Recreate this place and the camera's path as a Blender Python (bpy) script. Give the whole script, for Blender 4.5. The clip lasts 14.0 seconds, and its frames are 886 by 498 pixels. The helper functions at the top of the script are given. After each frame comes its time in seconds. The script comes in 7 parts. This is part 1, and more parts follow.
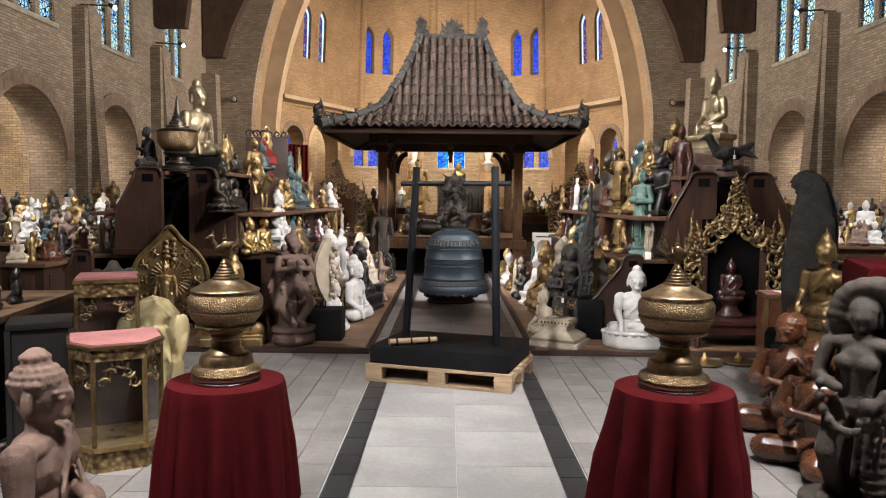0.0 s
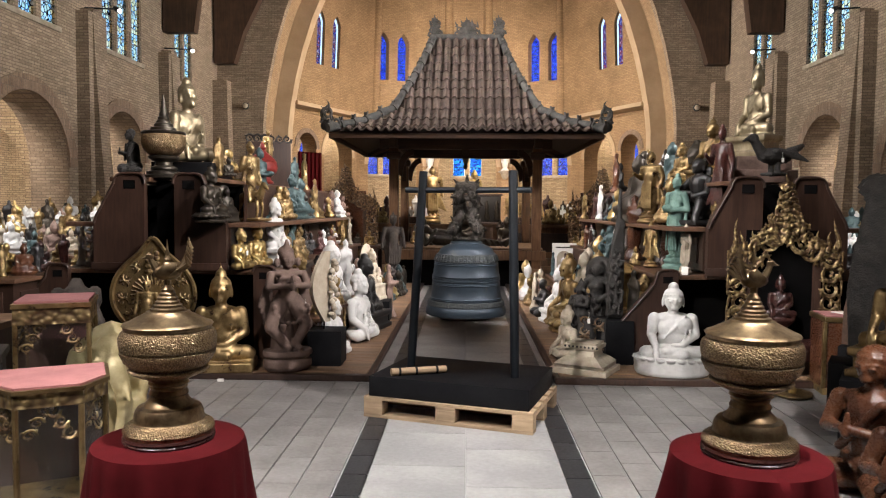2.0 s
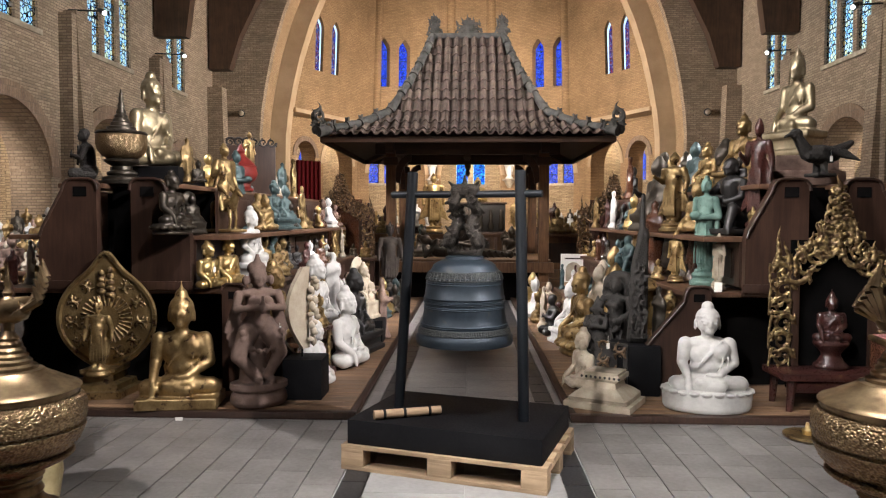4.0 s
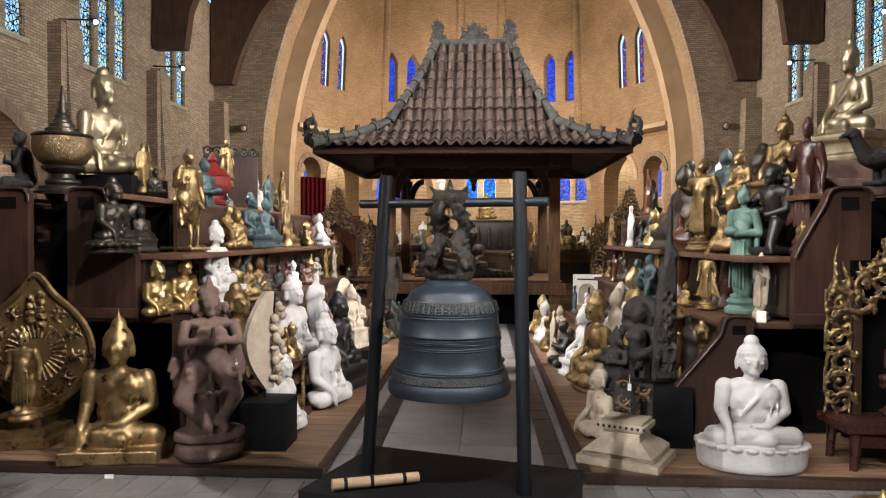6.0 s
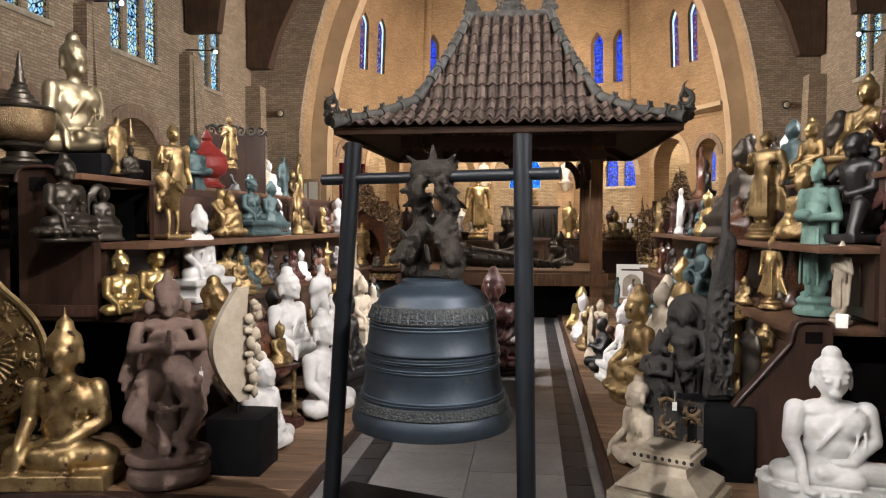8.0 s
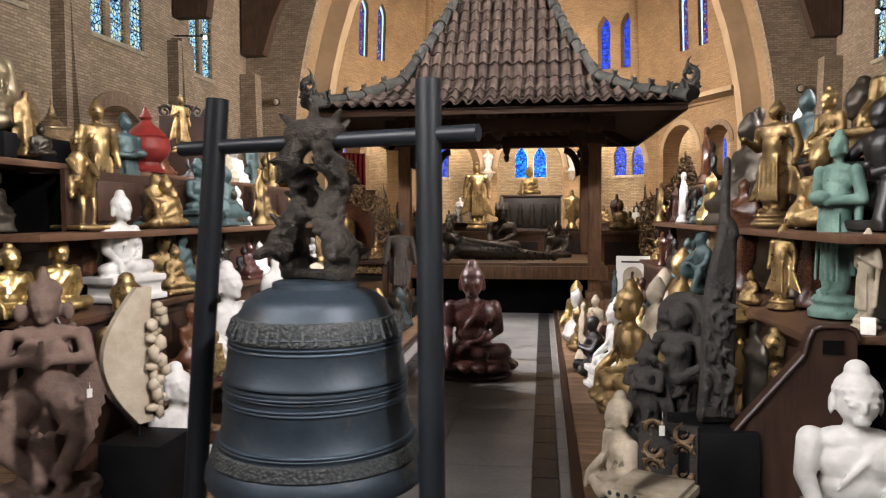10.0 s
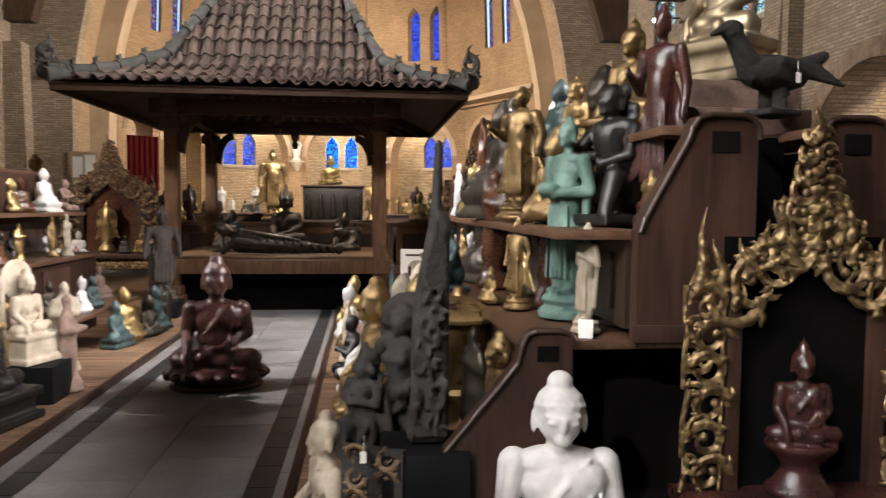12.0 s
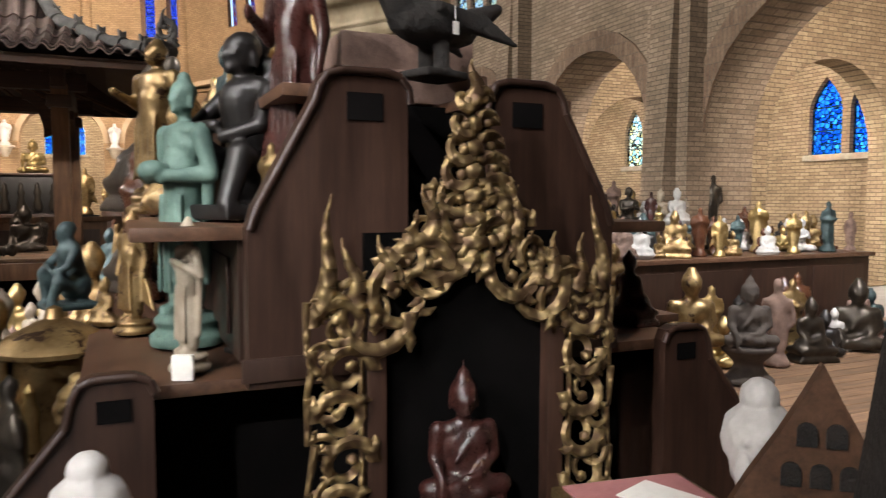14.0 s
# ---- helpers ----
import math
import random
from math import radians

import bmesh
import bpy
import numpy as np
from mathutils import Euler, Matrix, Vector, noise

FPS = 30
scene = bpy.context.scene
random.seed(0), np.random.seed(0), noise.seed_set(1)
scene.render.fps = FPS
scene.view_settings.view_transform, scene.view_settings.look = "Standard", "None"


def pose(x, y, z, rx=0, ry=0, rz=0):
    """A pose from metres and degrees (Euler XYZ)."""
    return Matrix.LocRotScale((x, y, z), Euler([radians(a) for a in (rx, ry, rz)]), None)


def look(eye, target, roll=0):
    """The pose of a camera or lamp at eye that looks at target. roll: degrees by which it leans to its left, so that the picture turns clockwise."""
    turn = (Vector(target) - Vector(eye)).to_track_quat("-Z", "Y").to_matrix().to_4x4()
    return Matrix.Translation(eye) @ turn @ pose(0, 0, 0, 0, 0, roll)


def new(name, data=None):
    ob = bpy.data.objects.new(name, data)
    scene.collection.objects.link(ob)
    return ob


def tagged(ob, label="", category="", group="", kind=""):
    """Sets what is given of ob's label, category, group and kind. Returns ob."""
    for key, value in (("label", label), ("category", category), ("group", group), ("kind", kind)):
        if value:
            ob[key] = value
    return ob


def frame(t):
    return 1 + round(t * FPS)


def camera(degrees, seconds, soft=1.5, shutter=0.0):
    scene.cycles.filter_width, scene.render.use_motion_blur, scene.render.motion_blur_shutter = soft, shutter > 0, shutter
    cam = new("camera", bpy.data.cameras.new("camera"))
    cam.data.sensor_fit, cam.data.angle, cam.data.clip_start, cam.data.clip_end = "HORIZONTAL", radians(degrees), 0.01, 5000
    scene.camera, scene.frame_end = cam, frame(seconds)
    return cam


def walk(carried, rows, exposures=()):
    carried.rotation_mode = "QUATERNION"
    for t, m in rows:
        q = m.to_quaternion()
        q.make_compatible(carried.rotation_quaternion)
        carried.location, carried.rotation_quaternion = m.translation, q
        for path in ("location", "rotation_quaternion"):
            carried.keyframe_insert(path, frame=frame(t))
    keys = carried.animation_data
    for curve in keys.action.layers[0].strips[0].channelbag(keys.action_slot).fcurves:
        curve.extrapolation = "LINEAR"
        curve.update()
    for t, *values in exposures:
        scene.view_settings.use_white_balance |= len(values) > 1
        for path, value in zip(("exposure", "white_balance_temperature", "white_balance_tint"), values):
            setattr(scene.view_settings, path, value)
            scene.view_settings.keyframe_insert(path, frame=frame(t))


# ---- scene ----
cam = camera(62.6, 14.0, 1.1, 0.4)
METRES, EYE, TILT, LEAN, TURN = 6.0, 1.45, 0.0, 0.0, 0.4
ROWS = [
    (0.0, 0.0, 0.0, 0.0, 0.04, -3.84, -0.53),
    (0.5, -0.0006, 0.0234, -0.0013, 0.18, -3.81, -0.4),
    (1.0, 0.0083, 0.0562, 0.0, 0.7, -3.53, -0.36),
    (1.5, 0.0123, 0.0884, -0.0002, 1.11, -3.33, -0.43),
    (2.0, 0.008, 0.1271, 0.0003, 1.38, -3.18, -0.47),
    (2.5, 0.0032, 0.1611, 0.0013, 1.37, -2.96, -0.48),
    (3.0, 0.0073, 0.1988, 0.0001, 1.44, -2.93, -0.4),
    (5.5, 0.0298, 0.3857, -0.0023, 2.37, -1.18, -0.01),
    (6.0, 0.037, 0.4247, -0.0039, 2.71, -0.98, -0.18),
    (6.5, 0.0423, 0.4575, -0.0042, 3.23, -1.03, -0.33),
    (7.0, 0.0526, 0.4928, -0.0049, 4.36, -1.36, -0.33),
    (9.5, 0.0993, 0.6574, -0.008, 7.9, -2.49, 0.23),
    (10.0, 0.1129, 0.6847, -0.01, 7.38, -2.64, 0.2),
    (10.5, 0.1282, 0.7085, -0.0099, 5.9, -2.76, 0.08),
    (11.0, 0.1491, 0.7313, -0.0109, 2.99, -2.83, -0.18),
    (11.5, 0.1796, 0.7542, -0.0098, -1.48, -2.92, -0.43),
    (12.0, 0.2016, 0.776, -0.0109, -6.44, -3.28, -0.52),
    (12.5, 0.2211, 0.8115, -0.0104, -11.47, -3.59, -0.44),
    (13.0, 0.2509, 0.8426, -0.0114, -16.86, -3.9, -0.25),
    (13.5, 0.292, 0.8657, -0.0109, -20.44, -3.94, -0.08),
    (14.0, 0.3237, 0.8866, -0.0116, -24.44, -3.94, -0.09),
]
walk(cam, [(t, pose(0, 0, EYE, TILT, LEAN, TURN) @ pose(METRES * x, METRES * y, METRES * z, 90 + pitch, roll, yaw)) for t, x, y, z, yaw, pitch, roll in ROWS], ((0.0, 1.1), (14.0, 1.1)))

# ---- light ----
world = bpy.data.worlds.new("sky_world")
scene.world = world
world.use_nodes = True
wn = world.node_tree.nodes
sky = wn.new("ShaderNodeTexSky")
sky.sky_type, sky.sun_disc, sky.sun_elevation, sky.sun_rotation = "NISHITA", False, radians(35), radians(200)
wn["Background"].inputs["Strength"].default_value = 0.15
world.node_tree.links.new(sky.outputs["Color"], wn["Background"].inputs["Color"])

AX = 0.1          # the church's long axis
NAVE = 9.0        # from the axis to a nave wall
WARM = (1.0, 0.85, 0.72)
SOFT = (1.0, 0.94, 0.93)


def spot(eye, target, watts, colour=WARM, degrees=60, blend=0.6, size=0.08):
    data = bpy.data.lights.new("spot_beam", "SPOT")
    data.energy, data.color, data.spot_size, data.spot_blend, data.shadow_soft_size = watts, colour, radians(degrees), blend, size
    ob = new("spot_beam", data)
    ob.matrix_world = look(eye, target)
    return ob


# truss spotlights across the nave first, then lamps added without fixtures
for side in (-1, 1):
    for y in (0.0, 4.3, 8.8, 13.2, 17.7, 22.2):
        spot((AX + side * 7.9, y, 6.0), (AX - side * 8.9, y + 4.6, 4.6), 1900, (1, 0.95, 0.88), 50, 0.8, 0.12)
    # Added lamps without fixtures: stalls, boards, counters and foreground.
    spot((AX + side * 5.0, 2.6, 5.6), (AX - side * 2.4, 8.1, 1.1), 1450 + 380 * side, SOFT, 32, 0.6, 0.05)
    spot((AX + side * 4.6, 12.0, 5.6), (AX - side * 2.4, 10.4, 1.5), 700, SOFT, 36, 0.6, 0.05)
    spot((AX + side * 7.8, 8.9, 6.0), (AX - side * 1.8, 11.9, 0.0), 2600, SOFT, 27, 0.6, 0.06)
    spot((AX + side * 6.3, 7.6, 5.8), (AX + side * 6.0, 10.4, 0.6), 1000, (1, 0.96, 0.96), 70, 0.7, 0.06)
    spot((AX + side * 3.2, 1.2, 5.3), (AX + side * 1.9, 4.3, 0.5), 760, SOFT, 38, 0.7, 0.05)
# Overhead lamps added to brighten the stall shelves, no fixtures.
for side in (-1, 1):
    spot((AX - side * 0.6, 4.6, 6.9), (AX + side * 2.6, 8.6, 1.2), 700, SOFT, 35, 0.5, 0.04)
    spot((AX - side * 0.6, 9.0, 6.9), (AX + side * 2.2, 11.6, 1.2), 520, SOFT, 40, 0.5, 0.04)
# Added without fixtures: white statue, front floor, altar, deck, roof, aisle.
spot((-3.2, -0.5, 5.6), (1.95, 7.1, 0.55), 1300, (1, 0.98, 0.95), 15, 0.4, 0.05)
spot((0.3, 2.4, 7.4), (0.15, 3.7, 0.0), 1950, (1.0, 0.96, 0.94), 46, 0.9)
spot((0.1, 18.7, 4.9), (0.2, 23.2, 1.9), 1000, WARM, 70, 0.7, 0.1)
spot((0.1, 15.5, 2.4), (0.1, 15.2, 0.8), 60, WARM, 100, 0.7, 0.1)
spot((0.2, 6.0, 8.4), (0.1, 13.8, 3.7), 800, SOFT, 34)
spot((-0.5, 8.8, 7.0), (0.0, 12.2, 0.0), 950, SOFT, 30, 0.7, 0.05)
# unseen floodlights added to brighten the apse, behind and before the great arch
for side in (-1, 1):
    spot((AX + side * 5.0, 28.9, 5.8), (AX - side * 3.5, 34.0, 7.0), 1900, WARM, 120, 0.9, 0.2)
    spot((AX + side * 5.2, 26.0, 5.0), (AX - side * 2.0, 35.0, 2.5), 1000, WARM, 80, 0.8, 0.1)
    # One from the truss lamps to the arch reveal, one added for the shrines.
    spot((AX + side * 7.6, 22.0, 6.2), (AX - side * 6.6, 28.6, 7.4), 2600, WARM, 44, 0.9, 0.15)
    spot((AX + side * 6.6, 9.2, 6.0), (AX + side * 2.7, 15.2, 1.4), 1300, WARM, 24, 0.7, 0.08)
    # Unseen lamps added to brighten the side aisles.
    for y in (6.5, 11.0, 15.5, 19.7, 24.0):
        spot((AX + side * 10.2, y - 1.4, 4.3), (AX + side * 13.0, y + 0.9, 1.0), 420, (1, 0.88, 0.77), 150, 0.8, 0.2)
# Unseen lamps added behind the apse arcade.
for x, y in ((-5.4, 34.6), (-2.9, 36.3), (0.1, 36.9), (3.1, 36.3), (5.6, 34.6), (-7.3, 31.4), (7.5, 31.4)):
    spot((x, y, 5.2), (x * 1.12, y + 0.6, 1.6), 150, (1, 0.84, 0.64), 150, 0.8, 0.2)

# ---- materials ----


def material(name):
    m = bpy.data.materials.new(name)
    m.use_nodes = True
    return m, m.node_tree.nodes, m.node_tree.links, m.node_tree.nodes["Principled BSDF"]


def noise_node(n, l, scale, detail=6.0, rough=0.6, coords=None):
    t = n.new("ShaderNodeTexNoise")
    t.inputs["Scale"].default_value, t.inputs["Detail"].default_value, t.inputs["Roughness"].default_value = scale, detail, rough
    if coords is not None:
        l.new(coords, t.inputs["Vector"])
    return t.outputs["Fac"]


def ramp(n, l, fac, *stops):
    r = n.new("ShaderNodeValToRGB")
    while len(r.color_ramp.elements) < len(stops):
        r.color_ramp.elements.new(0.5)
    for e, (p, c) in zip(r.color_ramp.elements, stops):
        e.position, e.color = p, (*c, 1) if len(c) == 3 else c
    l.new(fac, r.inputs["Fac"])
    return r.outputs["Color"]


def mix(n, l, fac, a, b, kind="MIX"):
    x = n.new("ShaderNodeMix")
    x.data_type, x.blend_type = "RGBA", kind
    for sock, v in ((x.inputs[0], fac), (x.inputs[6], a), (x.inputs[7], b)):
        if isinstance(v, (int, float)):
            sock.default_value = v
        elif isinstance(v, tuple):
            sock.default_value = (*v, 1)
        else:
            l.new(v, sock)
    return x.outputs[2]


def bump(n, l, height, bsdf, strength, dist, normal=None):
    b = n.new("ShaderNodeBump")
    b.inputs["Strength"].default_value, b.inputs["Distance"].default_value = strength, dist
    l.new(height, b.inputs["Height"])
    if normal is not None:
        l.new(normal, b.inputs["Normal"])
    l.new(b.outputs["Normal"], bsdf.inputs["Normal"])
    return b.outputs["Normal"]


def math_node(n, l, op, a, b=0.0):
    x = n.new("ShaderNodeMath")
    x.operation = op
    for sock, v in zip(x.inputs, (a, b)):
        if isinstance(v, (int, float)):
            sock.default_value = v
        else:
            l.new(v, sock)
    return x.outputs[0]


def surface(name, light, dark, rough=0.5, metal=0.0, scale=9.0, fine=70.0, relief=0.25, depth=0.01, wear=None, cover=0.62, vary=0.25):
    """A worn surface: two colours in patches, fine grain, relief, and bare spots of a third colour. Each object takes its own shade."""
    m, n, l, p = material(name)
    co = n.new("ShaderNodeTexCoord").outputs["Object"]
    info = n.new("ShaderNodeObjectInfo").outputs["Random"]
    shift = n.new("ShaderNodeVectorMath")
    shift.operation = "ADD"
    l.new(co, shift.inputs[0])
    l.new(info, shift.inputs[1])
    at = shift.outputs[0]
    big, small = noise_node(n, l, scale, coords=at), noise_node(n, l, fine, 3, coords=at)
    col = ramp(n, l, big, (0.35, dark), (0.65, light))
    col = mix(n, l, math_node(n, l, "MULTIPLY", small, 0.35), col, tuple(0.55 * c for c in dark), "MIX")
    if wear:
        spots = noise_node(n, l, scale * 1.7, 9, 0.7, at)
        mask = ramp(n, l, spots, (cover, (0, 0, 0)), (cover + 0.06, (1, 1, 1)))
        col = mix(n, l, mask, col, wear)
    hsv = n.new("ShaderNodeHueSaturation")
    l.new(math_node(n, l, "ADD", math_node(n, l, "MULTIPLY", info, vary * 2), 1 - vary), hsv.inputs["Value"])
    l.new(col, hsv.inputs["Color"])
    l.new(hsv.outputs["Color"], p.inputs["Base Color"])
    r = math_node(n, l, "ADD", math_node(n, l, "MULTIPLY", small, 0.3), rough - 0.15)
    l.new(r, p.inputs["Roughness"])
    p.inputs["Metallic"].default_value = metal
    both = math_node(n, l, "ADD", math_node(n, l, "MULTIPLY", small, 0.4), big)
    bump(n, l, both, p, relief, depth)
    return m


def carved(name, light, dark, rough=0.4, metal=1.0, scale=38.0, depth=0.02):
    """Chased or carved ornament: small scrolls and beads in relief, dark in the hollows of the pattern."""
    m, n, l, p = material(name)
    co = n.new("ShaderNodeTexCoord").outputs["Object"]
    v = n.new("ShaderNodeTexVoronoi")
    v.feature, v.inputs["Scale"].default_value = "SMOOTH_F1", scale
    l.new(co, v.inputs["Vector"])
    big = noise_node(n, l, 7, coords=co)
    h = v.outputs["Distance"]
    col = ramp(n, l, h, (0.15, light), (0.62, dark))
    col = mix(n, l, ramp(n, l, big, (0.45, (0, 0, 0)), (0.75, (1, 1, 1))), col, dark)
    l.new(col, p.inputs["Base Color"])
    p.inputs["Metallic"].default_value, p.inputs["Roughness"].default_value = metal, rough
    bump(n, l, math_node(n, l, "SUBTRACT", 1.0, h), p, 0.7, depth)
    return m


def brick(name, tone_a, tone_b, mortar, round_at=None, width=0.21, height=0.065):
    """Coursed brickwork by the place in the world; round_at: the centre and radius of a round wall."""
    m, n, l, p = material(name)
    geo = n.new("ShaderNodeNewGeometry")
    sep, nor = n.new("ShaderNodeSeparateXYZ"), n.new("ShaderNodeSeparateXYZ")
    l.new(geo.outputs["Position"], sep.inputs[0])
    l.new(geo.outputs["True Normal"], nor.inputs[0])
    if round_at:
        cx, cy, r = round_at
        u = math_node(n, l, "MULTIPLY", math_node(n, l, "ARCTAN2", math_node(n, l, "SUBTRACT", sep.outputs[0], cx), math_node(n, l, "SUBTRACT", sep.outputs[1], cy)), r)
    else:
        steep = math_node(n, l, "GREATER_THAN", math_node(n, l, "ABSOLUTE", nor.outputs[0]), 0.6)
        u = math_node(n, l, "ADD", math_node(n, l, "MULTIPLY", sep.outputs[1], steep), math_node(n, l, "MULTIPLY", sep.outputs[0], math_node(n, l, "SUBTRACT", 1.0, steep)))
    com = n.new("ShaderNodeCombineXYZ")
    l.new(u, com.inputs[0])
    l.new(sep.outputs[2], com.inputs[1])
    b = n.new("ShaderNodeTexBrick")
    l.new(com.outputs[0], b.inputs["Vector"])
    for key, v in (("Scale", 1.0), ("Brick Width", width), ("Row Height", height), ("Mortar Size", 0.008), ("Mortar Smooth", 0.3), ("Bias", 0.0)):
        b.inputs[key].default_value = v
    for key, c in (("Color1", tone_a), ("Color2", tone_b), ("Mortar", mortar)):
        b.inputs[key].default_value = (*c, 1)
    big, small = noise_node(n, l, 0.9, coords=geo.outputs["Position"]), noise_node(n, l, 26, coords=geo.outputs["Position"])
    stain = ramp(n, l, big, (0.3, (0.72, 0.68, 0.62)), (0.7, (1.12, 1.06, 1.0)))
    grain = ramp(n, l, small, (0.3, (0.7, 0.7, 0.7)), (0.7, (1.1, 1.1, 1.1)))
    col = mix(n, l, 1.0, mix(n, l, 1.0, b.outputs["Color"], stain, "MULTIPLY"), grain, "MULTIPLY")
    l.new(col, p.inputs["Base Color"])
    p.inputs["Roughness"].default_value = 0.9
    h = math_node(n, l, "ADD", math_node(n, l, "SUBTRACT", 1.0, b.outputs["Fac"]), math_node(n, l, "MULTIPLY", small, 0.6))
    bump(n, l, h, p, 0.8, 0.012)
    return m


def wood(name, light, dark, axis=1, rough=0.5, scale=1.0):
    m, n, l, p = material(name)
    co = n.new("ShaderNodeTexCoord").outputs["Object"]
    info = n.new("ShaderNodeObjectInfo").outputs["Random"]
    mp = n.new("ShaderNodeMapping")
    mp.inputs["Scale"].default_value = [14 * scale if i != axis else 1.2 * scale for i in range(3)]
    l.new(co, mp.inputs["Vector"])
    com = n.new("ShaderNodeCombineXYZ")
    for i in range(3):
        l.new(math_node(n, l, "MULTIPLY", info, 31.0 + i), com.inputs[i])
    l.new(com.outputs[0], mp.inputs["Location"])
    g, big = noise_node(n, l, 2.2, 7, 0.65, mp.outputs[0]), noise_node(n, l, 2.5, coords=co)
    col = ramp(n, l, g, (0.3, dark), (0.68, light))
    col = mix(n, l, 1.0, col, ramp(n, l, big, (0.3, (0.65, 0.62, 0.6)), (0.7, (1.1, 1.08, 1.05))), "MULTIPLY")
    hsv = n.new("ShaderNodeHueSaturation")
    l.new(math_node(n, l, "ADD", math_node(n, l, "MULTIPLY", info, 0.5), 0.75), hsv.inputs["Value"])
    l.new(col, hsv.inputs["Color"])
    l.new(hsv.outputs["Color"], p.inputs["Base Color"])
    l.new(math_node(n, l, "ADD", math_node(n, l, "MULTIPLY", g, 0.3), rough - 0.15), p.inputs["Roughness"])
    bump(n, l, g, p, 0.25, 0.006)
    return m


def stained(name, a, b, c, cell=9.0):
    """Leaded coloured glass that lets the daylight through, with dark lead lines."""
    m, n, l, p = material(name)
    co = n.new("ShaderNodeNewGeometry").outputs["Position"]
    v = n.new("ShaderNodeTexVoronoi")
    v.inputs["Scale"].default_value = cell
    l.new(co, v.inputs["Vector"])
    e = n.new("ShaderNodeTexVoronoi")
    e.feature, e.inputs["Scale"].default_value = "DISTANCE_TO_EDGE", cell
    l.new(co, e.inputs["Vector"])
    sep = n.new("ShaderNodeSeparateColor")
    l.new(v.outputs["Color"], sep.inputs[0])
    col = ramp(n, l, sep.outputs[0], (0.0, a), (0.45, b), (0.8, c), (1.0, a))
    col = mix(n, l, ramp(n, l, e.outputs["Distance"], (0.03, (0, 0, 0)), (0.07, (1, 1, 1))), (0.004, 0.004, 0.006), col)
    t = n.new("ShaderNodeBsdfTransparent")
    l.new(col, t.inputs["Color"])
    p.inputs["Base Color"].default_value, p.inputs["Roughness"].default_value = (0.02, 0.02, 0.03, 1), 0.15
    s = n.new("ShaderNodeMixShader")
    s.inputs[0].default_value = 0.06
    l.new(t.outputs[0], s.inputs[1])
    l.new(p.outputs[0], s.inputs[2])
    l.new(s.outputs[0], n["Material Output"].inputs["Surface"])
    return m


M_BRICK = brick("nave_brick", (0.4, 0.325, 0.25), (0.27, 0.21, 0.16), (0.19, 0.155, 0.125))
M_BRICK_Y = brick("aisle_brick", (0.48, 0.385, 0.26), (0.33, 0.25, 0.165), (0.19, 0.15, 0.105))
M_APSE = brick("apse_brick", (0.41, 0.285, 0.165), (0.33, 0.22, 0.125), (0.28, 0.19, 0.11), (0.1, 29.0, 7.0))
M_APSE_FLAT = brick("reveal_brick", (0.42, 0.3, 0.18), (0.35, 0.24, 0.14), (0.3, 0.21, 0.13))
M_PLASTER = surface("arch_plaster", (0.5, 0.37, 0.24), (0.4, 0.29, 0.18), 0.85, scale=1.5, fine=30, relief=0.2, vary=0)
M_ARCHBRICK = brick("arch_brick", (0.31, 0.225, 0.17), (0.21, 0.145, 0.105), (0.2, 0.16, 0.13), width=0.07, height=0.21)
M_SLATE = surface("dark_ceiling", (0.06, 0.04, 0.03), (0.03, 0.022, 0.016), 0.8, scale=1.2, vary=0)
M_TIMBER = wood("truss_timber", (0.09, 0.05, 0.032), (0.035, 0.02, 0.014), 2, 0.55, 0.5)
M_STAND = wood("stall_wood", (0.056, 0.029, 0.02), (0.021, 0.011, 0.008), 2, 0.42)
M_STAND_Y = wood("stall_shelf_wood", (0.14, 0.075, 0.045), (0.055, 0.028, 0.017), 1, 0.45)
M_PLANK = wood("floor_board_wood", (0.3, 0.19, 0.115), (0.1, 0.058, 0.034), 0, 0.55)
# Darker than the post teak, for beams, braces, boarding and eave boards.
M_EAVE = wood("dark_eave_timber", (0.085, 0.045, 0.026), (0.03, 0.016, 0.01), 0, 0.6)
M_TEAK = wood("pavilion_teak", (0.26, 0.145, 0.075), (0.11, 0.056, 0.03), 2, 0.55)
M_PALLET = wood("pallet_pine", (0.42, 0.31, 0.2), (0.24, 0.165, 0.1), 0, 0.75)
M_BLACK = surface("black_paint", (0.008, 0.008, 0.009), (0.004, 0.004, 0.005), 0.6, scale=4, relief=0.08)
# Glossless near-black, painted where an opening is only deep in shade.
M_SHADE = surface("void_shade_black", (0.008, 0.007, 0.007), (0.004, 0.004, 0.004), 0.9, scale=4)
M_STEEL = surface("black_coated_steel", (0.011, 0.014, 0.019), (0.006, 0.008, 0.011), 0.45, 0.1, 5, relief=0.1, depth=0.003)
M_STEEL.node_tree.nodes["Principled BSDF"].inputs["Specular IOR Level"].default_value = 0.3
for _m in (M_BLACK, M_SHADE):
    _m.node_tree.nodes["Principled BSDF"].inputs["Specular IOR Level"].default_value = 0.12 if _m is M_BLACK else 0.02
M_BELL = surface("bell_bronze", (0.045, 0.065, 0.088), (0.018, 0.028, 0.039), 0.48, 0.45, 4, 60, 0.25, 0.005, (0.075, 0.07, 0.058), 0.6)
M_BELLBAND = carved("bell_frieze", (0.075, 0.08, 0.075), (0.022, 0.026, 0.03), 0.6, 0.4, 130, 0.006)
M_DRAGON = surface("dark_cast_bronze", (0.05, 0.042, 0.034), (0.016, 0.013, 0.011), 0.5, 0.6, 20, 90, 0.8, 0.02)
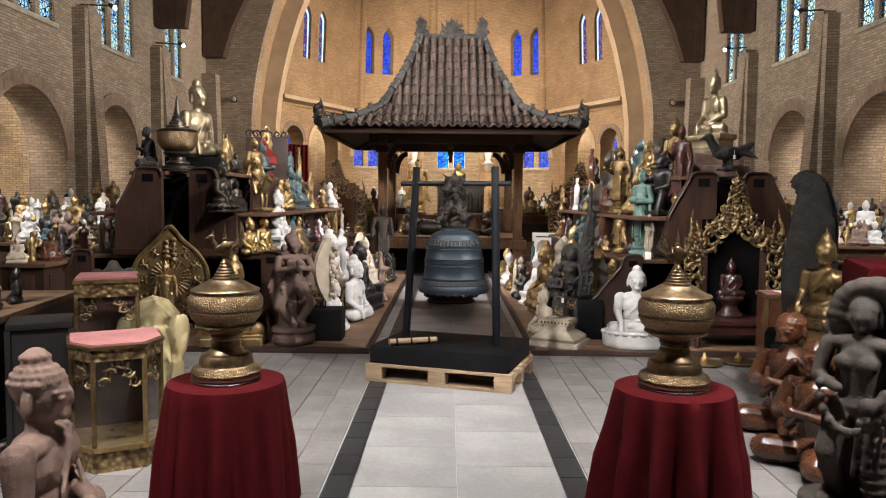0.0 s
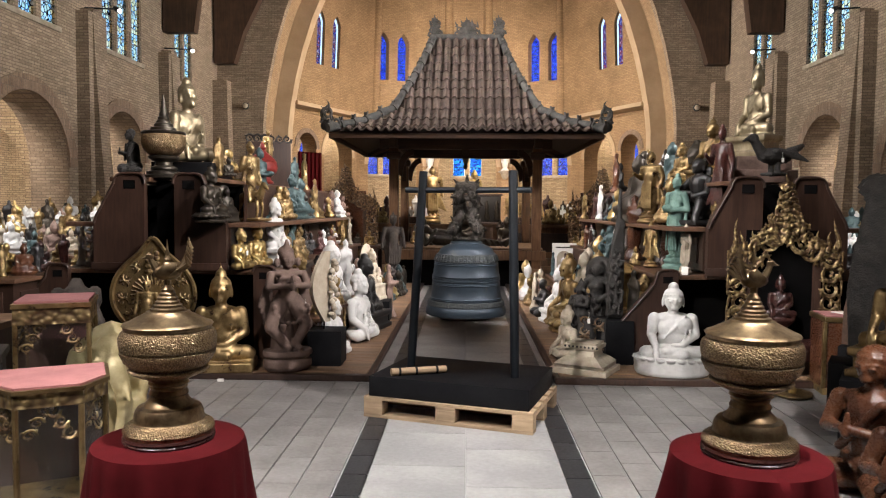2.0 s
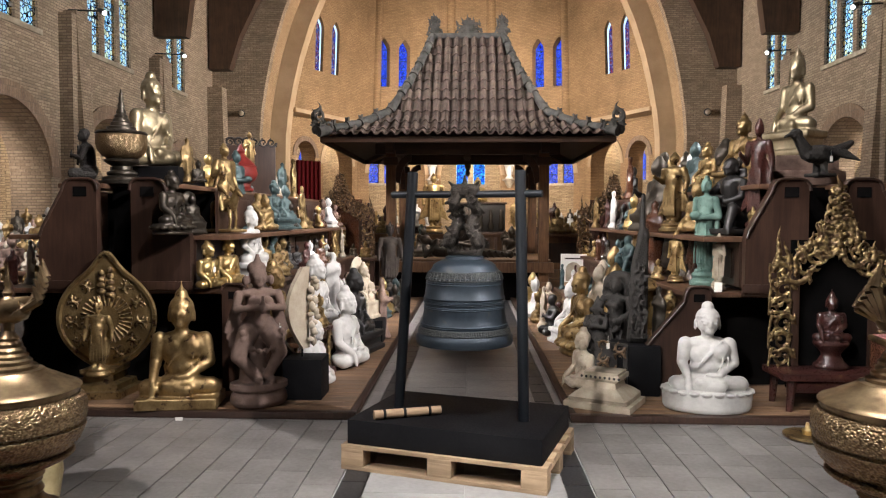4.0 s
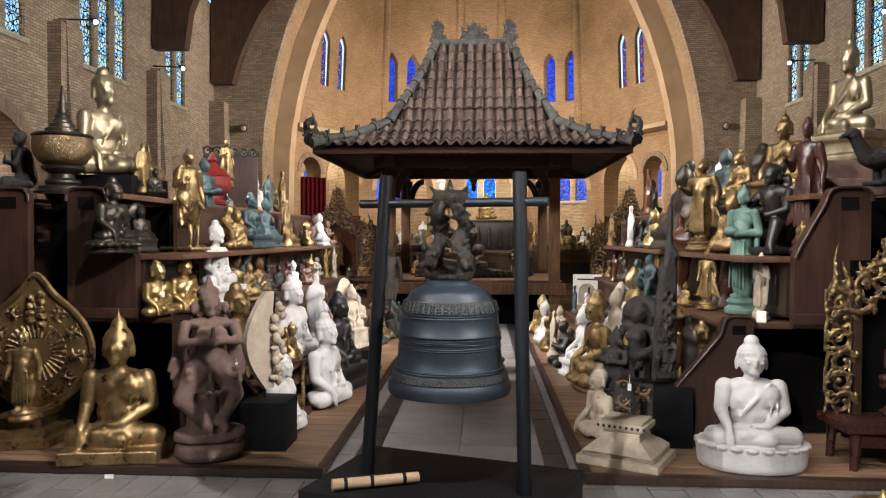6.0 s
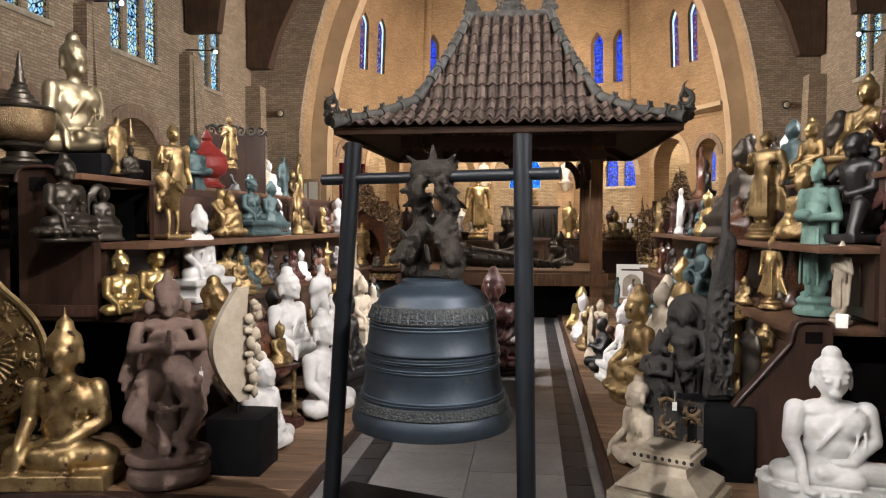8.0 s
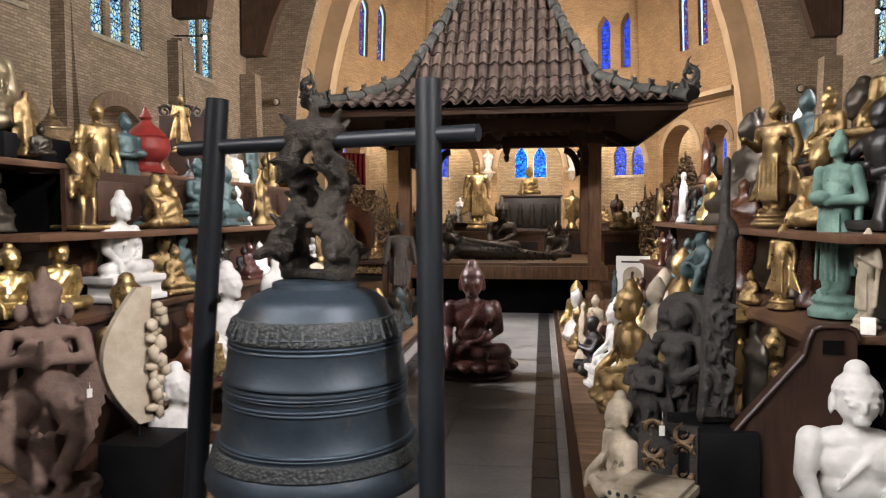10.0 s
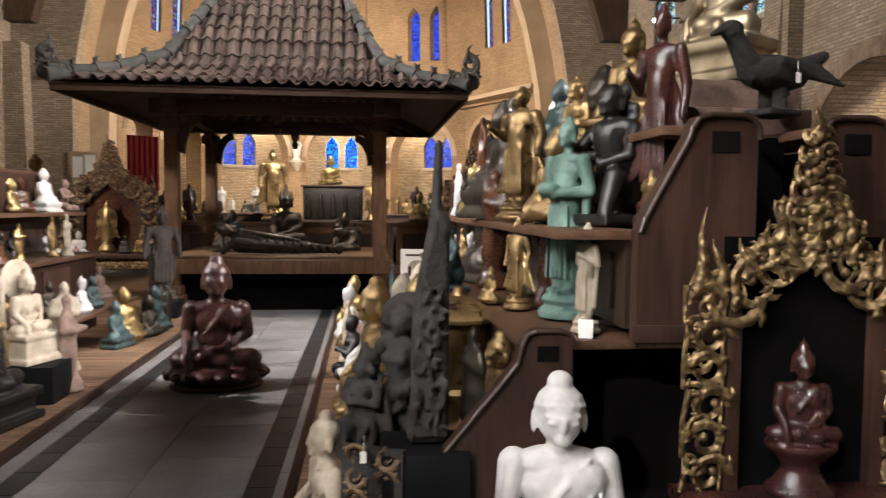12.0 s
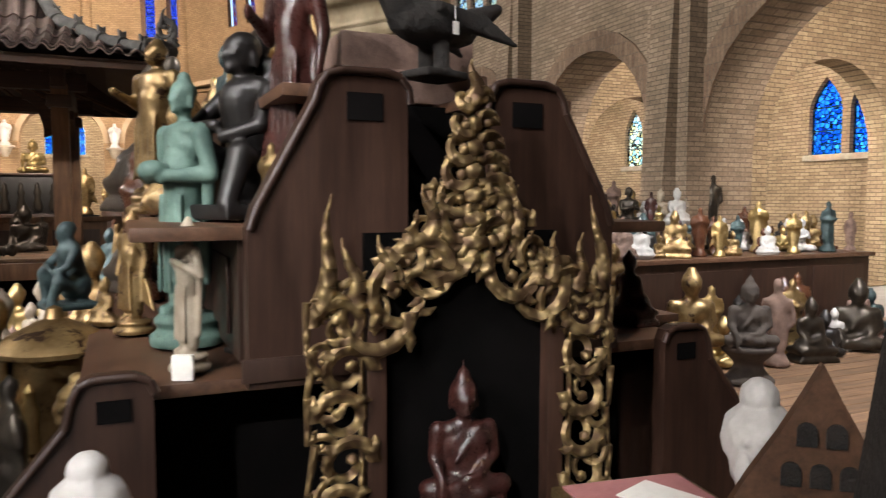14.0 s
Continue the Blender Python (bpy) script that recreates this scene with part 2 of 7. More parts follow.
M_TILE = surface("roof_tile_clay", (0.2, 0.14, 0.118), (0.11, 0.08, 0.07), 0.85, scale=6, wear=(0.1, 0.1, 0.085), cover=0.6, vary=0.2)
M_RIDGE = surface("weathered_ridge_stone", (0.13, 0.125, 0.12), (0.06, 0.058, 0.056), 0.85, scale=8, relief=0.5)
M_VELVET, _n, _l, _p = material("red_velvet")
_c = _n.new("ShaderNodeTexCoord").outputs["Object"]
_l.new(ramp(_n, _l, noise_node(_n, _l, 14, coords=_c), (0.3, (0.05, 0.003, 0.004)), (0.7, (0.066, 0.004, 0.006))), _p.inputs["Base Color"])
_p.inputs["Roughness"].default_value, _p.inputs["Sheen Weight"].default_value, _p.inputs["Sheen Tint"].default_value = 0.95, 0.015, (0.5, 0.05, 0.05, 1)
_p.inputs["Specular IOR Level"].default_value = 0.1
bump(_n, _l, noise_node(_n, _l, 160, 2, coords=_c), _p, 0.2, 0.003)
M_FLOOR_TILE = surface("grey_floor_tile", (0.25, 0.232, 0.222), (0.165, 0.153, 0.147), 0.46, scale=3, fine=40, relief=0.06, depth=0.004, vary=0.12)
M_FLOOR_LIGHT = surface("light_floor_slab", (0.36, 0.35, 0.34), (0.24, 0.235, 0.23), 0.42, scale=2, fine=40, relief=0.06, depth=0.004, vary=0.06)
M_FLOOR_DARK = surface("black_floor_tile", (0.035, 0.036, 0.039), (0.02, 0.021, 0.023), 0.38, scale=4, relief=0.06, depth=0.004, vary=0.15)
M_GROUT = surface("floor_grout", (0.5, 0.5, 0.49), (0.4, 0.4, 0.39), 0.8, scale=5, vary=0)
M_GOLD = surface("worn_gilding", (0.45, 0.325, 0.155), (0.18, 0.115, 0.05), 0.4, 0.85, 6, 60, 0.45, 0.012, (0.055, 0.03, 0.018), 0.57)
M_GOLD_P = surface("pale_rubbed_gilding", (0.34, 0.285, 0.19), (0.19, 0.15, 0.09), 0.42, 0.8, 5, 60, 0.3, 0.008, (0.1, 0.06, 0.035), 0.64)
M_GOLD_B = surface("bright_gilding", (0.6, 0.45, 0.21), (0.32, 0.22, 0.085), 0.38, 0.9, 5, 50, 0.25, 0.008, (0.12, 0.06, 0.025), 0.64, vary=0.12)
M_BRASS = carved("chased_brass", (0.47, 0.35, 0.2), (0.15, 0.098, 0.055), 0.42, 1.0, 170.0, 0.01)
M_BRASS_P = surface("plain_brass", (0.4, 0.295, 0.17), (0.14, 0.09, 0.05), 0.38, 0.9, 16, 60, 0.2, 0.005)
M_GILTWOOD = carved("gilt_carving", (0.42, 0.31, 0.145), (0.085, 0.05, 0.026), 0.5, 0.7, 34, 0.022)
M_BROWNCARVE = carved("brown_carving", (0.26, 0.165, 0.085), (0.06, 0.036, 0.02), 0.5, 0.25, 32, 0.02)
M_WHITE = surface("white_marble", (0.62, 0.61, 0.59), (0.46, 0.45, 0.43), 0.5, scale=4, fine=30, relief=0.1, depth=0.005, vary=0.06)
M_CREAM = surface("cream_stone", (0.46, 0.4, 0.31), (0.3, 0.245, 0.18), 0.7, scale=6, relief=0.4)
M_IVORY = surface("yellowed_ivory_paint", (0.55, 0.47, 0.27), (0.36, 0.28, 0.13), 0.5, 0.1, 6, relief=0.3)
M_SAND = surface("reddish_sandstone", (0.26, 0.17, 0.135), (0.13, 0.084, 0.067), 0.85, scale=8, fine=120, relief=0.6, depth=0.012)
M_GREYSTONE = surface("grey_volcanic_stone", (0.085, 0.068, 0.056), (0.038, 0.03, 0.025), 0.85, scale=8, fine=110, relief=0.6, depth=0.012)
M_DARKWOOD = surface("blackened_carved_wood", (0.026, 0.021, 0.018), (0.008, 0.007, 0.006), 0.75, scale=16, fine=90, relief=0.8, depth=0.02)
M_BRONZE = surface("dark_bronze", (0.075, 0.062, 0.048), (0.03, 0.025, 0.02), 0.38, 0.7, 7, 60, 0.2, 0.006)
M_BLACKLAC = surface("black_lacquer", (0.02, 0.018, 0.017), (0.01, 0.009, 0.009), 0.42, 0.0, 7, relief=0.15)
M_GREEN = surface("green_patina", (0.2, 0.33, 0.28), (0.1, 0.18, 0.155), 0.62, 0.15, 9, 70, 0.35, 0.01, (0.075, 0.085, 0.07), 0.62)
M_TEAL = surface("dark_teal_patina", (0.075, 0.12, 0.12), (0.03, 0.05, 0.055), 0.5, 0.4, 8)
M_REDLAC = surface("dark_red_lacquer", (0.062, 0.02, 0.016), (0.024, 0.01, 0.009), 0.3, 0.0, 8, relief=0.3, wear=(0.16, 0.09, 0.035), cover=0.63)
M_VERMIL = surface("vermilion_lacquer", (0.19, 0.021, 0.017), (0.11, 0.012, 0.01), 0.36, 0.0, 6, relief=0.1)
M_BROWN = surface("polished_brown_wood", (0.13, 0.052, 0.025), (0.05, 0.018, 0.01), 0.28, 0.0, 5, relief=0.1)
M_PINK = surface("faded_pink_cloth", (0.42, 0.18, 0.17), (0.3, 0.12, 0.12), 0.85, scale=6, fine=140)
M_PAPER = surface("white_paper", (0.8, 0.79, 0.74), (0.74, 0.72, 0.67), 0.8, scale=3, vary=0.04)
M_BLUEGLASS = stained("blue_stained_glass", (0.1, 0.16, 0.75), (0.3, 0.42, 0.92), (0.5, 0.42, 0.75), 15.0)
M_PALEGLASS = stained("pale_stained_glass", (0.85, 0.93, 1.0), (1.0, 0.9, 0.65), (0.65, 0.85, 0.95), 9.0)
M_SKYGLASS = stained("azure_stained_glass", (0.06, 0.38, 0.95), (0.25, 0.62, 1.0), (0.05, 0.22, 0.8), 13.0)
M_REDGLASS = stained("red_stained_glass", (0.65, 0.2, 0.25), (0.25, 0.3, 0.65), (0.85, 0.7, 0.65), 14.0)
M_GLASS, _n, _l, _p = material("cabinet_glass")
_p.inputs["Base Color"].default_value, _p.inputs["Roughness"].default_value, _p.inputs["Transmission Weight"].default_value, _p.inputs["IOR"].default_value = (0.9, 0.93, 0.92, 1), 0.03, 1.0, 1.45
M_LAMP, _n, _l, _p = material("lamp_glow")
_p.inputs["Emission Color"].default_value, _p.inputs["Emission Strength"].default_value = (1, 0.97, 0.92, 1), 30.0

# ---- mesh helpers ----


def grown(*bms):
    """Joins bmeshes into the first."""
    for b in bms[1:]:
        me = bpy.data.meshes.new("join")
        b.to_mesh(me)
        bms[0].from_mesh(me)
        bpy.data.meshes.remove(me)
        b.free()
    return bms[0]


def box(x0, y0, z0, x1, y1, z1, bevel=0.0, bm=None):
    bm = bm or bmesh.new()
    m = Matrix.LocRotScale(((x0 + x1) / 2, (y0 + y1) / 2, (z0 + z1) / 2), None, (abs(x1 - x0), abs(y1 - y0), abs(z1 - z0)))
    vs = bmesh.ops.create_cube(bm, size=1, matrix=m)["verts"]
    if bevel:
        es = list({e for v in vs for e in v.link_edges})
        bmesh.ops.bevel(bm, geom=es, offset=bevel, segments=2, affect="EDGES", profile=0.6)
    return bm


def lathe(profile, segs=48, bm=None, m=None):
    bm = bm or bmesh.new()
    rings = []
    for r, z in profile:
        ring = [bm.verts.new((max(r, 1e-4) * math.cos(2 * math.pi * i / segs), max(r, 1e-4) * math.sin(2 * math.pi * i / segs), z)) for i in range(segs)]
        rings.append(ring)
    for a, b in zip(rings, rings[1:]):
        for i in range(segs):
            bm.faces.new((a[i], a[(i + 1) % segs], b[(i + 1) % segs], b[i]))
    bm.faces.new(rings[0][::-1])
    bm.faces.new(rings[-1])
    if m is not None:
        bmesh.ops.transform(bm, matrix=m, verts=[v for ring in rings for v in ring])
    return bm


def rod(a, b, r0, r1=None, segs=14, bm=None):
    bm = bm or bmesh.new()
    a, b = Vector(a), Vector(b)
    m = Matrix.Translation((a + b) / 2) @ (b - a).to_track_quat("Z", "Y").to_matrix().to_4x4()
    bmesh.ops.create_cone(bm, cap_ends=True, segments=segs, radius1=r0, radius2=r0 if r1 is None else r1, depth=(b - a).length, matrix=m)
    return bm


def ball(c, r, rot=(0, 0, 0), sub=2, bm=None):
    bm = bm or bmesh.new()
    r = r if isinstance(r, tuple) else (r, r, r)
    bmesh.ops.create_icosphere(bm, subdivisions=sub, radius=1, matrix=Matrix.LocRotScale(c, Euler([radians(a) for a in rot]), r))
    return bm


def prism(points, depth, holes=(), bm=None, m=None):
    """A plate with holes: outlines in the xz plane, its front at y=0 and its back at y=depth."""
    b = bmesh.new()
    edges = []
    for loop in (points, *holes):
        vs = [b.verts.new((x, 0, z)) for x, z in loop]
        edges += [b.edges.new((vs[i], vs[(i + 1) % len(vs)])) for i in range(len(vs))]
    bmesh.ops.triangle_fill(b, use_beauty=True, use_dissolve=False, edges=edges)
    out = bmesh.ops.extrude_face_region(b, geom=list(b.faces))
    bmesh.ops.translate(b, vec=(0, depth, 0), verts=[g for g in out["geom"] if isinstance(g, bmesh.types.BMVert)])
    bmesh.ops.recalc_face_normals(b, faces=b.faces)
    if m is not None:
        bmesh.ops.transform(b, matrix=m, verts=b.verts)
    return grown(bm, b) if bm else b


def finish(name, bm, mat, smooth=None):
    me = bpy.data.meshes.new(name)
    bmesh.ops.recalc_face_normals(bm, faces=bm.faces)
    if smooth is not None:
        for f in bm.faces:
            f.smooth = True
        for e in bm.edges:
            e.smooth = len(e.link_faces) < 2 or e.calc_face_angle(0) < radians(smooth)
    bm.to_mesh(me)
    bm.free()
    me.materials.append(mat)
    return me


def part(name, bm, mat, parent, label="", smooth=40):
    ob = new(name, finish(name, bm, mat, smooth))
    ob.parent = parent
    return tagged(ob, label)


def setting(name, bm, mat, label, smooth=40, category=""):
    return tagged(new(name, finish(name, bm, mat, smooth)), label, category or name.split("_")[0], kind="structure")


def whole(name, bm, mat, label, category, m=None, group="", smooth=40):
    ob = new(name, finish(name, bm, mat, smooth))
    if m is not None:
        ob.matrix_world = m
    return tagged(ob, label, category, group)


def holder(name, label, category, m=None, group=""):
    ob = new(name)
    ob.empty_display_size = 0.1
    if m is not None:
        ob.matrix_world = m
    return tagged(ob, label, category, group)


# ---- the church ----


def round_arch(c, half, apex, z0=0.0, steps=14):
    """The outline of an arched opening, from z0 up to its apex."""
    spring = apex - half
    return [(c - half, z0)] + [(c - half * math.cos(math.pi * i / steps), spring + half * math.sin(math.pi * i / steps)) for i in range(steps + 1)] + [(c + half, z0)]


def lancet(c, half, z0, z1, steps=5):
    """A pointed window's outline."""
    rise = half * 1.7
    left = [(c - half * (1 - (i / steps) ** 1.6), z1 - rise + rise * i / steps) for i in range(steps)]
    return [(c - half, z0)] + left + [(c, z1)] + [(2 * c - x, z) for x, z in left[::-1]] + [(c + half, z0)]


PIERS = (4.3, 8.8, 13.3, 17.8, 22.3)
ARCHES = ((-3.4, 1.8, 3.9), (2.0, 1.85, 3.9), (6.5, 1.85, 3.9), (11.05, 1.85, 3.95), (15.5, 1.5, 3.8), (19.65, 1.25, 3.9), (24.2, 1.2, 3.55))
LIGHTS = ((6.5, 3), (11.05, 3), (15.55, 3), (19.7, 3), (23.75, 2))
WINDOWS = 0


def window_thing(m, halves, z0, z1, mat, label, deep=0.2):
    """A group of lancets: each a glass pane with its bars, on a stone sill."""
    global WINDOWS
    WINDOWS += 1
    w = holder("window_%d" % WINDOWS, label, "window", m)
    w["kind"] = "structure"
    for c, half in halves:
        p = part("pane", prism(lancet(c, half - 0.01, z0, z1 - 0.02), 0.012), mat, w)
        p.visible_shadow = False
        bars = bmesh.new()
        for i in range(1, int((z1 - z0) / 0.42)):
            box(c - half + 0.012, -0.02, z0 + 0.42 * i, c + half - 0.012, -0.004, z0 + 0.42 * i + 0.02, bm=bars)
        part("glazing_bar", bars, M_STEEL, w)
    a, b = halves[0], halves[-1]
    part("window_sill", box(a[0] - a[1] - 0.08, -deep - 0.06, z0 - 0.12, b[0] + b[1] + 0.08, -deep + 0.04, z0 - 0.004, 0.02), M_CREAM, w)
    return w


for side, name in ((-1, "wall_west"), (1, "wall_east")):
    holes, high = [round_arch(c, h, a, 0.02) for c, h, a in ARCHES], []
    groups = []
    for c, k in LIGHTS:
        pitch = 0.78
        spots = [(c + (i - (k - 1) / 2) * pitch, 0.3) for i in range(k)]
        groups.append(spots)
        high += [lancet(x, h, 5.35, 8.0) for x, h in spots]
    # plate in (y, z): local x runs along the wall, local y outwards
    m = Matrix(((0, side, 0, AX + side * NAVE), (1, 0, 0, 0), (0, 0, 1, 0), (0, 0, 0, 1)))
    setting(name, prism([(-6, 0), (27.0, 0), (27.0, 5.0), (-6, 5.0)], 0.9, holes, m=m), M_BRICK, "brown brick nave wall with round arches", None)
    setting(name + "_upper", prism([(-6, 5.0), (27.0, 5.0), (27.0, 9.2), (-6, 9.2)], 0.12, high, m=m), M_BRICK, "brown brick upper nave wall with lancet windows", None)
    for spots in groups:
        window_thing(m @ Matrix.Translation((0, 0.05, 0)), spots, 5.35, 8.0, M_PALEGLASS, "pale stained glass lancet windows in the brick nave wall", 0.05)
    for c, h, a in ARCHES:
        if c > 4:
            ring_o, ring_i = round_arch(c, h + 0.32, a + 0.32, a - h - 0.001), round_arch(c, h, a, a - h - 0.001)
            setting("trim_arch", prism(ring_o[1:-1] + ring_i[1:-1][::-1], 0.06, m=m @ Matrix.Translation((0, -0.04, 0))), M_ARCHBRICK, "ring of upright bricks round an arch", None, "arch trim")
    for y in PIERS:
        b = box(AX + side * NAVE, y - 0.42, 0, AX + side * (NAVE - 0.3), y + 0.42, 5.9)
        grown(b, prism([(0, 0), (0.62, 0), (0.36, 4.6), (0.3, 6.0), (0, 6.0)], 0.44, m=Matrix(((-side, 0, 0, AX + side * NAVE), (0, 1, 0, y - 0.22), (0, 0, 1, 0), (0, 0, 0, 1)))))
        setting("pier", b, M_BRICK, "brick pier that narrows upwards", None)
        # a curved timber brace from the pier up to the roof
        t = bmesh.new()
        pts = [(NAVE - 0.05, 6.55), (NAVE - 0.95, 6.55), (NAVE - 1.1, 7.6), (NAVE - 1.8, 9.2), (NAVE - 5.2, 12.2), (NAVE - 5.2, 12.8), (NAVE - 2.0, 10.8), (NAVE - 0.05, 9.0)]
        prism([(side * x, z) for x, z in pts], 0.34, bm=t, m=Matrix.Translation((AX, y - 0.17, 0)))
        setting("roof_brace", t, M_TIMBER, "dark curved timber roof brace", None)
    # side aisle: outer wall with small windows, vault and cross walls
    ow = AX + side * (NAVE + 4.6)
    mo = Matrix(((0, side, 0, ow), (1, 0, 0, 0), (0, 0, 1, 0), (0, 0, 0, 1)))
    outer = [(c - 0.42, 0.34) for c in (6.6, 10.6, 14.3, 19.7)] + [(c + 0.42, 0.34) for c in (6.6, 10.6, 14.3, 19.7)]
    setting("wall_outer", prism([(-6, 0), (29, 0), (29, 6), (-6, 6)], 0.16, [lancet(c, h, 2.2, 3.6) for c, h in outer], m=mo), M_BRICK_Y, "yellow brick outer aisle wall", None)
    for c in (6.6, 10.6, 14.3, 19.7):
        window_thing(mo @ Matrix.Translation((0, 0.08, 0)), [(c - 0.42, 0.34), (c + 0.42, 0.34)], 2.2, 3.6, M_SKYGLASS if c < 15 else M_PALEGLASS, "blue and white stained glass pair in the aisle wall", 0.08)
    for y in (8.8, 13.3, 17.8, 22.3):
        mx = Matrix(((side, 0, 0, AX + side * (NAVE + 0.9)), (0, 1, 0, y - 0.2), (0, 0, 1, 0), (0, 0, 0, 1)))
        setting("wall_cross", prism([(0, 0), (3.7, 0), (3.7, 5), (0, 5)], 0.4, [round_arch(1.85, 1.35, 3.5, 0.02)], m=mx), M_BRICK_Y, "brick cross arch in the side aisle", None)
    setting("ceiling_aisle", box(AX + side * (NAVE + 0.9), -6, 4.6, ow, 29, 4.8), M_PLASTER, "plain plastered aisle ceiling", None)

# the wall with the great arch
half = [(7.35, 0.0), (7.35, 4.4), (7.28, 5.2), (7.12, 6.2), (6.88, 7.3), (6.52, 8.5), (5.9, 10.0), (4.8, 11.6), (3.0, 13.0), (1.2, 14.0), (0.0, 14.3)]
arch = [(AX - x, max(z, 0.02)) for x, z in half] + [(AX + x, max(z, 0.02)) for x, z in half[-2::-1]]
for side, name in ((-1, "wall_arch_west"), (1, "wall_arch_east")):
    pts = [(AX + side * 9.0, 0), (AX + side * 9.0, 15.0), (AX, 15.0)] + [(AX + side * x, z) for x, z in half[::-1]]
    setting(name, prism(pts, 0.35, m=Matrix.Translation((0, 26.9, 0))), M_BRICK, "brick wall beside the great pointed chancel arch", None)
    setting("arch_reveal", prism(pts, 0.95, m=Matrix.Translation((0, 27.252, 0))), M_APSE_FLAT, "tan brick reveal of the great chancel arch", None, "arch reveal")
    setting("corner_pier", prism([(AX + side * 9.0, 0), (AX + side * 8.35, 0), (AX + side * 8.5, 5.9), (AX + side * 9.0, 5.9)], 0.5, m=Matrix.Translation((0, 26.4, 0))), M_BRICK, "brick corner pier", None, "pier")
    t = prism([(AX + side * x, z) for x, z in [(8.95, 6.5), (8.25, 6.5), (7.9, 7.6), (7.3, 8.8), (6.0, 10.5), (4.8, 12.0), (4.8, 12.6), (8.95, 12.6)]], 0.4, m=Matrix.Translation((0, 26.45, 0)))
    setting("roof_brace", t, M_TIMBER, "dark curved timber roof brace", None)
    # the plastered inner order of the arch, splayed towards the apse
    pts = [(AX + side * (x + 0.002), z) for x, z in half] + [(AX + side * max(x - 0.5 - 0.02 * z, -0.4), max(z - 0.9, 0) if x < 3.5 else z) for x, z in half[::-1]]
    setting("trim_inner_arch", prism(pts, 0.7, m=Matrix.Translation((0, 28.2, 0))), M_PLASTER, "plastered inner order of the chancel arch", None, "arch trim")

# the apse: an arcade below, facets between ribs above that lean in towards the dome
CY, RAD = 29.0, 7.0
LOW = (-84, -46, -13.5, 13.5, 46, 84)
HIGH = (-84, -38, -8, 8, 38, 84)


def facet(a0, a1, r):
    p0 = Vector((AX + r * math.sin(radians(a0)), CY + r * math.cos(radians(a0)), 0))
    p1 = Vector((AX + r * math.sin(radians(a1)), CY + r * math.cos(radians(a1)), 0))
    u = (p1 - p0).normalized()
    w = Vector((-u.y, u.x, 0))
    return Matrix(((u.x, w.x, 0, (p0.x + p1.x) / 2), (u.y, w.y, 0, (p0.y + p1.y) / 2), (0, 0, 1, 0), (0, 0, 0, 1))), (p1 - p0).length


def panel(w, z0, z1):
    return [(-w / 2 - 0.08, z0), (w / 2 + 0.08, z0), (w / 2 + 0.08, z1), (-w / 2 - 0.08, z1)]


for a0, a1 in zip(LOW, LOW[1:]):
    m, wide = facet(a0, a1, RAD)
    s = (a0 + a1 > 1) - (a0 + a1 < -1)
    side_bay = abs(a0 + a1) > 90
    h = 1.05 if side_bay else 1.4
    c = -s * 0.85 if side_bay else 0.0
    z = 4.75 if side_bay else 4.85
    holes = [round_arch(c, h, z, 0.02)]
    if side_bay:
        holes.append(round_arch(s * 1.35, 0.62, 4.5, 0.02))
    setting("wall_apse", prism(panel(wide, 0, 5.3), 0.7, holes, m=m), M_APSE, "tan brick apse arcade", None)
    for k, (c, h, z) in enumerate([(c, h, z)] + ([(s * 1.35, 0.62, 4.5)] if side_bay else [])):
        setting("trim_arch", prism(round_arch(c, h + 0.2, z + 0.2, z - h - 0.001)[1:-1] + round_arch(c, h, z, z - h - 0.001)[1:-1][::-1], 0.06, m=m @ Matrix.Translation((0, -0.03, 0))), M_ARCHBRICK if k else M_PLASTER, "arch ring in the apse", None, "arch trim")
    m, wide = facet(a0, a1, 8.9)
    wins = [(-0.42, 0.29), (0.42, 0.29)]
    if side_bay:
        wins = [(s * 0.4 - s * 1.15, 0.29)]
    setting("wall_ambulatory", prism(panel(wide, 0, 5.6), 0.16, [lancet(x, hh, 3.1, 4.5) for x, hh in wins], m=m), M_BRICK_Y, "yellow brick wall behind the apse arcade", None)
    window_thing(m @ Matrix.Translation((0, 0.08, 0)), wins, 3.1, 4.5, M_BLUEGLASS if s else M_SKYGLASS, "blue stained glass windows behind the apse arcade", 0.08)
    setting("ceiling_ambulatory", prism(panel(wide, 5.4, 5.55), -2.6, m=m), M_PLASTER, "plastered ceiling behind the arcade", None)
lean = Matrix.Identity(4)
lean[1][2] = -0.05
for a0, a1 in zip(HIGH, HIGH[1:]):
    m, wide = facet(a0, a1, RAD + 0.27)
    m = m @ lean
    s = (a0 + a1 > 1) - (a0 + a1 < -1)
    side_bay = abs(a0 + a1) > 90
    if side_bay:
        wins = [(s * 0.72 - 0.5, 0.24), (s * 0.72 + 0.5, 0.24)]
    elif s:
        wins = [(s * 0.95 - 0.48, 0.27), (s * 0.95 + 0.48, 0.27)]
    else:
        wins = []
    setting("wall_apse", prism(panel(wide, 5.3, 15), 0.14 if side_bay else 0.5, [lancet(x, h, 7.35, 9.5) for x, h in wins], m=m), M_APSE, "tan brick apse wall between ribs", None)
    if wins:
        inset = 0.1 if side_bay else 0.3
        window_thing(m @ Matrix.Translation((0, inset, 0)), wins, 7.35, 9.5, M_REDGLASS if side_bay else M_BLUEGLASS, "deep blue and red stained glass lancets high in the apse", inset)
for a in HIGH[1:-1]:
    ix, iy = math.sin(radians(a)), math.cos(radians(a))
    p = Vector((AX + 6.98 * ix, CY + 6.98 * iy, 5.3))
    setting("rib", rod(p, p - Vector((ix * 0.485, iy * 0.485, -9.7)), 0.2, 0.2, 12), M_APSE, "slender brick rib of the apse", None)
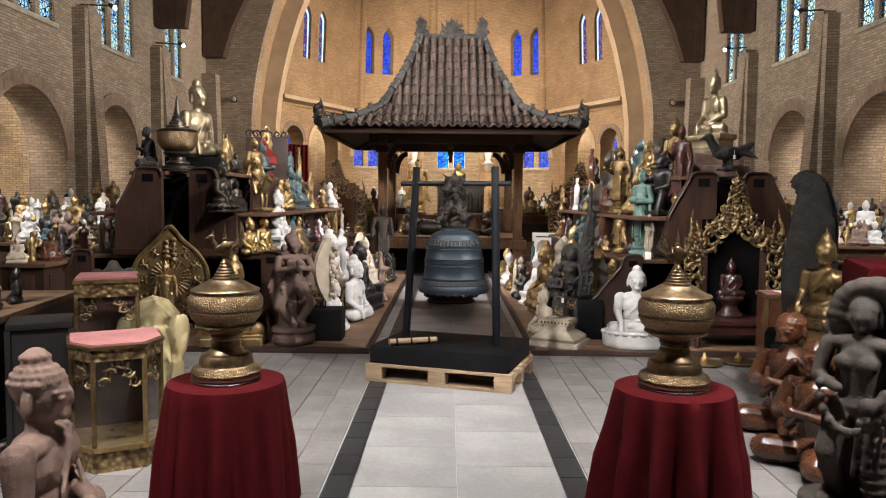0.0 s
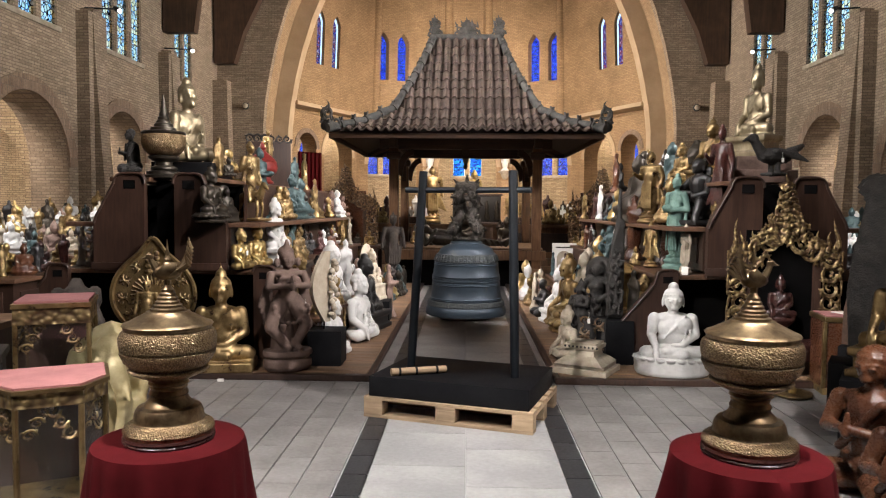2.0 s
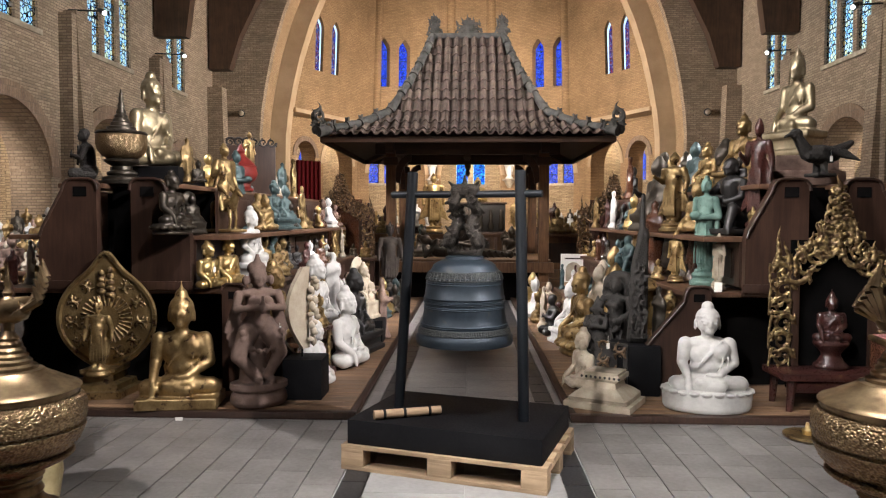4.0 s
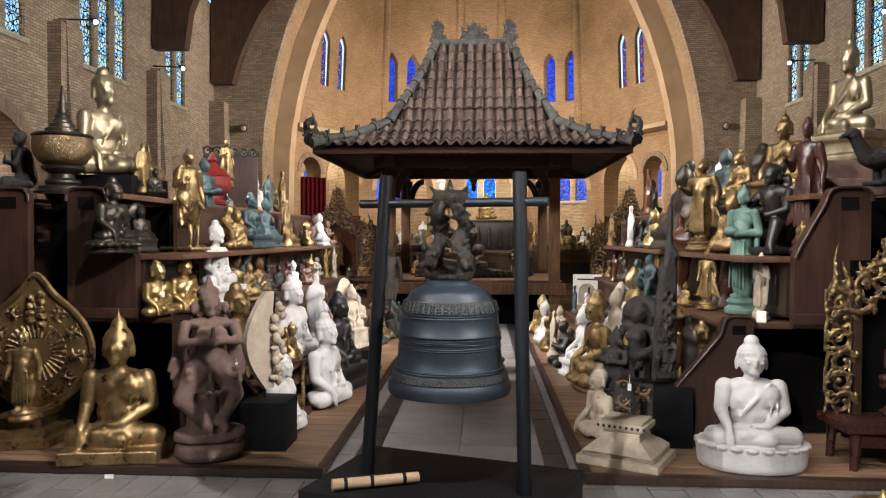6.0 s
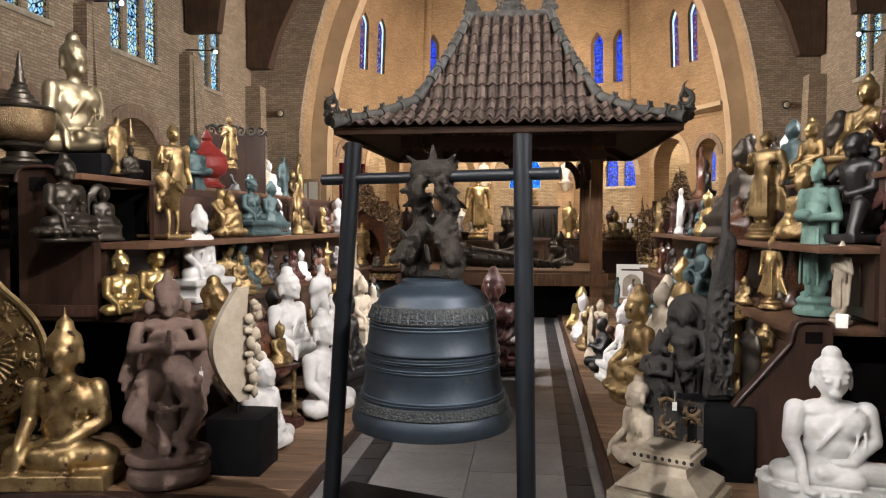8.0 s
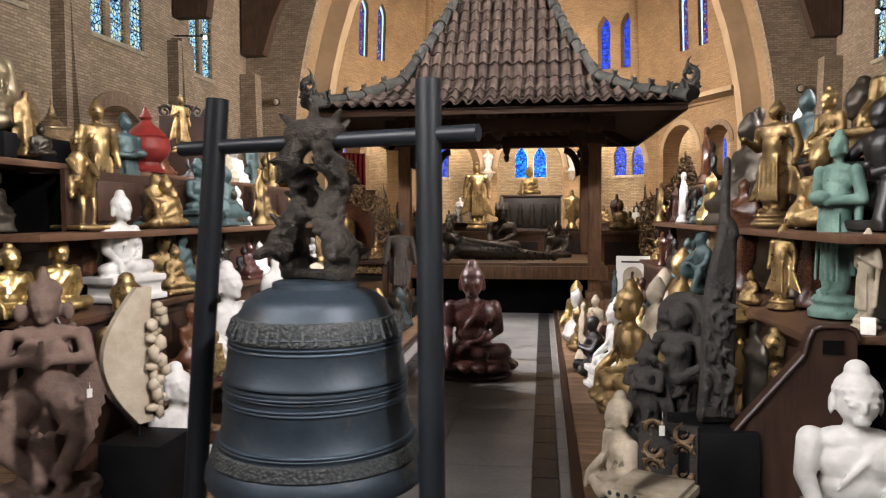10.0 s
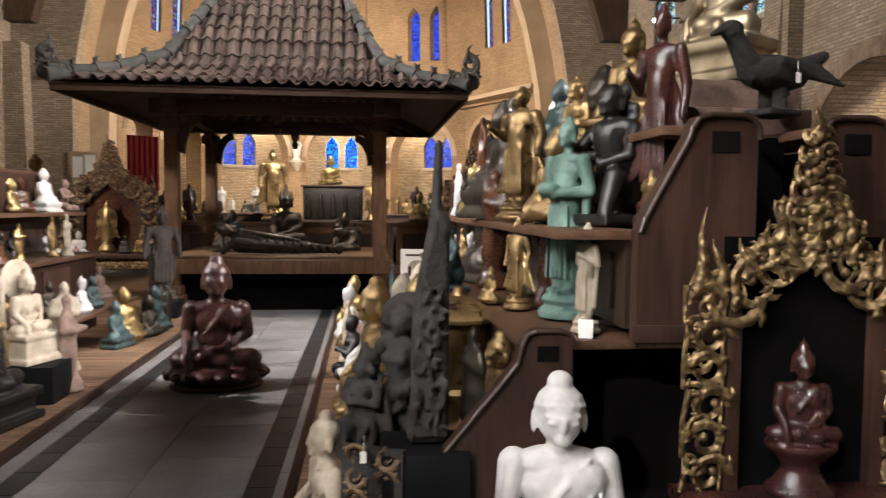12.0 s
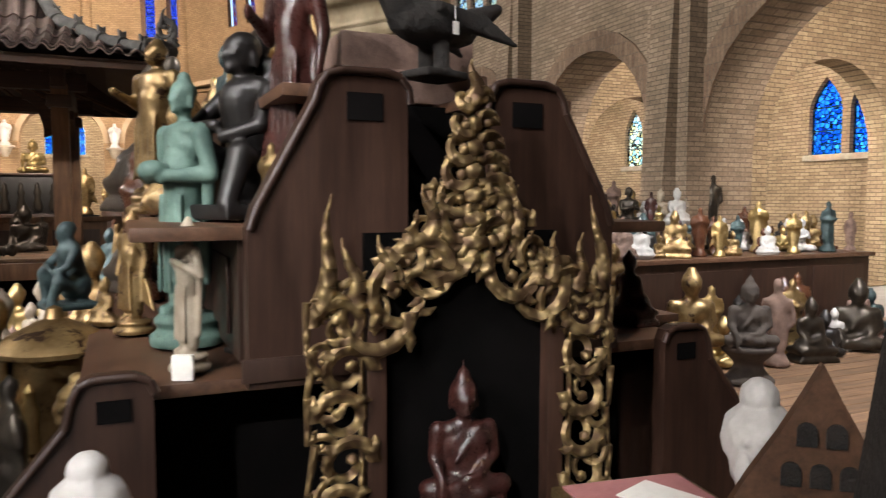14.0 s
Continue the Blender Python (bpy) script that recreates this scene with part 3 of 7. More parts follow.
setting("ceiling_apse", box(-9, 27, 14.9, 9.2, 38, 15.1), M_SLATE, "dark apse ceiling", None)
setting("ceiling", prism([(-9.9, 9.1), (0.1, 15.2), (10.1, 9.1), (10.1, 9.3), (0.1, 15.5), (-9.9, 9.3)], 33.2, m=Matrix.Translation((0, -6, 0))), M_SLATE, "dark timber roof over the nave", None)
setting("wall_back", box(-14, -6.4, 0, 14.2, -6, 15.4), M_BRICK, "plain brick wall at the back of the church", None)
setting("floor", box(-40, -12, -0.3, 40, 60, -0.012), M_GROUT, "grey tiled church floor", None)

# ---- floor boards, stalls, pavilion and bell ----
BOARDS = {}
for side, inner in ((-1, -0.73), (1, 0.8)):
    outer = side * 8.6
    b = box(inner, 6.76, 0.0, outer, 6.84, 0.05, 0.006)
    box(inner, 6.84, 0.0, inner + side * 0.05, 19.0, 0.045, 0.004, b)
    BOARDS[side] = setting("platform_edge", b, M_STAND, "dark wooden edge of the boarded platform")


def stall(cx, y0, y1, label):
    """Back-to-back church stalls: stepped shelves along both sides and shaped end panels."""
    s = holder("choir_stall", label, "stall", Matrix.Translation((cx, y0, 0)))
    d = y1 - y0
    for sx, nm in ((-1, "end_panel"), (1, "end_panel")):
        pts = [(0.14, 0.84), (0.62, 0.84), (0.62, 1.3), (0.6, 1.36), (0.43, 1.67), (0.42, 1.71), (0.395, 1.745), (0.35, 1.76), (0.21, 1.76), (0.17, 1.748), (0.145, 1.715), (0.14, 1.67)]
        p = prism([(sx * x, z) for x, z in pts], 0.07)
        e = part(nm, p, M_STAND, s, smooth=None)
        rim = bmesh.new()
        for (x0, z0), (x1, z1) in zip(pts[2:], pts[3:]):
            rod((sx * (x0 - 0.008), -0.004, z0 - 0.008), (sx * (x1 - 0.008), -0.004, z1 - 0.008), 0.013, 0.013, 8, rim)
        part("edge_moulding", rim, M_STAND, e, smooth=60)
        # Flat black plate: the shade of a small recess is put into its colour.
        part("inset", prism([(sx * 0.22, 1.61), (sx * 0.33, 1.61), (sx * 0.33, 1.69), (sx * 0.22, 1.69)], 0.004, m=Matrix.Translation((0, -0.005, 0))), M_SHADE, e)
        part("rail", box(sx * 0.12, -0.014, 0.862, sx * 0.64, -0.001, 0.93, 0.003), M_STAND, e)
        for x0, x1, z in ((0.12, 0.5, 1.72), (0.55, 0.92, 1.3), (0.14, 1.06, 0.86)):
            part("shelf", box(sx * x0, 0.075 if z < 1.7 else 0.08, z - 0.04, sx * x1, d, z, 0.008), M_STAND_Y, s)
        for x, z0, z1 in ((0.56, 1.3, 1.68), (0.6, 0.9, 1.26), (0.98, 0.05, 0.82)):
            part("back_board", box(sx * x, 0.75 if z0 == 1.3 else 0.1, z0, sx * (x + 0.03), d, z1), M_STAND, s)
            for i in range(int(d / 0.8)):
                y = 0.25 + i * 0.8
                if y < 0.8 and z0 == 1.3:
                    continue
                part("raised_panel", box(sx * (x + 0.031), y, z0 + 0.06, sx * (x + 0.045), y + 0.62, z1 - 0.06, 0.006), M_STAND, s)
        pts = [(0.95, 0.045), (1.46, 0.045), (1.46, 0.34), (1.09, 0.79), (1.075, 0.86), (1.055, 0.9), (1.02, 0.915), (0.92, 0.915), (0.885, 0.9), (0.87, 0.865), (0.87, 0.045)]
        part("low_end_panel", prism([(sx * x, z) for x, z in pts], 0.06, m=Matrix.Translation((0, 0.006, 0))), M_STAND, s, smooth=None)
        rim = bmesh.new()
        for (x0, z0), (x1, z1) in zip(pts[2:-1], pts[3:-1]):
            rod((sx * (x0 - 0.006), 0.003, z0 - 0.006), (sx * (x1 - 0.006), 0.003, z1 - 0.006), 0.012, 0.012, 8, rim)
        part("edge_moulding", rim, M_STAND, s, smooth=60)
        # Same painted recess shade on the low panel.
        part("inset", box(sx * 0.925, 0.001, 0.79, sx * 1.01, 0.005, 0.85), M_SHADE, s)
        part("seat", box(sx * 1.02, 0.32, 0.34, sx * 1.46, d, 0.38, 0.006), M_STAND_Y, s)
    # Black sheets that paint the shade inside the open stall ends.
    part("dark_inside", box(-0.15, 0.3, 0.05, 0.15, 0.34, 1.7), M_SHADE, s)
    part("end_cloth", box(-1.0, 0.42, 0.05, 1.0, 0.44, 0.8), M_SHADE, s)
    part("inner_cloth", box(-0.5, 0.9, 0.9, 0.5, 0.92, 1.66), M_SHADE, s)
    return s


stall(-2.78, 7.4, 13.0, "dark brown back-to-back choir stalls with shaped end panels")
stall(2.85, 7.4, 13.0, "dark brown back-to-back choir stalls crowded with statues")

# pavilion
PX, PY = 0.03, 15.6
pavilion = holder("pavilion", "open teak pavilion with a clay tiled roof and carved ridge", "pavilion", Matrix.Translation((PX, PY, 0)))
for sx in (-1, 1):
    for sy in (-1, 1):
        b = box(sx * 1.33 - 0.085, sy * 1.2 - 0.085, 0.2, sx * 1.33 + 0.085, sy * 1.2 + 0.085, 2.62, 0.012)
        post = part("post", b, M_TEAK, pavilion)
        f = box(sx * 1.33 - 0.15, sy * 1.2 - 0.15, 0, sx * 1.33 + 0.15, sy * 1.2 + 0.15, 0.22, 0.02)
        box(sx * 1.33 - 0.12, sy * 1.2 - 0.12, 0.22, sx * 1.33 + 0.12, sy * 1.2 + 0.12, 0.34, 0.03, f)
        part("foot", f, M_TEAK, post)
        for ux, uy in ((-sx, 0), (0, -sy)):
            arc = [(math.pi / 2 * i / 8) for i in range(9)]
            out = [(0.05 + 0.3 * (1 - math.cos(a)), 2.08 + 0.47 * math.sin(a)) for a in arc]
            inn = [(0.05 + 0.2 * (1 - math.cos(a)) + 0.11, 2.06 + 0.4 * math.sin(a) - 0.02) for a in arc]
            m = Matrix(((ux, uy, 0, sx * 1.33), (uy, -ux, 0, sy * 1.2), (0, 0, 1, 0), (0, 0, 0, 1))) @ Matrix.Translation((0, -0.04, 0))
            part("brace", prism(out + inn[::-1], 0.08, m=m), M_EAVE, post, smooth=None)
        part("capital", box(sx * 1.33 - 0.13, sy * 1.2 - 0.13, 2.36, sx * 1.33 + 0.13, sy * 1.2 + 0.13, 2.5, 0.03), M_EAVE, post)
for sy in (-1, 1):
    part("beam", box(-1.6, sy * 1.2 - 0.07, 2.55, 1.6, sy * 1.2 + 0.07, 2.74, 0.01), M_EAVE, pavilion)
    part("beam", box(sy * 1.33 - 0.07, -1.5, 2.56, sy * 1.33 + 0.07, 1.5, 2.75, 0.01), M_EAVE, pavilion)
    part("deck_rail", box(-1.5, sy * 1.28 - 0.05, 0.5, 1.5, sy * 1.28 + 0.05, 0.68, 0.01), M_TEAK, pavilion)
    part("pendant", lathe(((0.0, 2.3), (0.05, 2.32), (0.07, 2.38), (0.045, 2.43), (0.09, 2.5), (0.09, 2.56)), 4, m=Matrix.Translation((0, sy * 1.2, 0)) @ Matrix.Rotation(radians(45), 4, "Z")), M_EAVE, pavilion, smooth=None)
    # Added black sheet that stands for the deep shade below the deck.
    part("deck_skirt", box(-1.3, sy * 1.1 - 0.01, 0.0, 1.3, sy * 1.1 + 0.01, 0.5), M_SHADE, pavilion, "black sheet painting the shade under the deck")
for i in range(10):
    part("deck_board", box(-1.46, -1.2 + i * 0.24, 0.69, 1.46, -1.2 + i * 0.24 + 0.233, 0.72, 0.004), M_PLANK, pavilion)
PROF = ((0.66, 0.05, 4.84), (0.80, 0.42, 4.40), (0.97, 0.82, 3.94), (1.16, 1.14, 3.56), (1.34, 1.34, 3.24), (1.78, 1.84, 2.96), (2.36, 2.4, 2.76))


def roof_at(s):
    """Half width, half depth and height of the roof, from the ridge (0) to the eave (1)."""
    k = s * (len(PROF) - 1)
    i = min(int(k), len(PROF) - 2)
    return [a + (b - a) * (k - i) for a, b in zip(PROF[i], PROF[i + 1])]


shell = bmesh.new()
rings = []
for k, (hx, hy, z) in enumerate(PROF):
    rings.append([shell.verts.new((sx * hx, sy * hy, z - 0.05)) for sx, sy in ((-1, -1), (1, -1), (1, 1), (-1, 1))])
for a, b in zip(rings, rings[1:]):
    for i in range(4):
        shell.faces.new((a[i], a[(i + 1) % 4], b[(i + 1) % 4], b[i]))
shell.faces.new(rings[0])
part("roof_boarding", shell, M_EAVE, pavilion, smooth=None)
for i in range(34):
    for sy in (-1, 1):
        x = -2.2 + i * 4.4 / 33
        if i % 2 == 0:
            part("rafter", rod((x, sy * 2.3, 2.675), (x * 0.6, sy * 1.25, 2.9), 0.028, segs=6), M_TEAK, pavilion)
for sy in (-1, 1):
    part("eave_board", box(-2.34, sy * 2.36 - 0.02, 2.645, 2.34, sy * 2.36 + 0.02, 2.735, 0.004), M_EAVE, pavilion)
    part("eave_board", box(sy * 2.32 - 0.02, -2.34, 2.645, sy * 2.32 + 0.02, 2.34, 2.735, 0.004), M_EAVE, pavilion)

def scroll(bm, cx, cz, r, hand=1, turns=1.1, thick=0.016, start=0.0, y=0.0):
    """A curl of carved foliage: a flat tapering ribbon that ends in a bud, with curved leaves along its back."""
    n = 16
    pts = []
    for i in range(n + 1):
        k = i / n
        a = start + hand * turns * 2 * math.pi * k
        rr = r * (1 - 0.72 * k)
        pts.append((Vector((cx + rr * math.cos(a), y - 0.014 * math.sin(k * 7), cz + rr * math.sin(a))), Vector((math.cos(a), 0, math.sin(a))), thick * (1.25 - 0.7 * k)))
    rings = [[bm.verts.new(p + o * w * u + Vector((0, v * thick, 0))) for u, v in ((-1, 0.2), (-0.5, -0.55), (0.5, -0.75), (1, -0.1), (0.5, 0.5), (-0.5, 0.5))] for p, o, w in pts]
    for a, b in zip(rings, rings[1:]):
        for i in range(6):
            bm.faces.new((a[i], a[(i + 1) % 6], b[(i + 1) % 6], b[i]))
    bm.faces.new(rings[0])
    bm.faces.new(rings[-1])
    ball(pts[-1][0], (thick * 1.1, thick * 0.9, thick * 1.1), sub=1, bm=bm)
    for i in range(1, n - 4, 4):
        p, o, w = pts[i]
        side = Vector((-o.z, 0, o.x)) * hand
        q1, q2 = p + o * (0.24 * r) + side * 0.16 * r, p + o * (0.34 * r) + side * 0.42 * r
        rod(p, q1, w * 0.95, w * 0.75, 6, bm)
        rod(q1, q2, w * 0.75, w * 0.15, 6, bm)


def flame(bm, x, z, h, lean=0.0, y=0.0):
    """A carved flame-shaped leaf."""
    last = (x, y, z)
    for i in range(1, 7):
        k = i / 6
        p = (x + lean * k * k + 0.012 * math.sin(k * 6), y - 0.015 * math.sin(k * 3), z + h * k)
        rod(last, p, 0.032 * (1.05 - k) + 0.004, 0.03 * (1 - k) + 0.003, 6, bm)
        last = p


# bell on its stand
BZ = Matrix.Translation((0.04, 5.95, 0)) @ pose(0, 0, 0, 0, 0, -18)
pallet = holder("pallet", "pale pine euro pallet on the tiled floor", "pallet", BZ)
for y in (-0.35, 0.0, 0.35):
    part("runner", box(-0.6, y - 0.05, 0, 0.6, y + 0.05, 0.022, 0.003), M_PALLET, pallet)
    for x in (-0.53, 0.0, 0.53):
        part("block", box(x - 0.07, y - 0.05, 0.022, x + 0.07, y + 0.05, 0.1, 0.004), M_PALLET, pallet)
for x in (-0.53, 0.0, 0.53):
    part("stringer", box(x - 0.07, -0.4, 0.1, x + 0.07, 0.4, 0.122, 0.003), M_PALLET, pallet)
for i in range(5):
    y = -0.4 + i * 0.17
    part("deck_board", box(-0.6, y, 0.122, 0.6, y + 0.12, 0.144, 0.003), M_PALLET, pallet)
stand = holder("bell_stand", "black steel bell stand on a low black platform", "bell stand", BZ)
part("plinth", box(-0.57, -0.38, 0.145, 0.57, 0.38, 0.285, 0.006), M_BLACK, stand)
for sx in (-1, 1):
    part("post", rod((sx * 0.39, -0.05, 0.285), (sx * 0.335, 0.04, 1.72), 0.032, segs=24), M_STEEL, stand)
part("crossbar", rod((-0.47, 0.035, 1.585), (0.47, 0.035, 1.585), 0.021, segs=20), M_STEEL, stand)
BELL = ((0.285, 0.0), (0.292, 0.02), (0.288, 0.05), (0.272, 0.075), (0.268, 0.08), (0.264, 0.1), (0.256, 0.12), (0.259, 0.128), (0.252, 0.136), (0.244, 0.2), (0.238, 0.27), (0.244, 0.276), (0.244, 0.284), (0.237, 0.29), (0.243, 0.296), (0.242, 0.304), (0.236, 0.31),
        (0.23, 0.37), (0.222, 0.42), (0.226, 0.426), (0.22, 0.434), (0.216, 0.44), (0.205, 0.47), (0.19, 0.495), (0.188, 0.505), (0.165, 0.523), (0.13, 0.54), (0.115, 0.545), (0.113, 0.56), (0.1, 0.565), (0.0, 0.57))
bell = holder("temple_bell", "blue-grey patinated bronze temple bell hanging from a bar", "bell", BZ @ pose(0.0, 0.035, 0.7))
part("bell_body", lathe([(r, z * 0.92) for r, z in BELL], 72), M_BELL, bell, smooth=50)
part("mouth", lathe(((0.27, -0.002), (0.255, 0.08), (0.1, 0.36), (0.0, 0.37)), 40), M_DRAGON, bell)
part("shoulder_frieze", lathe(((0.2265, 0.376), (0.2275, 0.38), (0.213, 0.43), (0.2085, 0.432)), 72), M_BELLBAND, bell, "raised leaf frieze on the shoulder")
part("lip_frieze", lathe(((0.277, 0.067), (0.279, 0.07), (0.27, 0.1), (0.266, 0.102)), 72), M_BELLBAND, bell)
for z in (0.368, 0.357, 0.252, 0.243, 0.224, 0.215, 0.12, 0.111):
    r = [r0 + (r1 - r0) * (z - z0) / (z1 - z0) for (r0, z0), (r1, z1) in zip(*[[(a, b * 0.92) for a, b in q] for q in (BELL, BELL[1:])]) if z0 <= z < z1 or z1 <= z < z0]
    if r:
        part("raised_ring", lathe([(max(r) - 0.002 + 0.006 * math.cos(t), z + 0.0042 * math.sin(t)) for t in [math.pi * (i / 5 - 0.5) for i in range(6)]], 72), M_BELL, bell, smooth=60)
leaves = bmesh.new()
for i in range(46):
    a = 2 * math.pi * i / 46
    rod((0.229 * math.cos(a), 0.229 * math.sin(a), 0.383), (0.215 * math.cos(a), 0.215 * math.sin(a), 0.426), 0.006, 0.004, 6, leaves)
part("leaf_ring", leaves, M_BELLBAND, bell, "ring of upright cast leaves")
striker = holder("bell_striker", "pale wooden striker with dark bands, lying on the platform", "striker", BZ @ pose(-0.26, -0.22, 0.315, 0, 0, 38))
part("shaft", rod((-0.2, 0, 0), (0.2, 0, 0), 0.026, 0.024, 20), M_PALLET, striker)
for x in (-0.14, -0.02, 0.13):
    part("band", rod((x - 0.008, 0, 0), (x + 0.008, 0, 0), 0.0275, segs=20), M_BLACK, striker)

# covered tables with offering urns


def covered_table(x, y, seed):
    t = holder("round_table", "round table under a floor-length red velvet cloth", "table", Matrix.Translation((x, y, 0)), "tables with urns")
    part("tabletop", lathe(((0.0, 0.575), (0.255, 0.575), (0.255, 0.6), (0.0, 0.6)), 40), M_STAND, t)
    part("pedestal", lathe(((0.2, 0.0), (0.2, 0.02), (0.03, 0.05), (0.03, 0.57), (0.1, 0.575)), 24), M_STAND, t)
    rn = random.Random(seed)
    cloth = bmesh.new()
    n, rows = 160, 22
    ph = [rn.uniform(0, 6.28) for _ in range(4)]
    grid = []
    for j in range(rows + 1):
        row = []
        for i in range(n):
            a = 2 * math.pi * i / n
            if j < 5:
                r, z = 0.262 * j / 5, 0.606
            else:
                k = (j - 5) / (rows - 5)
                fold = (abs(math.sin(5.5 * a + ph[0])) * 1.0 - 0.5 + math.sin(11 * a + ph[1] + 0.9 * math.sin(3 * a)) * 0.45 + math.sin(23 * a + ph[2]) * 0.16) * 0.095 * min(1, 0.1 + k * 1.7)
                r, z = 0.266 + 0.035 * k ** 0.8 + fold * (0.4 + 0.6 * k), 0.606 - 0.598 * k
                if j == 5:
                    r, z = 0.264, 0.601
            row.append(cloth.verts.new((r * math.cos(a), r * math.sin(a), z)))
        grid.append(row)
    for a, b in zip(grid[1:], grid[2:]):
        for i in range(n):
            cloth.faces.new((a[i], a[(i + 1) % n], b[(i + 1) % n], b[i]))
    c = cloth.verts.new((0, 0, 0.606))
    for i in range(n):
        cloth.faces.new((c, grid[1][i], grid[1][(i + 1) % n]))
    for v in grid[0]:
        cloth.verts.remove(v)
    tagged(part("tablecloth", cloth, M_VELVET, t, smooth=60), "dark red velvet cloth in heavy folds")


URN = ((0.0, 0.034), (0.188, 0.034), (0.19, 0.05), (0.184, 0.068), (0.15, 0.088), (0.146, 0.095), (0.147, 0.106), (0.142, 0.13), (0.132, 0.148), (0.106, 0.155), (0.1, 0.166), (0.083, 0.184), (0.079, 0.198), (0.084, 0.206), (0.08, 0.216), (0.074, 0.225), (0.08, 0.236), (0.076, 0.244), (0.086, 0.252), (0.08, 0.264), (0.1, 0.276))
RING = ((0.0, 0.0), (0.19, 0.0), (0.194, 0.008), (0.188, 0.014), (0.194, 0.022), (0.19, 0.0335), (0.0, 0.0335))
BOWL = ((0.0, 0.276), (0.1, 0.277), (0.132, 0.29), (0.158, 0.303), (0.168, 0.312), (0.166, 0.32), (0.154, 0.325), (0.172, 0.342), (0.19, 0.368), (0.2, 0.39), (0.2, 0.397), (0.192, 0.4), (0.192, 0.406), (0.2, 0.41), (0.204, 0.435), (0.204, 0.462), (0.196, 0.48), (0.184, 0.492))
LID = ((0.0, 0.492), (0.182, 0.492), (0.184, 0.505), (0.19, 0.512), (0.186, 0.518), (0.166, 0.526), (0.13, 0.545), (0.094, 0.564), (0.09, 0.57), (0.074, 0.573), (0.073, 0.582), (0.06, 0.588), (0.06, 0.598), (0.05, 0.604), (0.051, 0.613), (0.042, 0.62), (0.043, 0.63), (0.034, 0.638), (0.034, 0.648), (0.026, 0.656), (0.027, 0.664), (0.018, 0.675), (0.012, 0.69))


def urn(x, y, z, size, turn):
    u = holder("offering_urn", "chased brass offering urn with a bird finial, on red velvet", "urn", Matrix.Translation((x, y, z)) @ Matrix.Diagonal((0.83, 0.83, 0.82, 1.0)) @ Matrix.Rotation(radians(turn), 4, "Z") @ Matrix.Scale(size, 4), "tables with urns")
    part("foot", lathe(URN, 56), M_BRASS_P, u)
    part("base_ring", lathe(RING, 56), M_REDLAC, u, "dark red lacquered base ring")
    part("foot_band", lathe(((0.187, 0.04), (0.1925, 0.05), (0.186, 0.068), (0.152, 0.0885)), 56), M_BRASS, u)
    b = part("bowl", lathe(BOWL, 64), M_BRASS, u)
    beads = bmesh.new()
    for i in range(40):
        a = 2 * math.pi * i / 40
        ball((0.18 * math.cos(a), 0.18 * math.sin(a), 0.356), 0.006, sub=1, bm=beads)
        ball((0.19 * math.cos(a), 0.19 * math.sin(a), 0.403), 0.0055, sub=1, bm=beads)
    part("beading", beads, M_BRASS_P, b)
    lid = part("lid", lathe(LID, 56), M_BRASS_P, u)
    f = ball((0, 0, 0.64), (0.046, 0.024, 0.026))
    for (a, c, r0, r1) in (((0, 0, 0.595), (0, 0, 0.63), 0.01, 0.014), ((-0.034, 0, 0.65), (-0.052, 0, 0.685), 0.012, 0.008), ((-0.056, 0, 0.692), (-0.082, 0, 0.686), 0.008, 0.001), ((-0.05, 0, 0.7), (-0.045, 0, 0.722), 0.005, 0.001)):
        rod(a, c, r0, r1, 8, f)
    ball((-0.054, 0, 0.692), (0.015, 0.012, 0.013), sub=1, bm=f)
    for i in range(5):
        a = -0.3 + 0.28 * i
        rod((0.035, (i - 2) * 0.006, 0.645), (0.062 + 0.01 * math.cos(a), (i - 2) * 0.011, 0.668 + 0.012 * i), 0.008, 0.01, 6, f)
        rod((0.062 + 0.01 * math.cos(a), (i - 2) * 0.011, 0.668 + 0.012 * i), (0.06, (i - 2) * 0.013, 0.7 + 0.014 * i), 0.01, 0.002, 6, f)
    for sy in (-1, 1):
        ball((0.005, sy * 0.026, 0.652), (0.04, 0.007, 0.02), (0, -20, sy * 12), 1, f)
    grown(f, lathe(((0.012, 0.66), (0.014, 0.668), (0.008, 0.676), (0.011, 0.684), (0.006, 0.694), (0.008, 0.702), (0.004, 0.716), (0.001, 0.75)), 12))
    bmesh.ops.transform(f, matrix=Matrix.Translation((0, 0, 0.685)) @ Matrix.Scale(1.35, 4) @ Matrix.Translation((0, 0, -0.6)), verts=f.verts)
    part("bird_finial", f, M_BRASS_P, lid)


for x, y, t in ((-1.03, 3.35, 10), (1.04, 3.3, 190)):
    covered_table(x, y, t)
    urn(x, y, 0.607, 1.0, t)

# ---- statues: each one plain mesh ----
# A figure is a list of rounded pieces, fused into one skin; it faces -y, stands on z = 0 and is one unit high.


def fused(bits, voxel, name):
    bm = bmesh.new()
    for b in bits:
        kind = b[0]
        if kind == "e":
            ball(b[1], b[2], b[3] if len(b) > 3 else (0, 0, 0), 2, bm)
        elif kind == "c":
            rod(b[1], b[2], b[3], b[4], 12, bm)
            ball(b[1], b[3], sub=2, bm=bm)
            ball(b[2], b[4], sub=2, bm=bm)
        elif kind == "b":
            box(*b[1], *b[2], bm=bm)
        elif kind == "l":
            vs = lathe(b[1], 28)
            bmesh.ops.scale(vs, vec=b[2], verts=vs.verts)
            grown(bm, vs)
    zs = [v.co.z for v in bm.verts]
    k = 1 / (max(zs) - min(zs))
    bmesh.ops.translate(bm, vec=(0, 0, -min(zs)), verts=bm.verts)
    bmesh.ops.scale(bm, vec=(k, k, k), verts=bm.verts)
    bmesh.ops.recalc_face_normals(bm, faces=bm.faces)
    me = bpy.data.meshes.new(name)
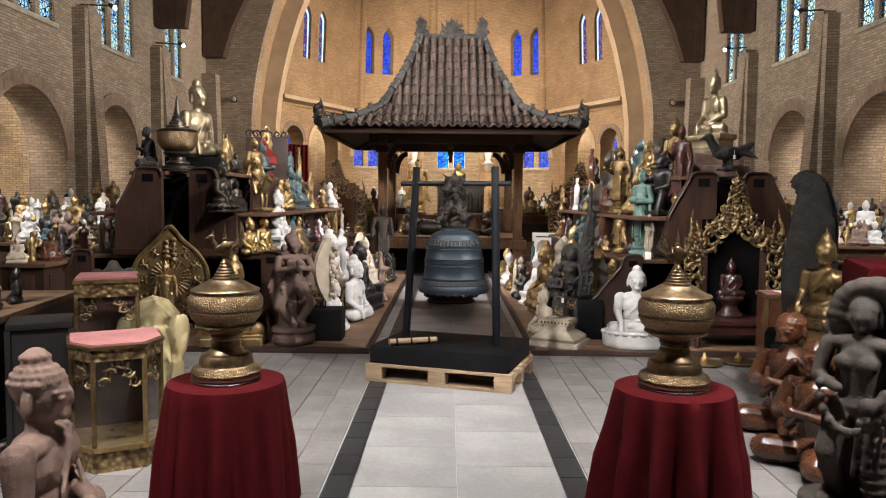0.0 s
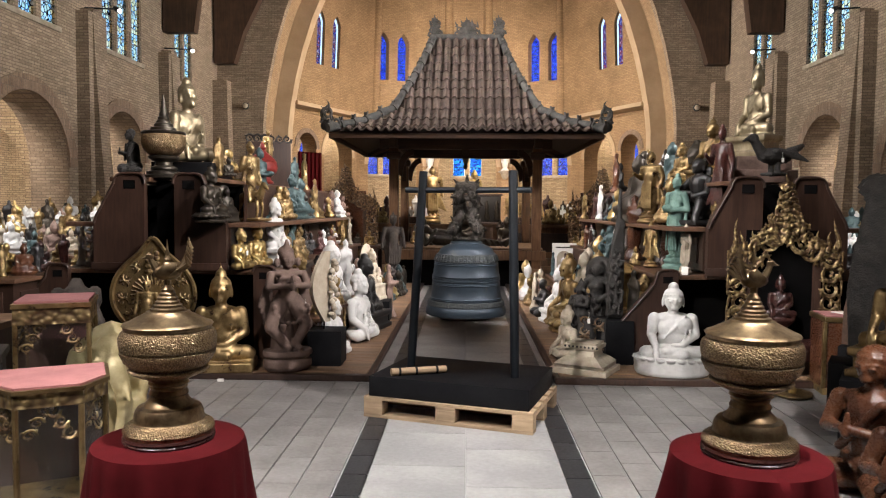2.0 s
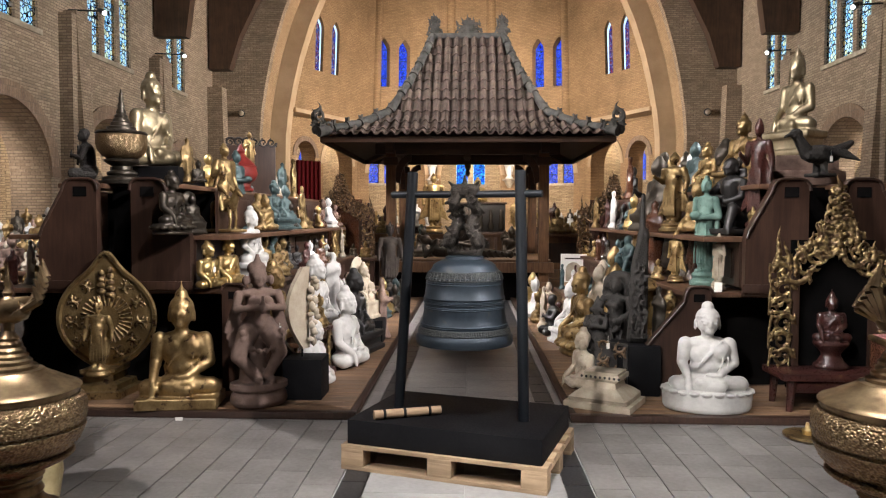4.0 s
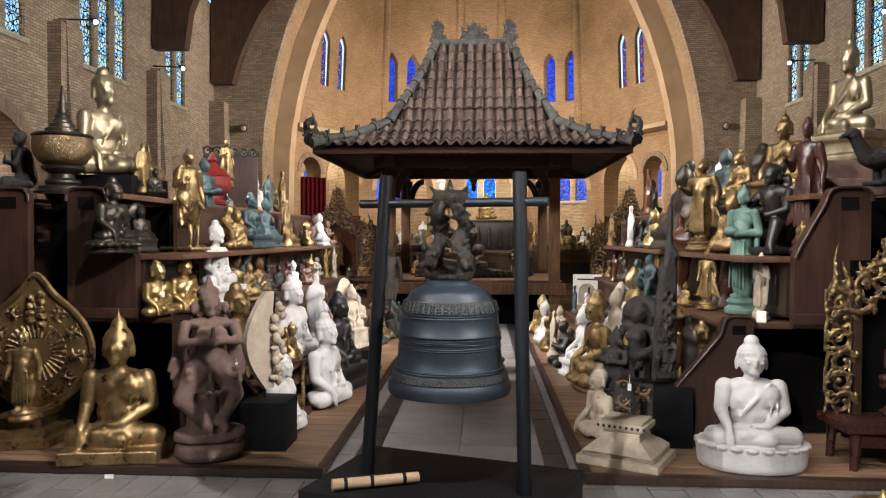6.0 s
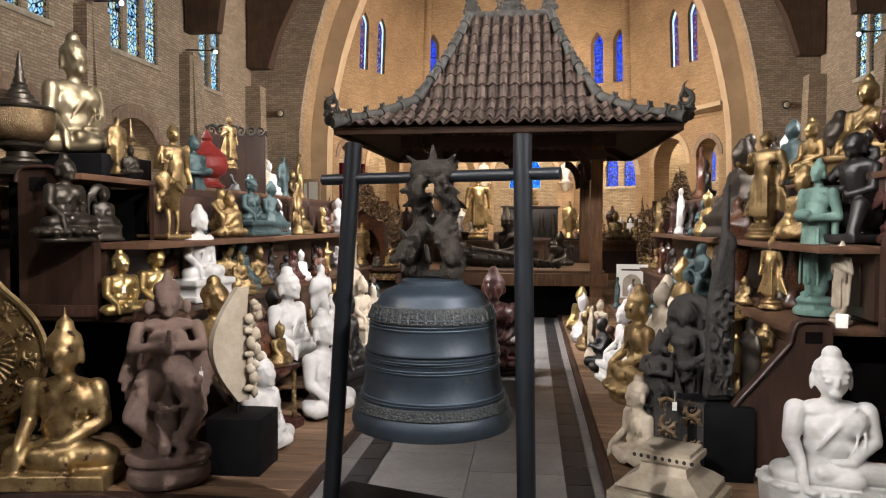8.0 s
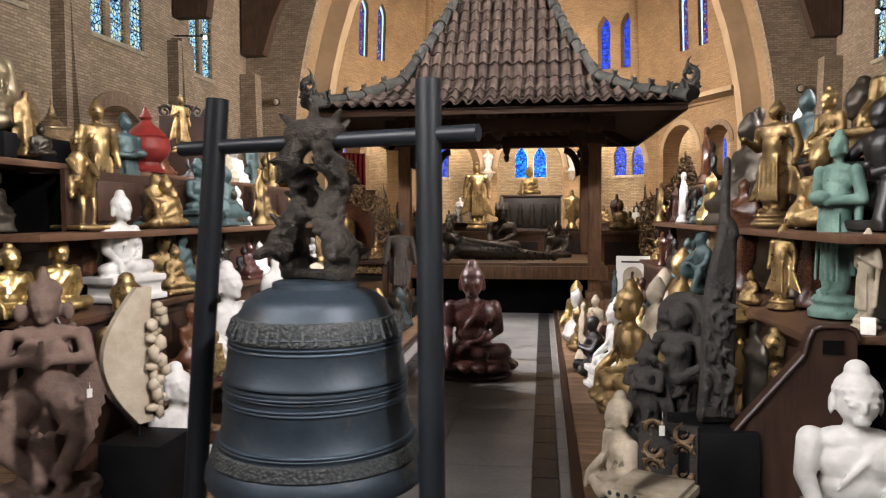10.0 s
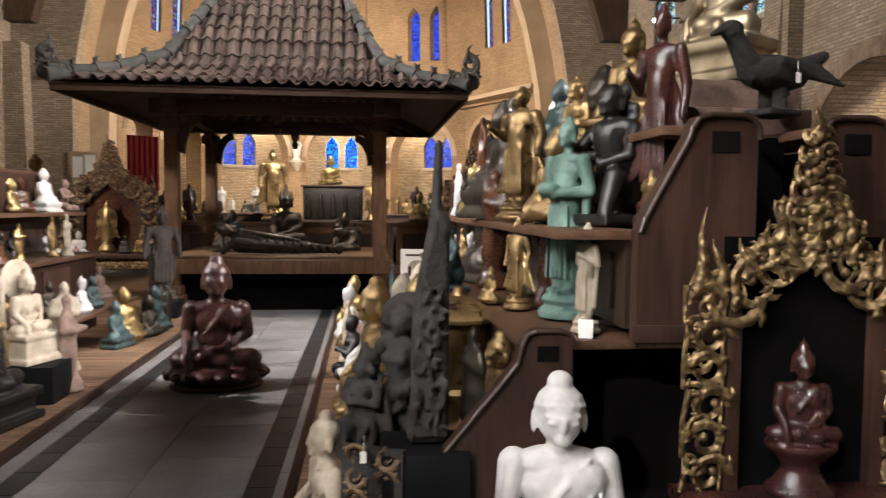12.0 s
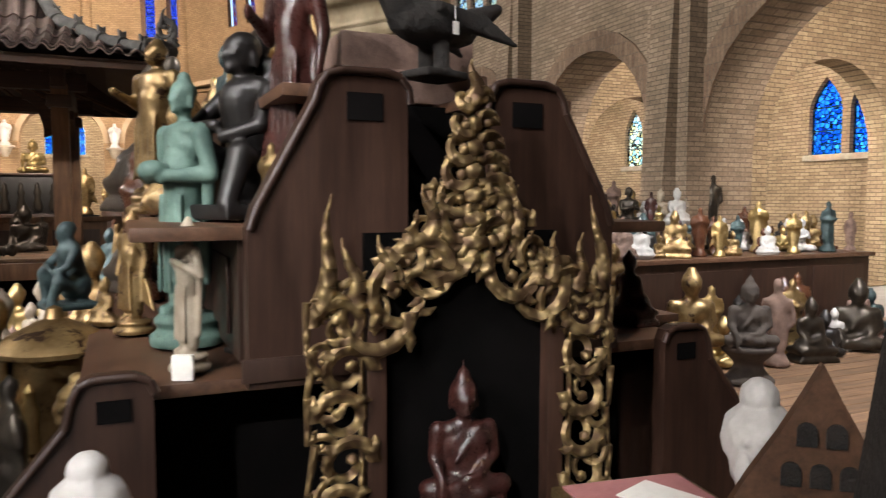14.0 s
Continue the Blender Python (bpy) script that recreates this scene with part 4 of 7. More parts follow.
    bm.to_mesh(me)
    bm.free()
    ob = new(name, me)
    r = ob.modifiers.new("fuse", "REMESH")
    r.mode, r.voxel_size, r.use_smooth_shade = "VOXEL", voxel, True
    s = ob.modifiers.new("soften", "SMOOTH")
    s.factor, s.iterations = 0.5, 2
    out = bpy.data.meshes.new_from_object(ob.evaluated_get(bpy.context.evaluated_depsgraph_get()))
    out.name = name
    out.materials.clear()
    out.materials.append(M_GOLD)
    bpy.data.objects.remove(ob)
    bpy.data.meshes.remove(me)
    return out


def head(z, y=0.0, s=1.0, top="knob", x=0.0):
    bits = [("e", (x, y - 0.005, z), (0.095 * s, 0.108 * s, 0.13 * s)), ("e", (x, y + 0.015 * s, z + 0.045 * s), (0.107 * s, 0.114 * s, 0.1 * s)),
            ("e", (x, y - 0.108 * s, z - 0.012 * s), (0.016 * s, 0.022 * s, 0.04 * s)), ("e", (x, y - 0.085 * s, z - 0.08 * s), (0.04 * s, 0.03 * s, 0.03 * s)), ("e", (x, y - 0.1 * s, z - 0.058 * s), (0.026 * s, 0.014 * s, 0.008 * s)),
            ("c", (x, y + 0.015, z - 0.2 * s), (x, y + 0.01 * s, z - 0.08 * s), 0.062 * s, 0.052 * s)]
    for e in (-1, 1):
        bits.append(("e", (x + e * 0.106 * s, y + 0.02 * s, z - 0.025 * s), (0.013 * s, 0.026 * s, 0.058 * s)))
        bits.append(("e", (x + e * 0.042 * s, y - 0.092 * s, z - 0.006 * s), (0.026 * s, 0.016 * s, 0.011 * s)))
        bits.append(("c", (x + e * 0.012 * s, y - 0.108 * s, z + 0.016 * s), (x + e * 0.075 * s, y - 0.076 * s, z + 0.02 * s), 0.009 * s, 0.006 * s))
    for i in range(9):
        a = math.pi * i / 8
        bits.append(("e", (x - 0.094 * s * math.cos(a), y + 0.014 * s - 0.1 * s * math.sin(a), z + 0.05 * s + 0.016 * s * math.sin(a)), (0.018 * s, 0.014 * s, 0.012 * s)))
    if top in ("knob", "spire", "crown"):
        bits.append(("e", (x, y + 0.02 * s, z + 0.145 * s), (0.056 * s, 0.058 * s, 0.055 * s)))
    if top == "spire":
        bits.append(("c", (x, y + 0.02 * s, z + 0.18 * s), (x, y + 0.02 * s, z + 0.26 * s), 0.02 * s, 0.006 * s))
    if top == "crown":
        for i in range(7):
            a = math.pi * 2 * i / 7 - math.pi / 2
            bits.append(("c", (x + 0.1 * s * math.cos(a), y + 0.11 * s * math.sin(a), z + 0.07 * s), (x + 0.1 * s * math.cos(a), y + 0.11 * s * math.sin(a), z + 0.2 * s), 0.035 * s, 0.01 * s))
        bits.append(("c", (x, y + 0.02, z + 0.12 * s), (x, y + 0.02, z + 0.32 * s), 0.07 * s, 0.015 * s))
    return bits


def seated(base="", top="knob"):
    bits = [("e", (0, -0.03, 0.1), (0.34, 0.2, 0.095)), ("c", (-0.3, -0.1, 0.085), (0.1, -0.22, 0.09), 0.085, 0.06), ("c", (0.3, -0.1, 0.1), (-0.1, -0.21, 0.13), 0.085, 0.055),
            ("e", (0, 0.02, 0.25), (0.18, 0.125, 0.17)), ("e", (0, 0.015, 0.4), (0.205, 0.125, 0.16)), ("e", (0, 0.02, 0.5), (0.245, 0.1, 0.09)),
            ("c", (-0.215, 0.02, 0.5), (-0.25, 0.0, 0.3), 0.078, 0.058), ("c", (-0.25, 0.0, 0.3), (-0.225, -0.18, 0.18), 0.057, 0.04), ("e", (-0.225, -0.215, 0.12), (0.036, 0.03, 0.075)), ("c", (-0.245, -0.235, 0.1), (-0.245, -0.245, 0.03), 0.012, 0.01), ("c", (-0.22, -0.24, 0.1), (-0.22, -0.25, 0.02), 0.012, 0.01), ("c", (-0.197, -0.235, 0.1), (-0.197, -0.245, 0.03), 0.012, 0.01),
            ("c", (0.215, 0.02, 0.5), (0.26, 0.01, 0.3), 0.078, 0.062), ("c", (0.26, 0.01, 0.3), (0.08, -0.18, 0.2), 0.058, 0.04), ("e", (0.02, -0.19, 0.2), (0.08, 0.04, 0.025)),
            ("e", (0.1, -0.03, 0.44), (0.13, 0.1, 0.12)), ("c", (0.13, -0.085, 0.55), (-0.1, -0.125, 0.3), 0.014, 0.012), ("c", (0.1, -0.1, 0.5), (-0.12, -0.13, 0.26), 0.01, 0.01), ("c", (0.17, -0.07, 0.5), (0.1, -0.15, 0.22), 0.01, 0.01), ("c", (0.2, -0.05, 0.48), (0.17, -0.14, 0.22), 0.01, 0.01), ("e", (-0.3, -0.06, 0.09), (0.1, 0.1, 0.075)), ("e", (0.3, -0.06, 0.09), (0.1, 0.1, 0.075))] + head(0.74, -0.005, 1.14, top)
    if base == "lotus":
        bits += [("l", ((0.0, -0.16), (0.37, -0.16), (0.39, -0.12), (0.33, -0.09), (0.34, -0.06), (0.41, -0.02), (0.38, 0.03), (0.0, 0.03)), (1.05, 0.72, 1))]
        bits += [("e", (0.41 * math.cos(a), 0.285 * math.sin(a) - 0.01, -0.035), (0.06, 0.06, 0.04)) for a in [2 * math.pi * i / 18 for i in range(18)]]
    elif base == "plinth":
        bits += [("b", (-0.42, -0.3, -0.06), (0.42, 0.22, 0.02)), ("b", (-0.37, -0.26, -0.2), (0.37, 0.18, -0.05)), ("b", (-0.43, -0.31, -0.26), (0.43, 0.23, -0.19))]
    elif base == "slab":
        bits += [("l", ((0.0, -0.2), (0.39, -0.2), (0.41, -0.16), (0.42, -0.02), (0.4, 0.02), (0.0, 0.02)), (1.08, 0.74, 1))]
        bits += [("e", (0.425 * math.cos(a), 0.29 * math.sin(a) - 0.01, 0.012), (0.05, 0.05, 0.025)) for a in [2 * math.pi * i / 22 for i in range(22)]]
    elif base == "throne":
        bits += [("b", (-0.34, -0.3, -0.34), (0.34, 0.2, 0.02)), ("b", (-0.38, -0.34, -0.4), (0.38, 0.24, -0.32)), ("b", (-0.38, -0.32, -0.04), (0.38, 0.22, 0.02)), ("c", (-0.28, 0.2, 0.0), (-0.3, 0.2, 0.8), 0.05, 0.05), ("e", (0, 0.2, 0.8), (0.34, 0.06, 0.3))]
    elif base == "tall":
        bits += [("l", ((0.0, -0.52), (0.36, -0.52), (0.36, -0.46), (0.28, -0.4), (0.2, -0.28), (0.2, -0.22), (0.3, -0.12), (0.37, -0.06), (0.37, 0.0), (0.0, 0.02)), (1, 0.8, 1))]
    return bits


def standing(arms="bowl", flare=0.0, base=True, top="knob", lean=0.0):
    """A robed standing figure. arms: bowl, down, raised, pray."""
    bits = [("c", (0, 0.0, 0.34), (0, 0.0, 0.62), 0.085, 0.1), ("e", (0, 0, 0.7), (0.125, 0.075, 0.1)), ("e", (0, 0, 0.755), (0.15, 0.062, 0.042)), ("c", (-0.03, 0, 0.1), (-0.03, 0, 0.4), 0.07, 0.075), ("c", (0.035, 0, 0.1), (0.035, 0, 0.4), 0.07, 0.075),
            ("e", (-0.045, -0.05, 0.045), (0.034, 0.075, 0.025)), ("e", (0.045, -0.05, 0.045), (0.034, 0.075, 0.025)), ("c", (-0.045, 0.0, 0.04), (-0.045, 0, 0.14), 0.03, 0.036), ("c", (0.045, 0.0, 0.04), (0.045, 0, 0.14), 0.03, 0.036)]
    bits += head(0.885, 0.0, 0.56, top)
    for s in (-1, 1):
        sh = (s * 0.145, 0, 0.745)
        el = (s * 0.185, 0.02, 0.585)
        ha = {"bowl": (s * 0.05, -0.15, 0.575), "down": (s * 0.2, -0.02, 0.42), "raised": (s * 0.17, -0.15, 0.66) if s < 0 else (0.19, -0.03, 0.44), "pray": (s * 0.02, -0.12, 0.68)}[arms]
        bits += [("c", sh, el, 0.045, 0.038), ("c", el, ha, 0.036, 0.024), ("e", ha, (0.026, 0.026, 0.035))]
        if flare:
            for i in range(9):
                k = i / 8
                bits.append(("c", (s * (0.1 + 0.08 * k), 0.03, 0.58 - 0.03 * i), (s * (0.12 + flare * k), 0.02 + 0.02 * (i % 2), 0.12 + 0.03 * (8 - i) * 0.3), 0.02, 0.012))
        else:
            bits.append(("c", (s * 0.15, 0.03, 0.55), (s * 0.12, 0.03, 0.16), 0.03, 0.02))
    if arms == "bowl":
        bits.append(("e", (0, -0.16, 0.595), (0.075, 0.07, 0.045)))
    for i in range(5):
        bits.append(("c", (-0.08 + 0.04 * i, -0.075, 0.5), (-0.09 + 0.045 * i, -0.085, 0.12), 0.01, 0.012))
    if base:
        bits.append(("l", ((0.0, -0.1), (0.17, -0.1), (0.175, -0.06), (0.13, -0.035), (0.14, -0.02), (0.155, 0.0), (0.13, 0.025), (0.0, 0.03)), (1, 1, 1)))
    return bits


def dancer():
    bits = [("l", ((0.0, -0.2), (0.2, -0.2), (0.225, -0.16), (0.22, -0.1), (0.19, -0.07), (0.23, -0.05), (0.225, 0.0), (0.0, 0.0)), (1.1, 0.85, 1)),
            ("c", (-0.04, 0.06, 0.0), (-0.02, 0.06, 0.5), 0.12, 0.1), ("c", (-0.1, -0.04, 0.44), (-0.2, -0.1, 0.25), 0.09, 0.065), ("c", (-0.2, -0.1, 0.25), (-0.03, -0.06, 0.05), 0.062, 0.045), ("e", (-0.03, -0.11, 0.03), (0.04, 0.09, 0.03)),
            ("c", (0.09, -0.03, 0.44), (0.16, -0.1, 0.26), 0.09, 0.065), ("c", (0.16, -0.1, 0.26), (0.06, -0.06, 0.05), 0.06, 0.042), ("e", (0.08, -0.11, 0.03), (0.04, 0.09, 0.03)),
            ("e", (0, 0, 0.5), (0.15, 0.1, 0.1)), ("c", (0, 0, 0.52), (0, 0, 0.68), 0.09, 0.11), ("e", (-0.06, -0.08, 0.7), (0.055, 0.045, 0.05)), ("e", (0.06, -0.08, 0.7), (0.055, 0.045, 0.05)), ("e", (0, 0, 0.77), (0.17, 0.07, 0.05)),
            ("c", (-0.17, 0, 0.76), (-0.2, -0.04, 0.64), 0.042, 0.036), ("c", (-0.2, -0.04, 0.64), (-0.03, -0.15, 0.66), 0.034, 0.026), ("c", (0.17, 0, 0.76), (0.2, -0.04, 0.64), 0.042, 0.036), ("c", (0.2, -0.04, 0.64), (0.03, -0.15, 0.66), 0.034, 0.026), ("c", (0, -0.15, 0.63), (0, -0.15, 0.75), 0.03, 0.014)]
    bits += head(0.9, 0, 0.72, "none")
    bits += [("e", (0, 0.06, 0.98), (0.085, 0.09, 0.07)), ("c", (0, 0.02, 1.02), (0, 0.03, 1.1), 0.04, 0.015)]
    for i in range(10):
        a = math.pi * i / 9
        bits.append(("e", (-0.17 * math.cos(a), -0.12 - 0.015 * math.sin(a), 0.45 - 0.17 * math.sin(a)), (0.028, 0.024, 0.028)))
    for s in (-1, 1):
        for i in range(5):
            bits.append(("c", (s * (0.12 + 0.02 * i), 0.06, 0.8 - 0.04 * i), (s * (0.2 + 0.018 * i), 0.06, 0.2 + 0.06 * i), 0.022, 0.016))
        bits.append(("e", (s * 0.11, 0.0, 0.88), (0.03, 0.03, 0.05)))
    return bits


def curly():
    """A sitter whose hair is set in small curls."""
    bits = seated()
    for j in range(5):
        lat = radians(12 + 17 * j)
        n = int(20 * math.cos(lat)) + 3
        for i in range(n):
            a = 2 * math.pi * (i + 0.5 * (j % 2)) / n
            if math.sin(a) < -0.3 and j == 0:
                continue
            bits.append(("e", (0.115 * math.cos(lat) * math.cos(a), 0.014 + 0.122 * math.cos(lat) * math.sin(a), 0.785 + 0.115 * math.sin(lat)), (0.015, 0.015, 0.014)))
    for i in range(9):
        a = 2 * math.pi * i / 9
        bits.append(("e", (0.055 * math.cos(a), 0.02 + 0.055 * math.sin(a), 0.92), (0.018, 0.018, 0.018)))
    return bits


def bearer():
    """A stepping figure with scarves, before an arched leafy back slab."""
    bits = [("l", ((0.0, -0.2), (0.24, -0.2), (0.25, -0.12), (0.22, -0.07), (0.25, -0.05), (0.245, 0.0), (0.0, 0.0)), (1.05, 0.85, 1)), ("b", (-0.17, 0.1, -0.02), (0.2, 0.15, 0.8)),
            ("c", (-0.07, -0.02, 0.44), (-0.1, -0.09, 0.24), 0.075, 0.06), ("c", (-0.1, -0.09, 0.24), (-0.1, 0.0, 0.03), 0.056, 0.038), ("c", (0.06, 0, 0.44), (0.07, 0, 0.03), 0.08, 0.042), ("e", (-0.11, -0.07, 0.022), (0.038, 0.085, 0.024)), ("e", (0.08, -0.07, 0.022), (0.038, 0.085, 0.024)),
            ("e", (0, 0, 0.47), (0.135, 0.095, 0.08)), ("c", (0, 0, 0.5), (0, 0, 0.68), 0.08, 0.1), ("e", (-0.05, -0.075, 0.67), (0.048, 0.04, 0.045)), ("e", (0.05, -0.075, 0.67), (0.048, 0.04, 0.045)), ("e", (0, 0, 0.75), (0.155, 0.065, 0.048)),
            ("c", (-0.155, 0, 0.74), (-0.19, -0.03, 0.58), 0.04, 0.034), ("c", (-0.19, -0.03, 0.58), (-0.05, -0.14, 0.56), 0.032, 0.026), ("c", (0.155, 0, 0.74), (0.21, -0.03, 0.6), 0.04, 0.034), ("c", (0.21, -0.03, 0.6), (0.1, -0.15, 0.5), 0.032, 0.026), ("e", (0.09, -0.16, 0.5), (0.04, 0.04, 0.045))]
    bits += head(0.88, 0, 0.66, "none")
    bits += [("e", (0.02, 0.1, 0.9), (0.18, 0.045, 0.17)), ("e", (0.2, 0.07, 0.6), (0.05, 0.05, 0.28))]
    for i in range(11):
        a = math.pi * i / 10
        bits.append(("e", (-0.15 * math.cos(a) + 0.02, 0.05, 0.88 + 0.14 * math.sin(a)), (0.06, 0.07, 0.05)))
        bits.append(("e", (-0.17 * math.cos(a) + 0.02, 0.08, 0.8 + 0.19 * math.sin(a)), (0.07, 0.06, 0.06)))
        bits.append(("e", (-0.14 * math.cos(a), -0.11 - 0.02 * math.sin(a), 0.56 - 0.2 * math.sin(a)), (0.024, 0.022, 0.026)))
    for i in range(6):
        bits.append(("c", (-0.13 + 0.052 * i, -0.085, 0.42 - 0.012 * (i % 2)), (-0.15 + 0.05 * i, -0.06, 0.14 + 0.03 * (i % 3)), 0.011, 0.012))
        bits.append(("c", (0.15 + 0.012 * i, 0.06, 0.78 - 0.03 * i), (0.2 + 0.014 * (i % 3), 0.02, 0.1 + 0.05 * i), 0.02, 0.016))
        bits.append(("e", (0.07, -0.005, 0.08 + 0.05 * i), (0.064 + 0.003 * i, 0.064 + 0.003 * i, 0.011)))
    return bits


def monk():
    """Seated on folded legs, hands together."""
    bits = [("c", (-0.22, -0.16, 0.1), (0.1, 0.16, 0.1), 0.11, 0.1), ("c", (0.22, -0.2, 0.1), (-0.08, 0.14, 0.11), 0.11, 0.1), ("c", (0.2, -0.2, 0.09), (0.34, 0.2, 0.08), 0.085, 0.05), ("e", (0, 0.1, 0.16), (0.24, 0.2, 0.15)), ("c", (0, 0.1, 0.2), (0, 0.06, 0.55), 0.155, 0.165), ("e", (0, 0.05, 0.6), (0.215, 0.11, 0.08))]
    for s in (-1, 1):
        bits += [("c", (s * 0.21, 0.04, 0.59), (s * 0.23, -0.05, 0.4), 0.06, 0.05), ("c", (s * 0.23, -0.05, 0.4), (s * 0.02, -0.22, 0.46), 0.045, 0.032)]
    bits += [("c", (0, -0.23, 0.43), (0, -0.22, 0.56), 0.03, 0.014), ("c", (0.12, -0.09, 0.62), (-0.12, -0.1, 0.3), 0.03, 0.03)]
    return bits + head(0.84, 0.02, 0.98, "none")


def lying():
    bits = [("c", (-0.62, 0, 0.2), (-0.25, 0, 0.17), 0.17, 0.15), ("c", (-0.25, 0, 0.17), (0.3, 0, 0.13), 0.15, 0.11), ("c", (0.3, 0, 0.13), (0.85, 0, 0.09), 0.105, 0.06), ("e", (0.93, -0.02, 0.1), (0.07, 0.05, 0.09)), ("e", (-0.62, 0, 0.24), (0.1, 0.12, 0.2)),
            ("c", (-0.66, -0.1, 0.25), (-0.86, -0.14, 0.06), 0.055, 0.05), ("c", (-0.86, -0.14, 0.06), (-0.9, -0.04, 0.3), 0.05, 0.035), ("c", (-0.55, -0.03, 0.36), (-0.1, -0.08, 0.3), 0.055, 0.045), ("c", (-0.1, -0.08, 0.3), (0.3, -0.05, 0.24), 0.045, 0.03),
            ("e", (-0.87, 0, 0.4), (0.135, 0.115, 0.105), (0, 25, 0)), ("e", (-1.0, 0.02, 0.47), (0.06, 0.06, 0.055)), ("c", (-0.75, 0, 0.34), (-0.66, 0, 0.3), 0.07, 0.08)]
    return bits + [("c", (-0.3 + 0.13 * i, -0.13 + 0.006 * i, 0.26 - 0.012 * i), (-0.2 + 0.13 * i, -0.12 + 0.008 * i, 0.03), 0.016, 0.014) for i in range(9)]


def elephant_god():
    bits = [("e", (0, 0, 0.2), (0.33, 0.24, 0.2)), ("e", (0, -0.05, 0.42), (0.27, 0.22, 0.22)), ("e", (0, -0.04, 0.74), (0.19, 0.19, 0.18)), ("e", (0, 0, 0.92), (0.1, 0.1, 0.1)), ("b", (-0.34, -0.28, -0.06), (0.34, 0.28, 0.04))]
    pts = [(0, -0.2, 0.7), (0.02, -0.29, 0.58), (0.05, -0.3, 0.45), (0.1, -0.29, 0.36), (0.16, -0.27, 0.36)]
    bits += [("c", a, b, 0.075 - 0.012 * i, 0.063 - 0.012 * i) for i, (a, b) in enumerate(zip(pts, pts[1:]))]
    for s in (-1, 1):
        bits += [("e", (s * 0.23, 0, 0.74), (0.12, 0.035, 0.16)), ("c", (s * 0.25, 0, 0.5), (s * 0.32, -0.16, 0.36), 0.07, 0.055), ("c", (s * 0.3, -0.05, 0.12), (s * 0.05, -0.26, 0.1), 0.1, 0.07), ("c", (s * 0.22, 0.05, 0.52), (s * 0.32, -0.02, 0.68), 0.05, 0.035)]
    return bits


def horseman():
    bits = [("c", (0, -0.2, 0.45), (0, 0.22, 0.44), 0.12, 0.12), ("c", (0, -0.26, 0.5), (0, -0.36, 0.72), 0.085, 0.06), ("c", (0, -0.36, 0.72), (0, -0.48, 0.62), 0.06, 0.035), ("c", (0, 0.3, 0.48), (0, 0.38, 0.25), 0.035, 0.02), ("b", (-0.2, -0.42, -0.06), (0.2, 0.42, 0.0))]
    for s in (-1, 1):
        bits += [("c", (s * 0.07, -0.2, 0.4), (s * 0.07, -0.25, 0.2), 0.05, 0.032), ("c", (s * 0.07, -0.25, 0.2), (s * 0.07, -0.22, 0.0), 0.03, 0.028), ("c", (s * 0.07, 0.22, 0.4), (s * 0.07, 0.28, 0.2), 0.055, 0.033), ("c", (s * 0.07, 0.28, 0.2), (s * 0.07, 0.24, 0.0), 0.03, 0.028), ("c", (s * 0.1, 0, 0.6), (s * 0.14, -0.1, 0.36), 0.05, 0.035), ("c", (s * 0.12, 0, 0.82), (s * 0.12, -0.2, 0.66), 0.04, 0.028)]
    return bits + [("c", (0, 0.02, 0.55), (0, 0.02, 0.84), 0.1, 0.11)] + head(1.0, 0.01, 0.7, "crown") + [("c", (0.12, -0.3, 0.55), (0.2, 0.2, 0.95), 0.014, 0.014)]


def crouching():
    return [("e", (0, 0.05, 0.22), (0.2, 0.2, 0.2)), ("c", (0, 0.05, 0.3), (0, -0.02, 0.62), 0.15, 0.15), ("c", (-0.1, 0, 0.2), (-0.2, -0.25, 0.38), 0.09, 0.08), ("c", (-0.2, -0.25, 0.38), (-0.16, -0.24, 0.03), 0.075, 0.055), ("c", (0.1, 0, 0.2), (0.2, -0.2, 0.3), 0.09, 0.08), ("c", (0.2, -0.2, 0.3), (0.2, -0.3, 0.03), 0.075, 0.055), ("e", (0, 0, 0.68), (0.22, 0.11, 0.09)),
            ("c", (-0.2, 0, 0.66), (-0.24, -0.2, 0.46), 0.06, 0.05), ("c", (-0.24, -0.2, 0.46), (0.05, -0.26, 0.46), 0.045, 0.04), ("c", (0.2, 0, 0.66), (0.26, -0.12, 0.46), 0.06, 0.05), ("c", (0.26, -0.12, 0.46), (0.1, -0.24, 0.4), 0.045, 0.04), ("b", (-0.26, -0.34, -0.05), (0.26, 0.24, 0.03))] + head(0.87, -0.04, 1.0, "none")


def bust():
    return head(0.62, 0.0, 2.1, "knob") + [("e", (0, 0.04, 0.1), (0.34, 0.2, 0.16)), ("c", (0, 0.02, 0.1), (0, 0.02, 0.35), 0.16, 0.14), ("b", (-0.2, -0.16, -0.1), (0.2, 0.2, 0.0))]


def bird():
    bits = [("e", (0, 0, 0.34), (0.2, 0.42, 0.17)), ("c", (0, -0.32, 0.4), (0, -0.5, 0.62), 0.11, 0.08), ("e", (0, -0.52, 0.66), (0.09, 0.12, 0.1)), ("c", (0, -0.62, 0.66), (0, -0.76, 0.6), 0.045, 0.02), ("c", (0, 0.3, 0.38), (0, 0.66, 0.56), 0.12, 0.05), ("c", (-0.08, 0.0, 0.2), (-0.08, 0, 0.0), 0.06, 0.06), ("c", (0.08, 0.0, 0.2), (0.08, 0, 0.0), 0.06, 0.06), ("b", (-0.16, -0.2, -0.04), (0.16, 0.2, 0.02))]
    for s in (-1, 1):
        for i in range(5):
            bits.append(("c", (s * 0.17, -0.12 + 0.06 * i, 0.42 - 0.02 * i), (s * (0.2 + 0.02 * i), 0.36 + 0.05 * i, 0.4 - 0.04 * i), 0.045, 0.02))
    return bits


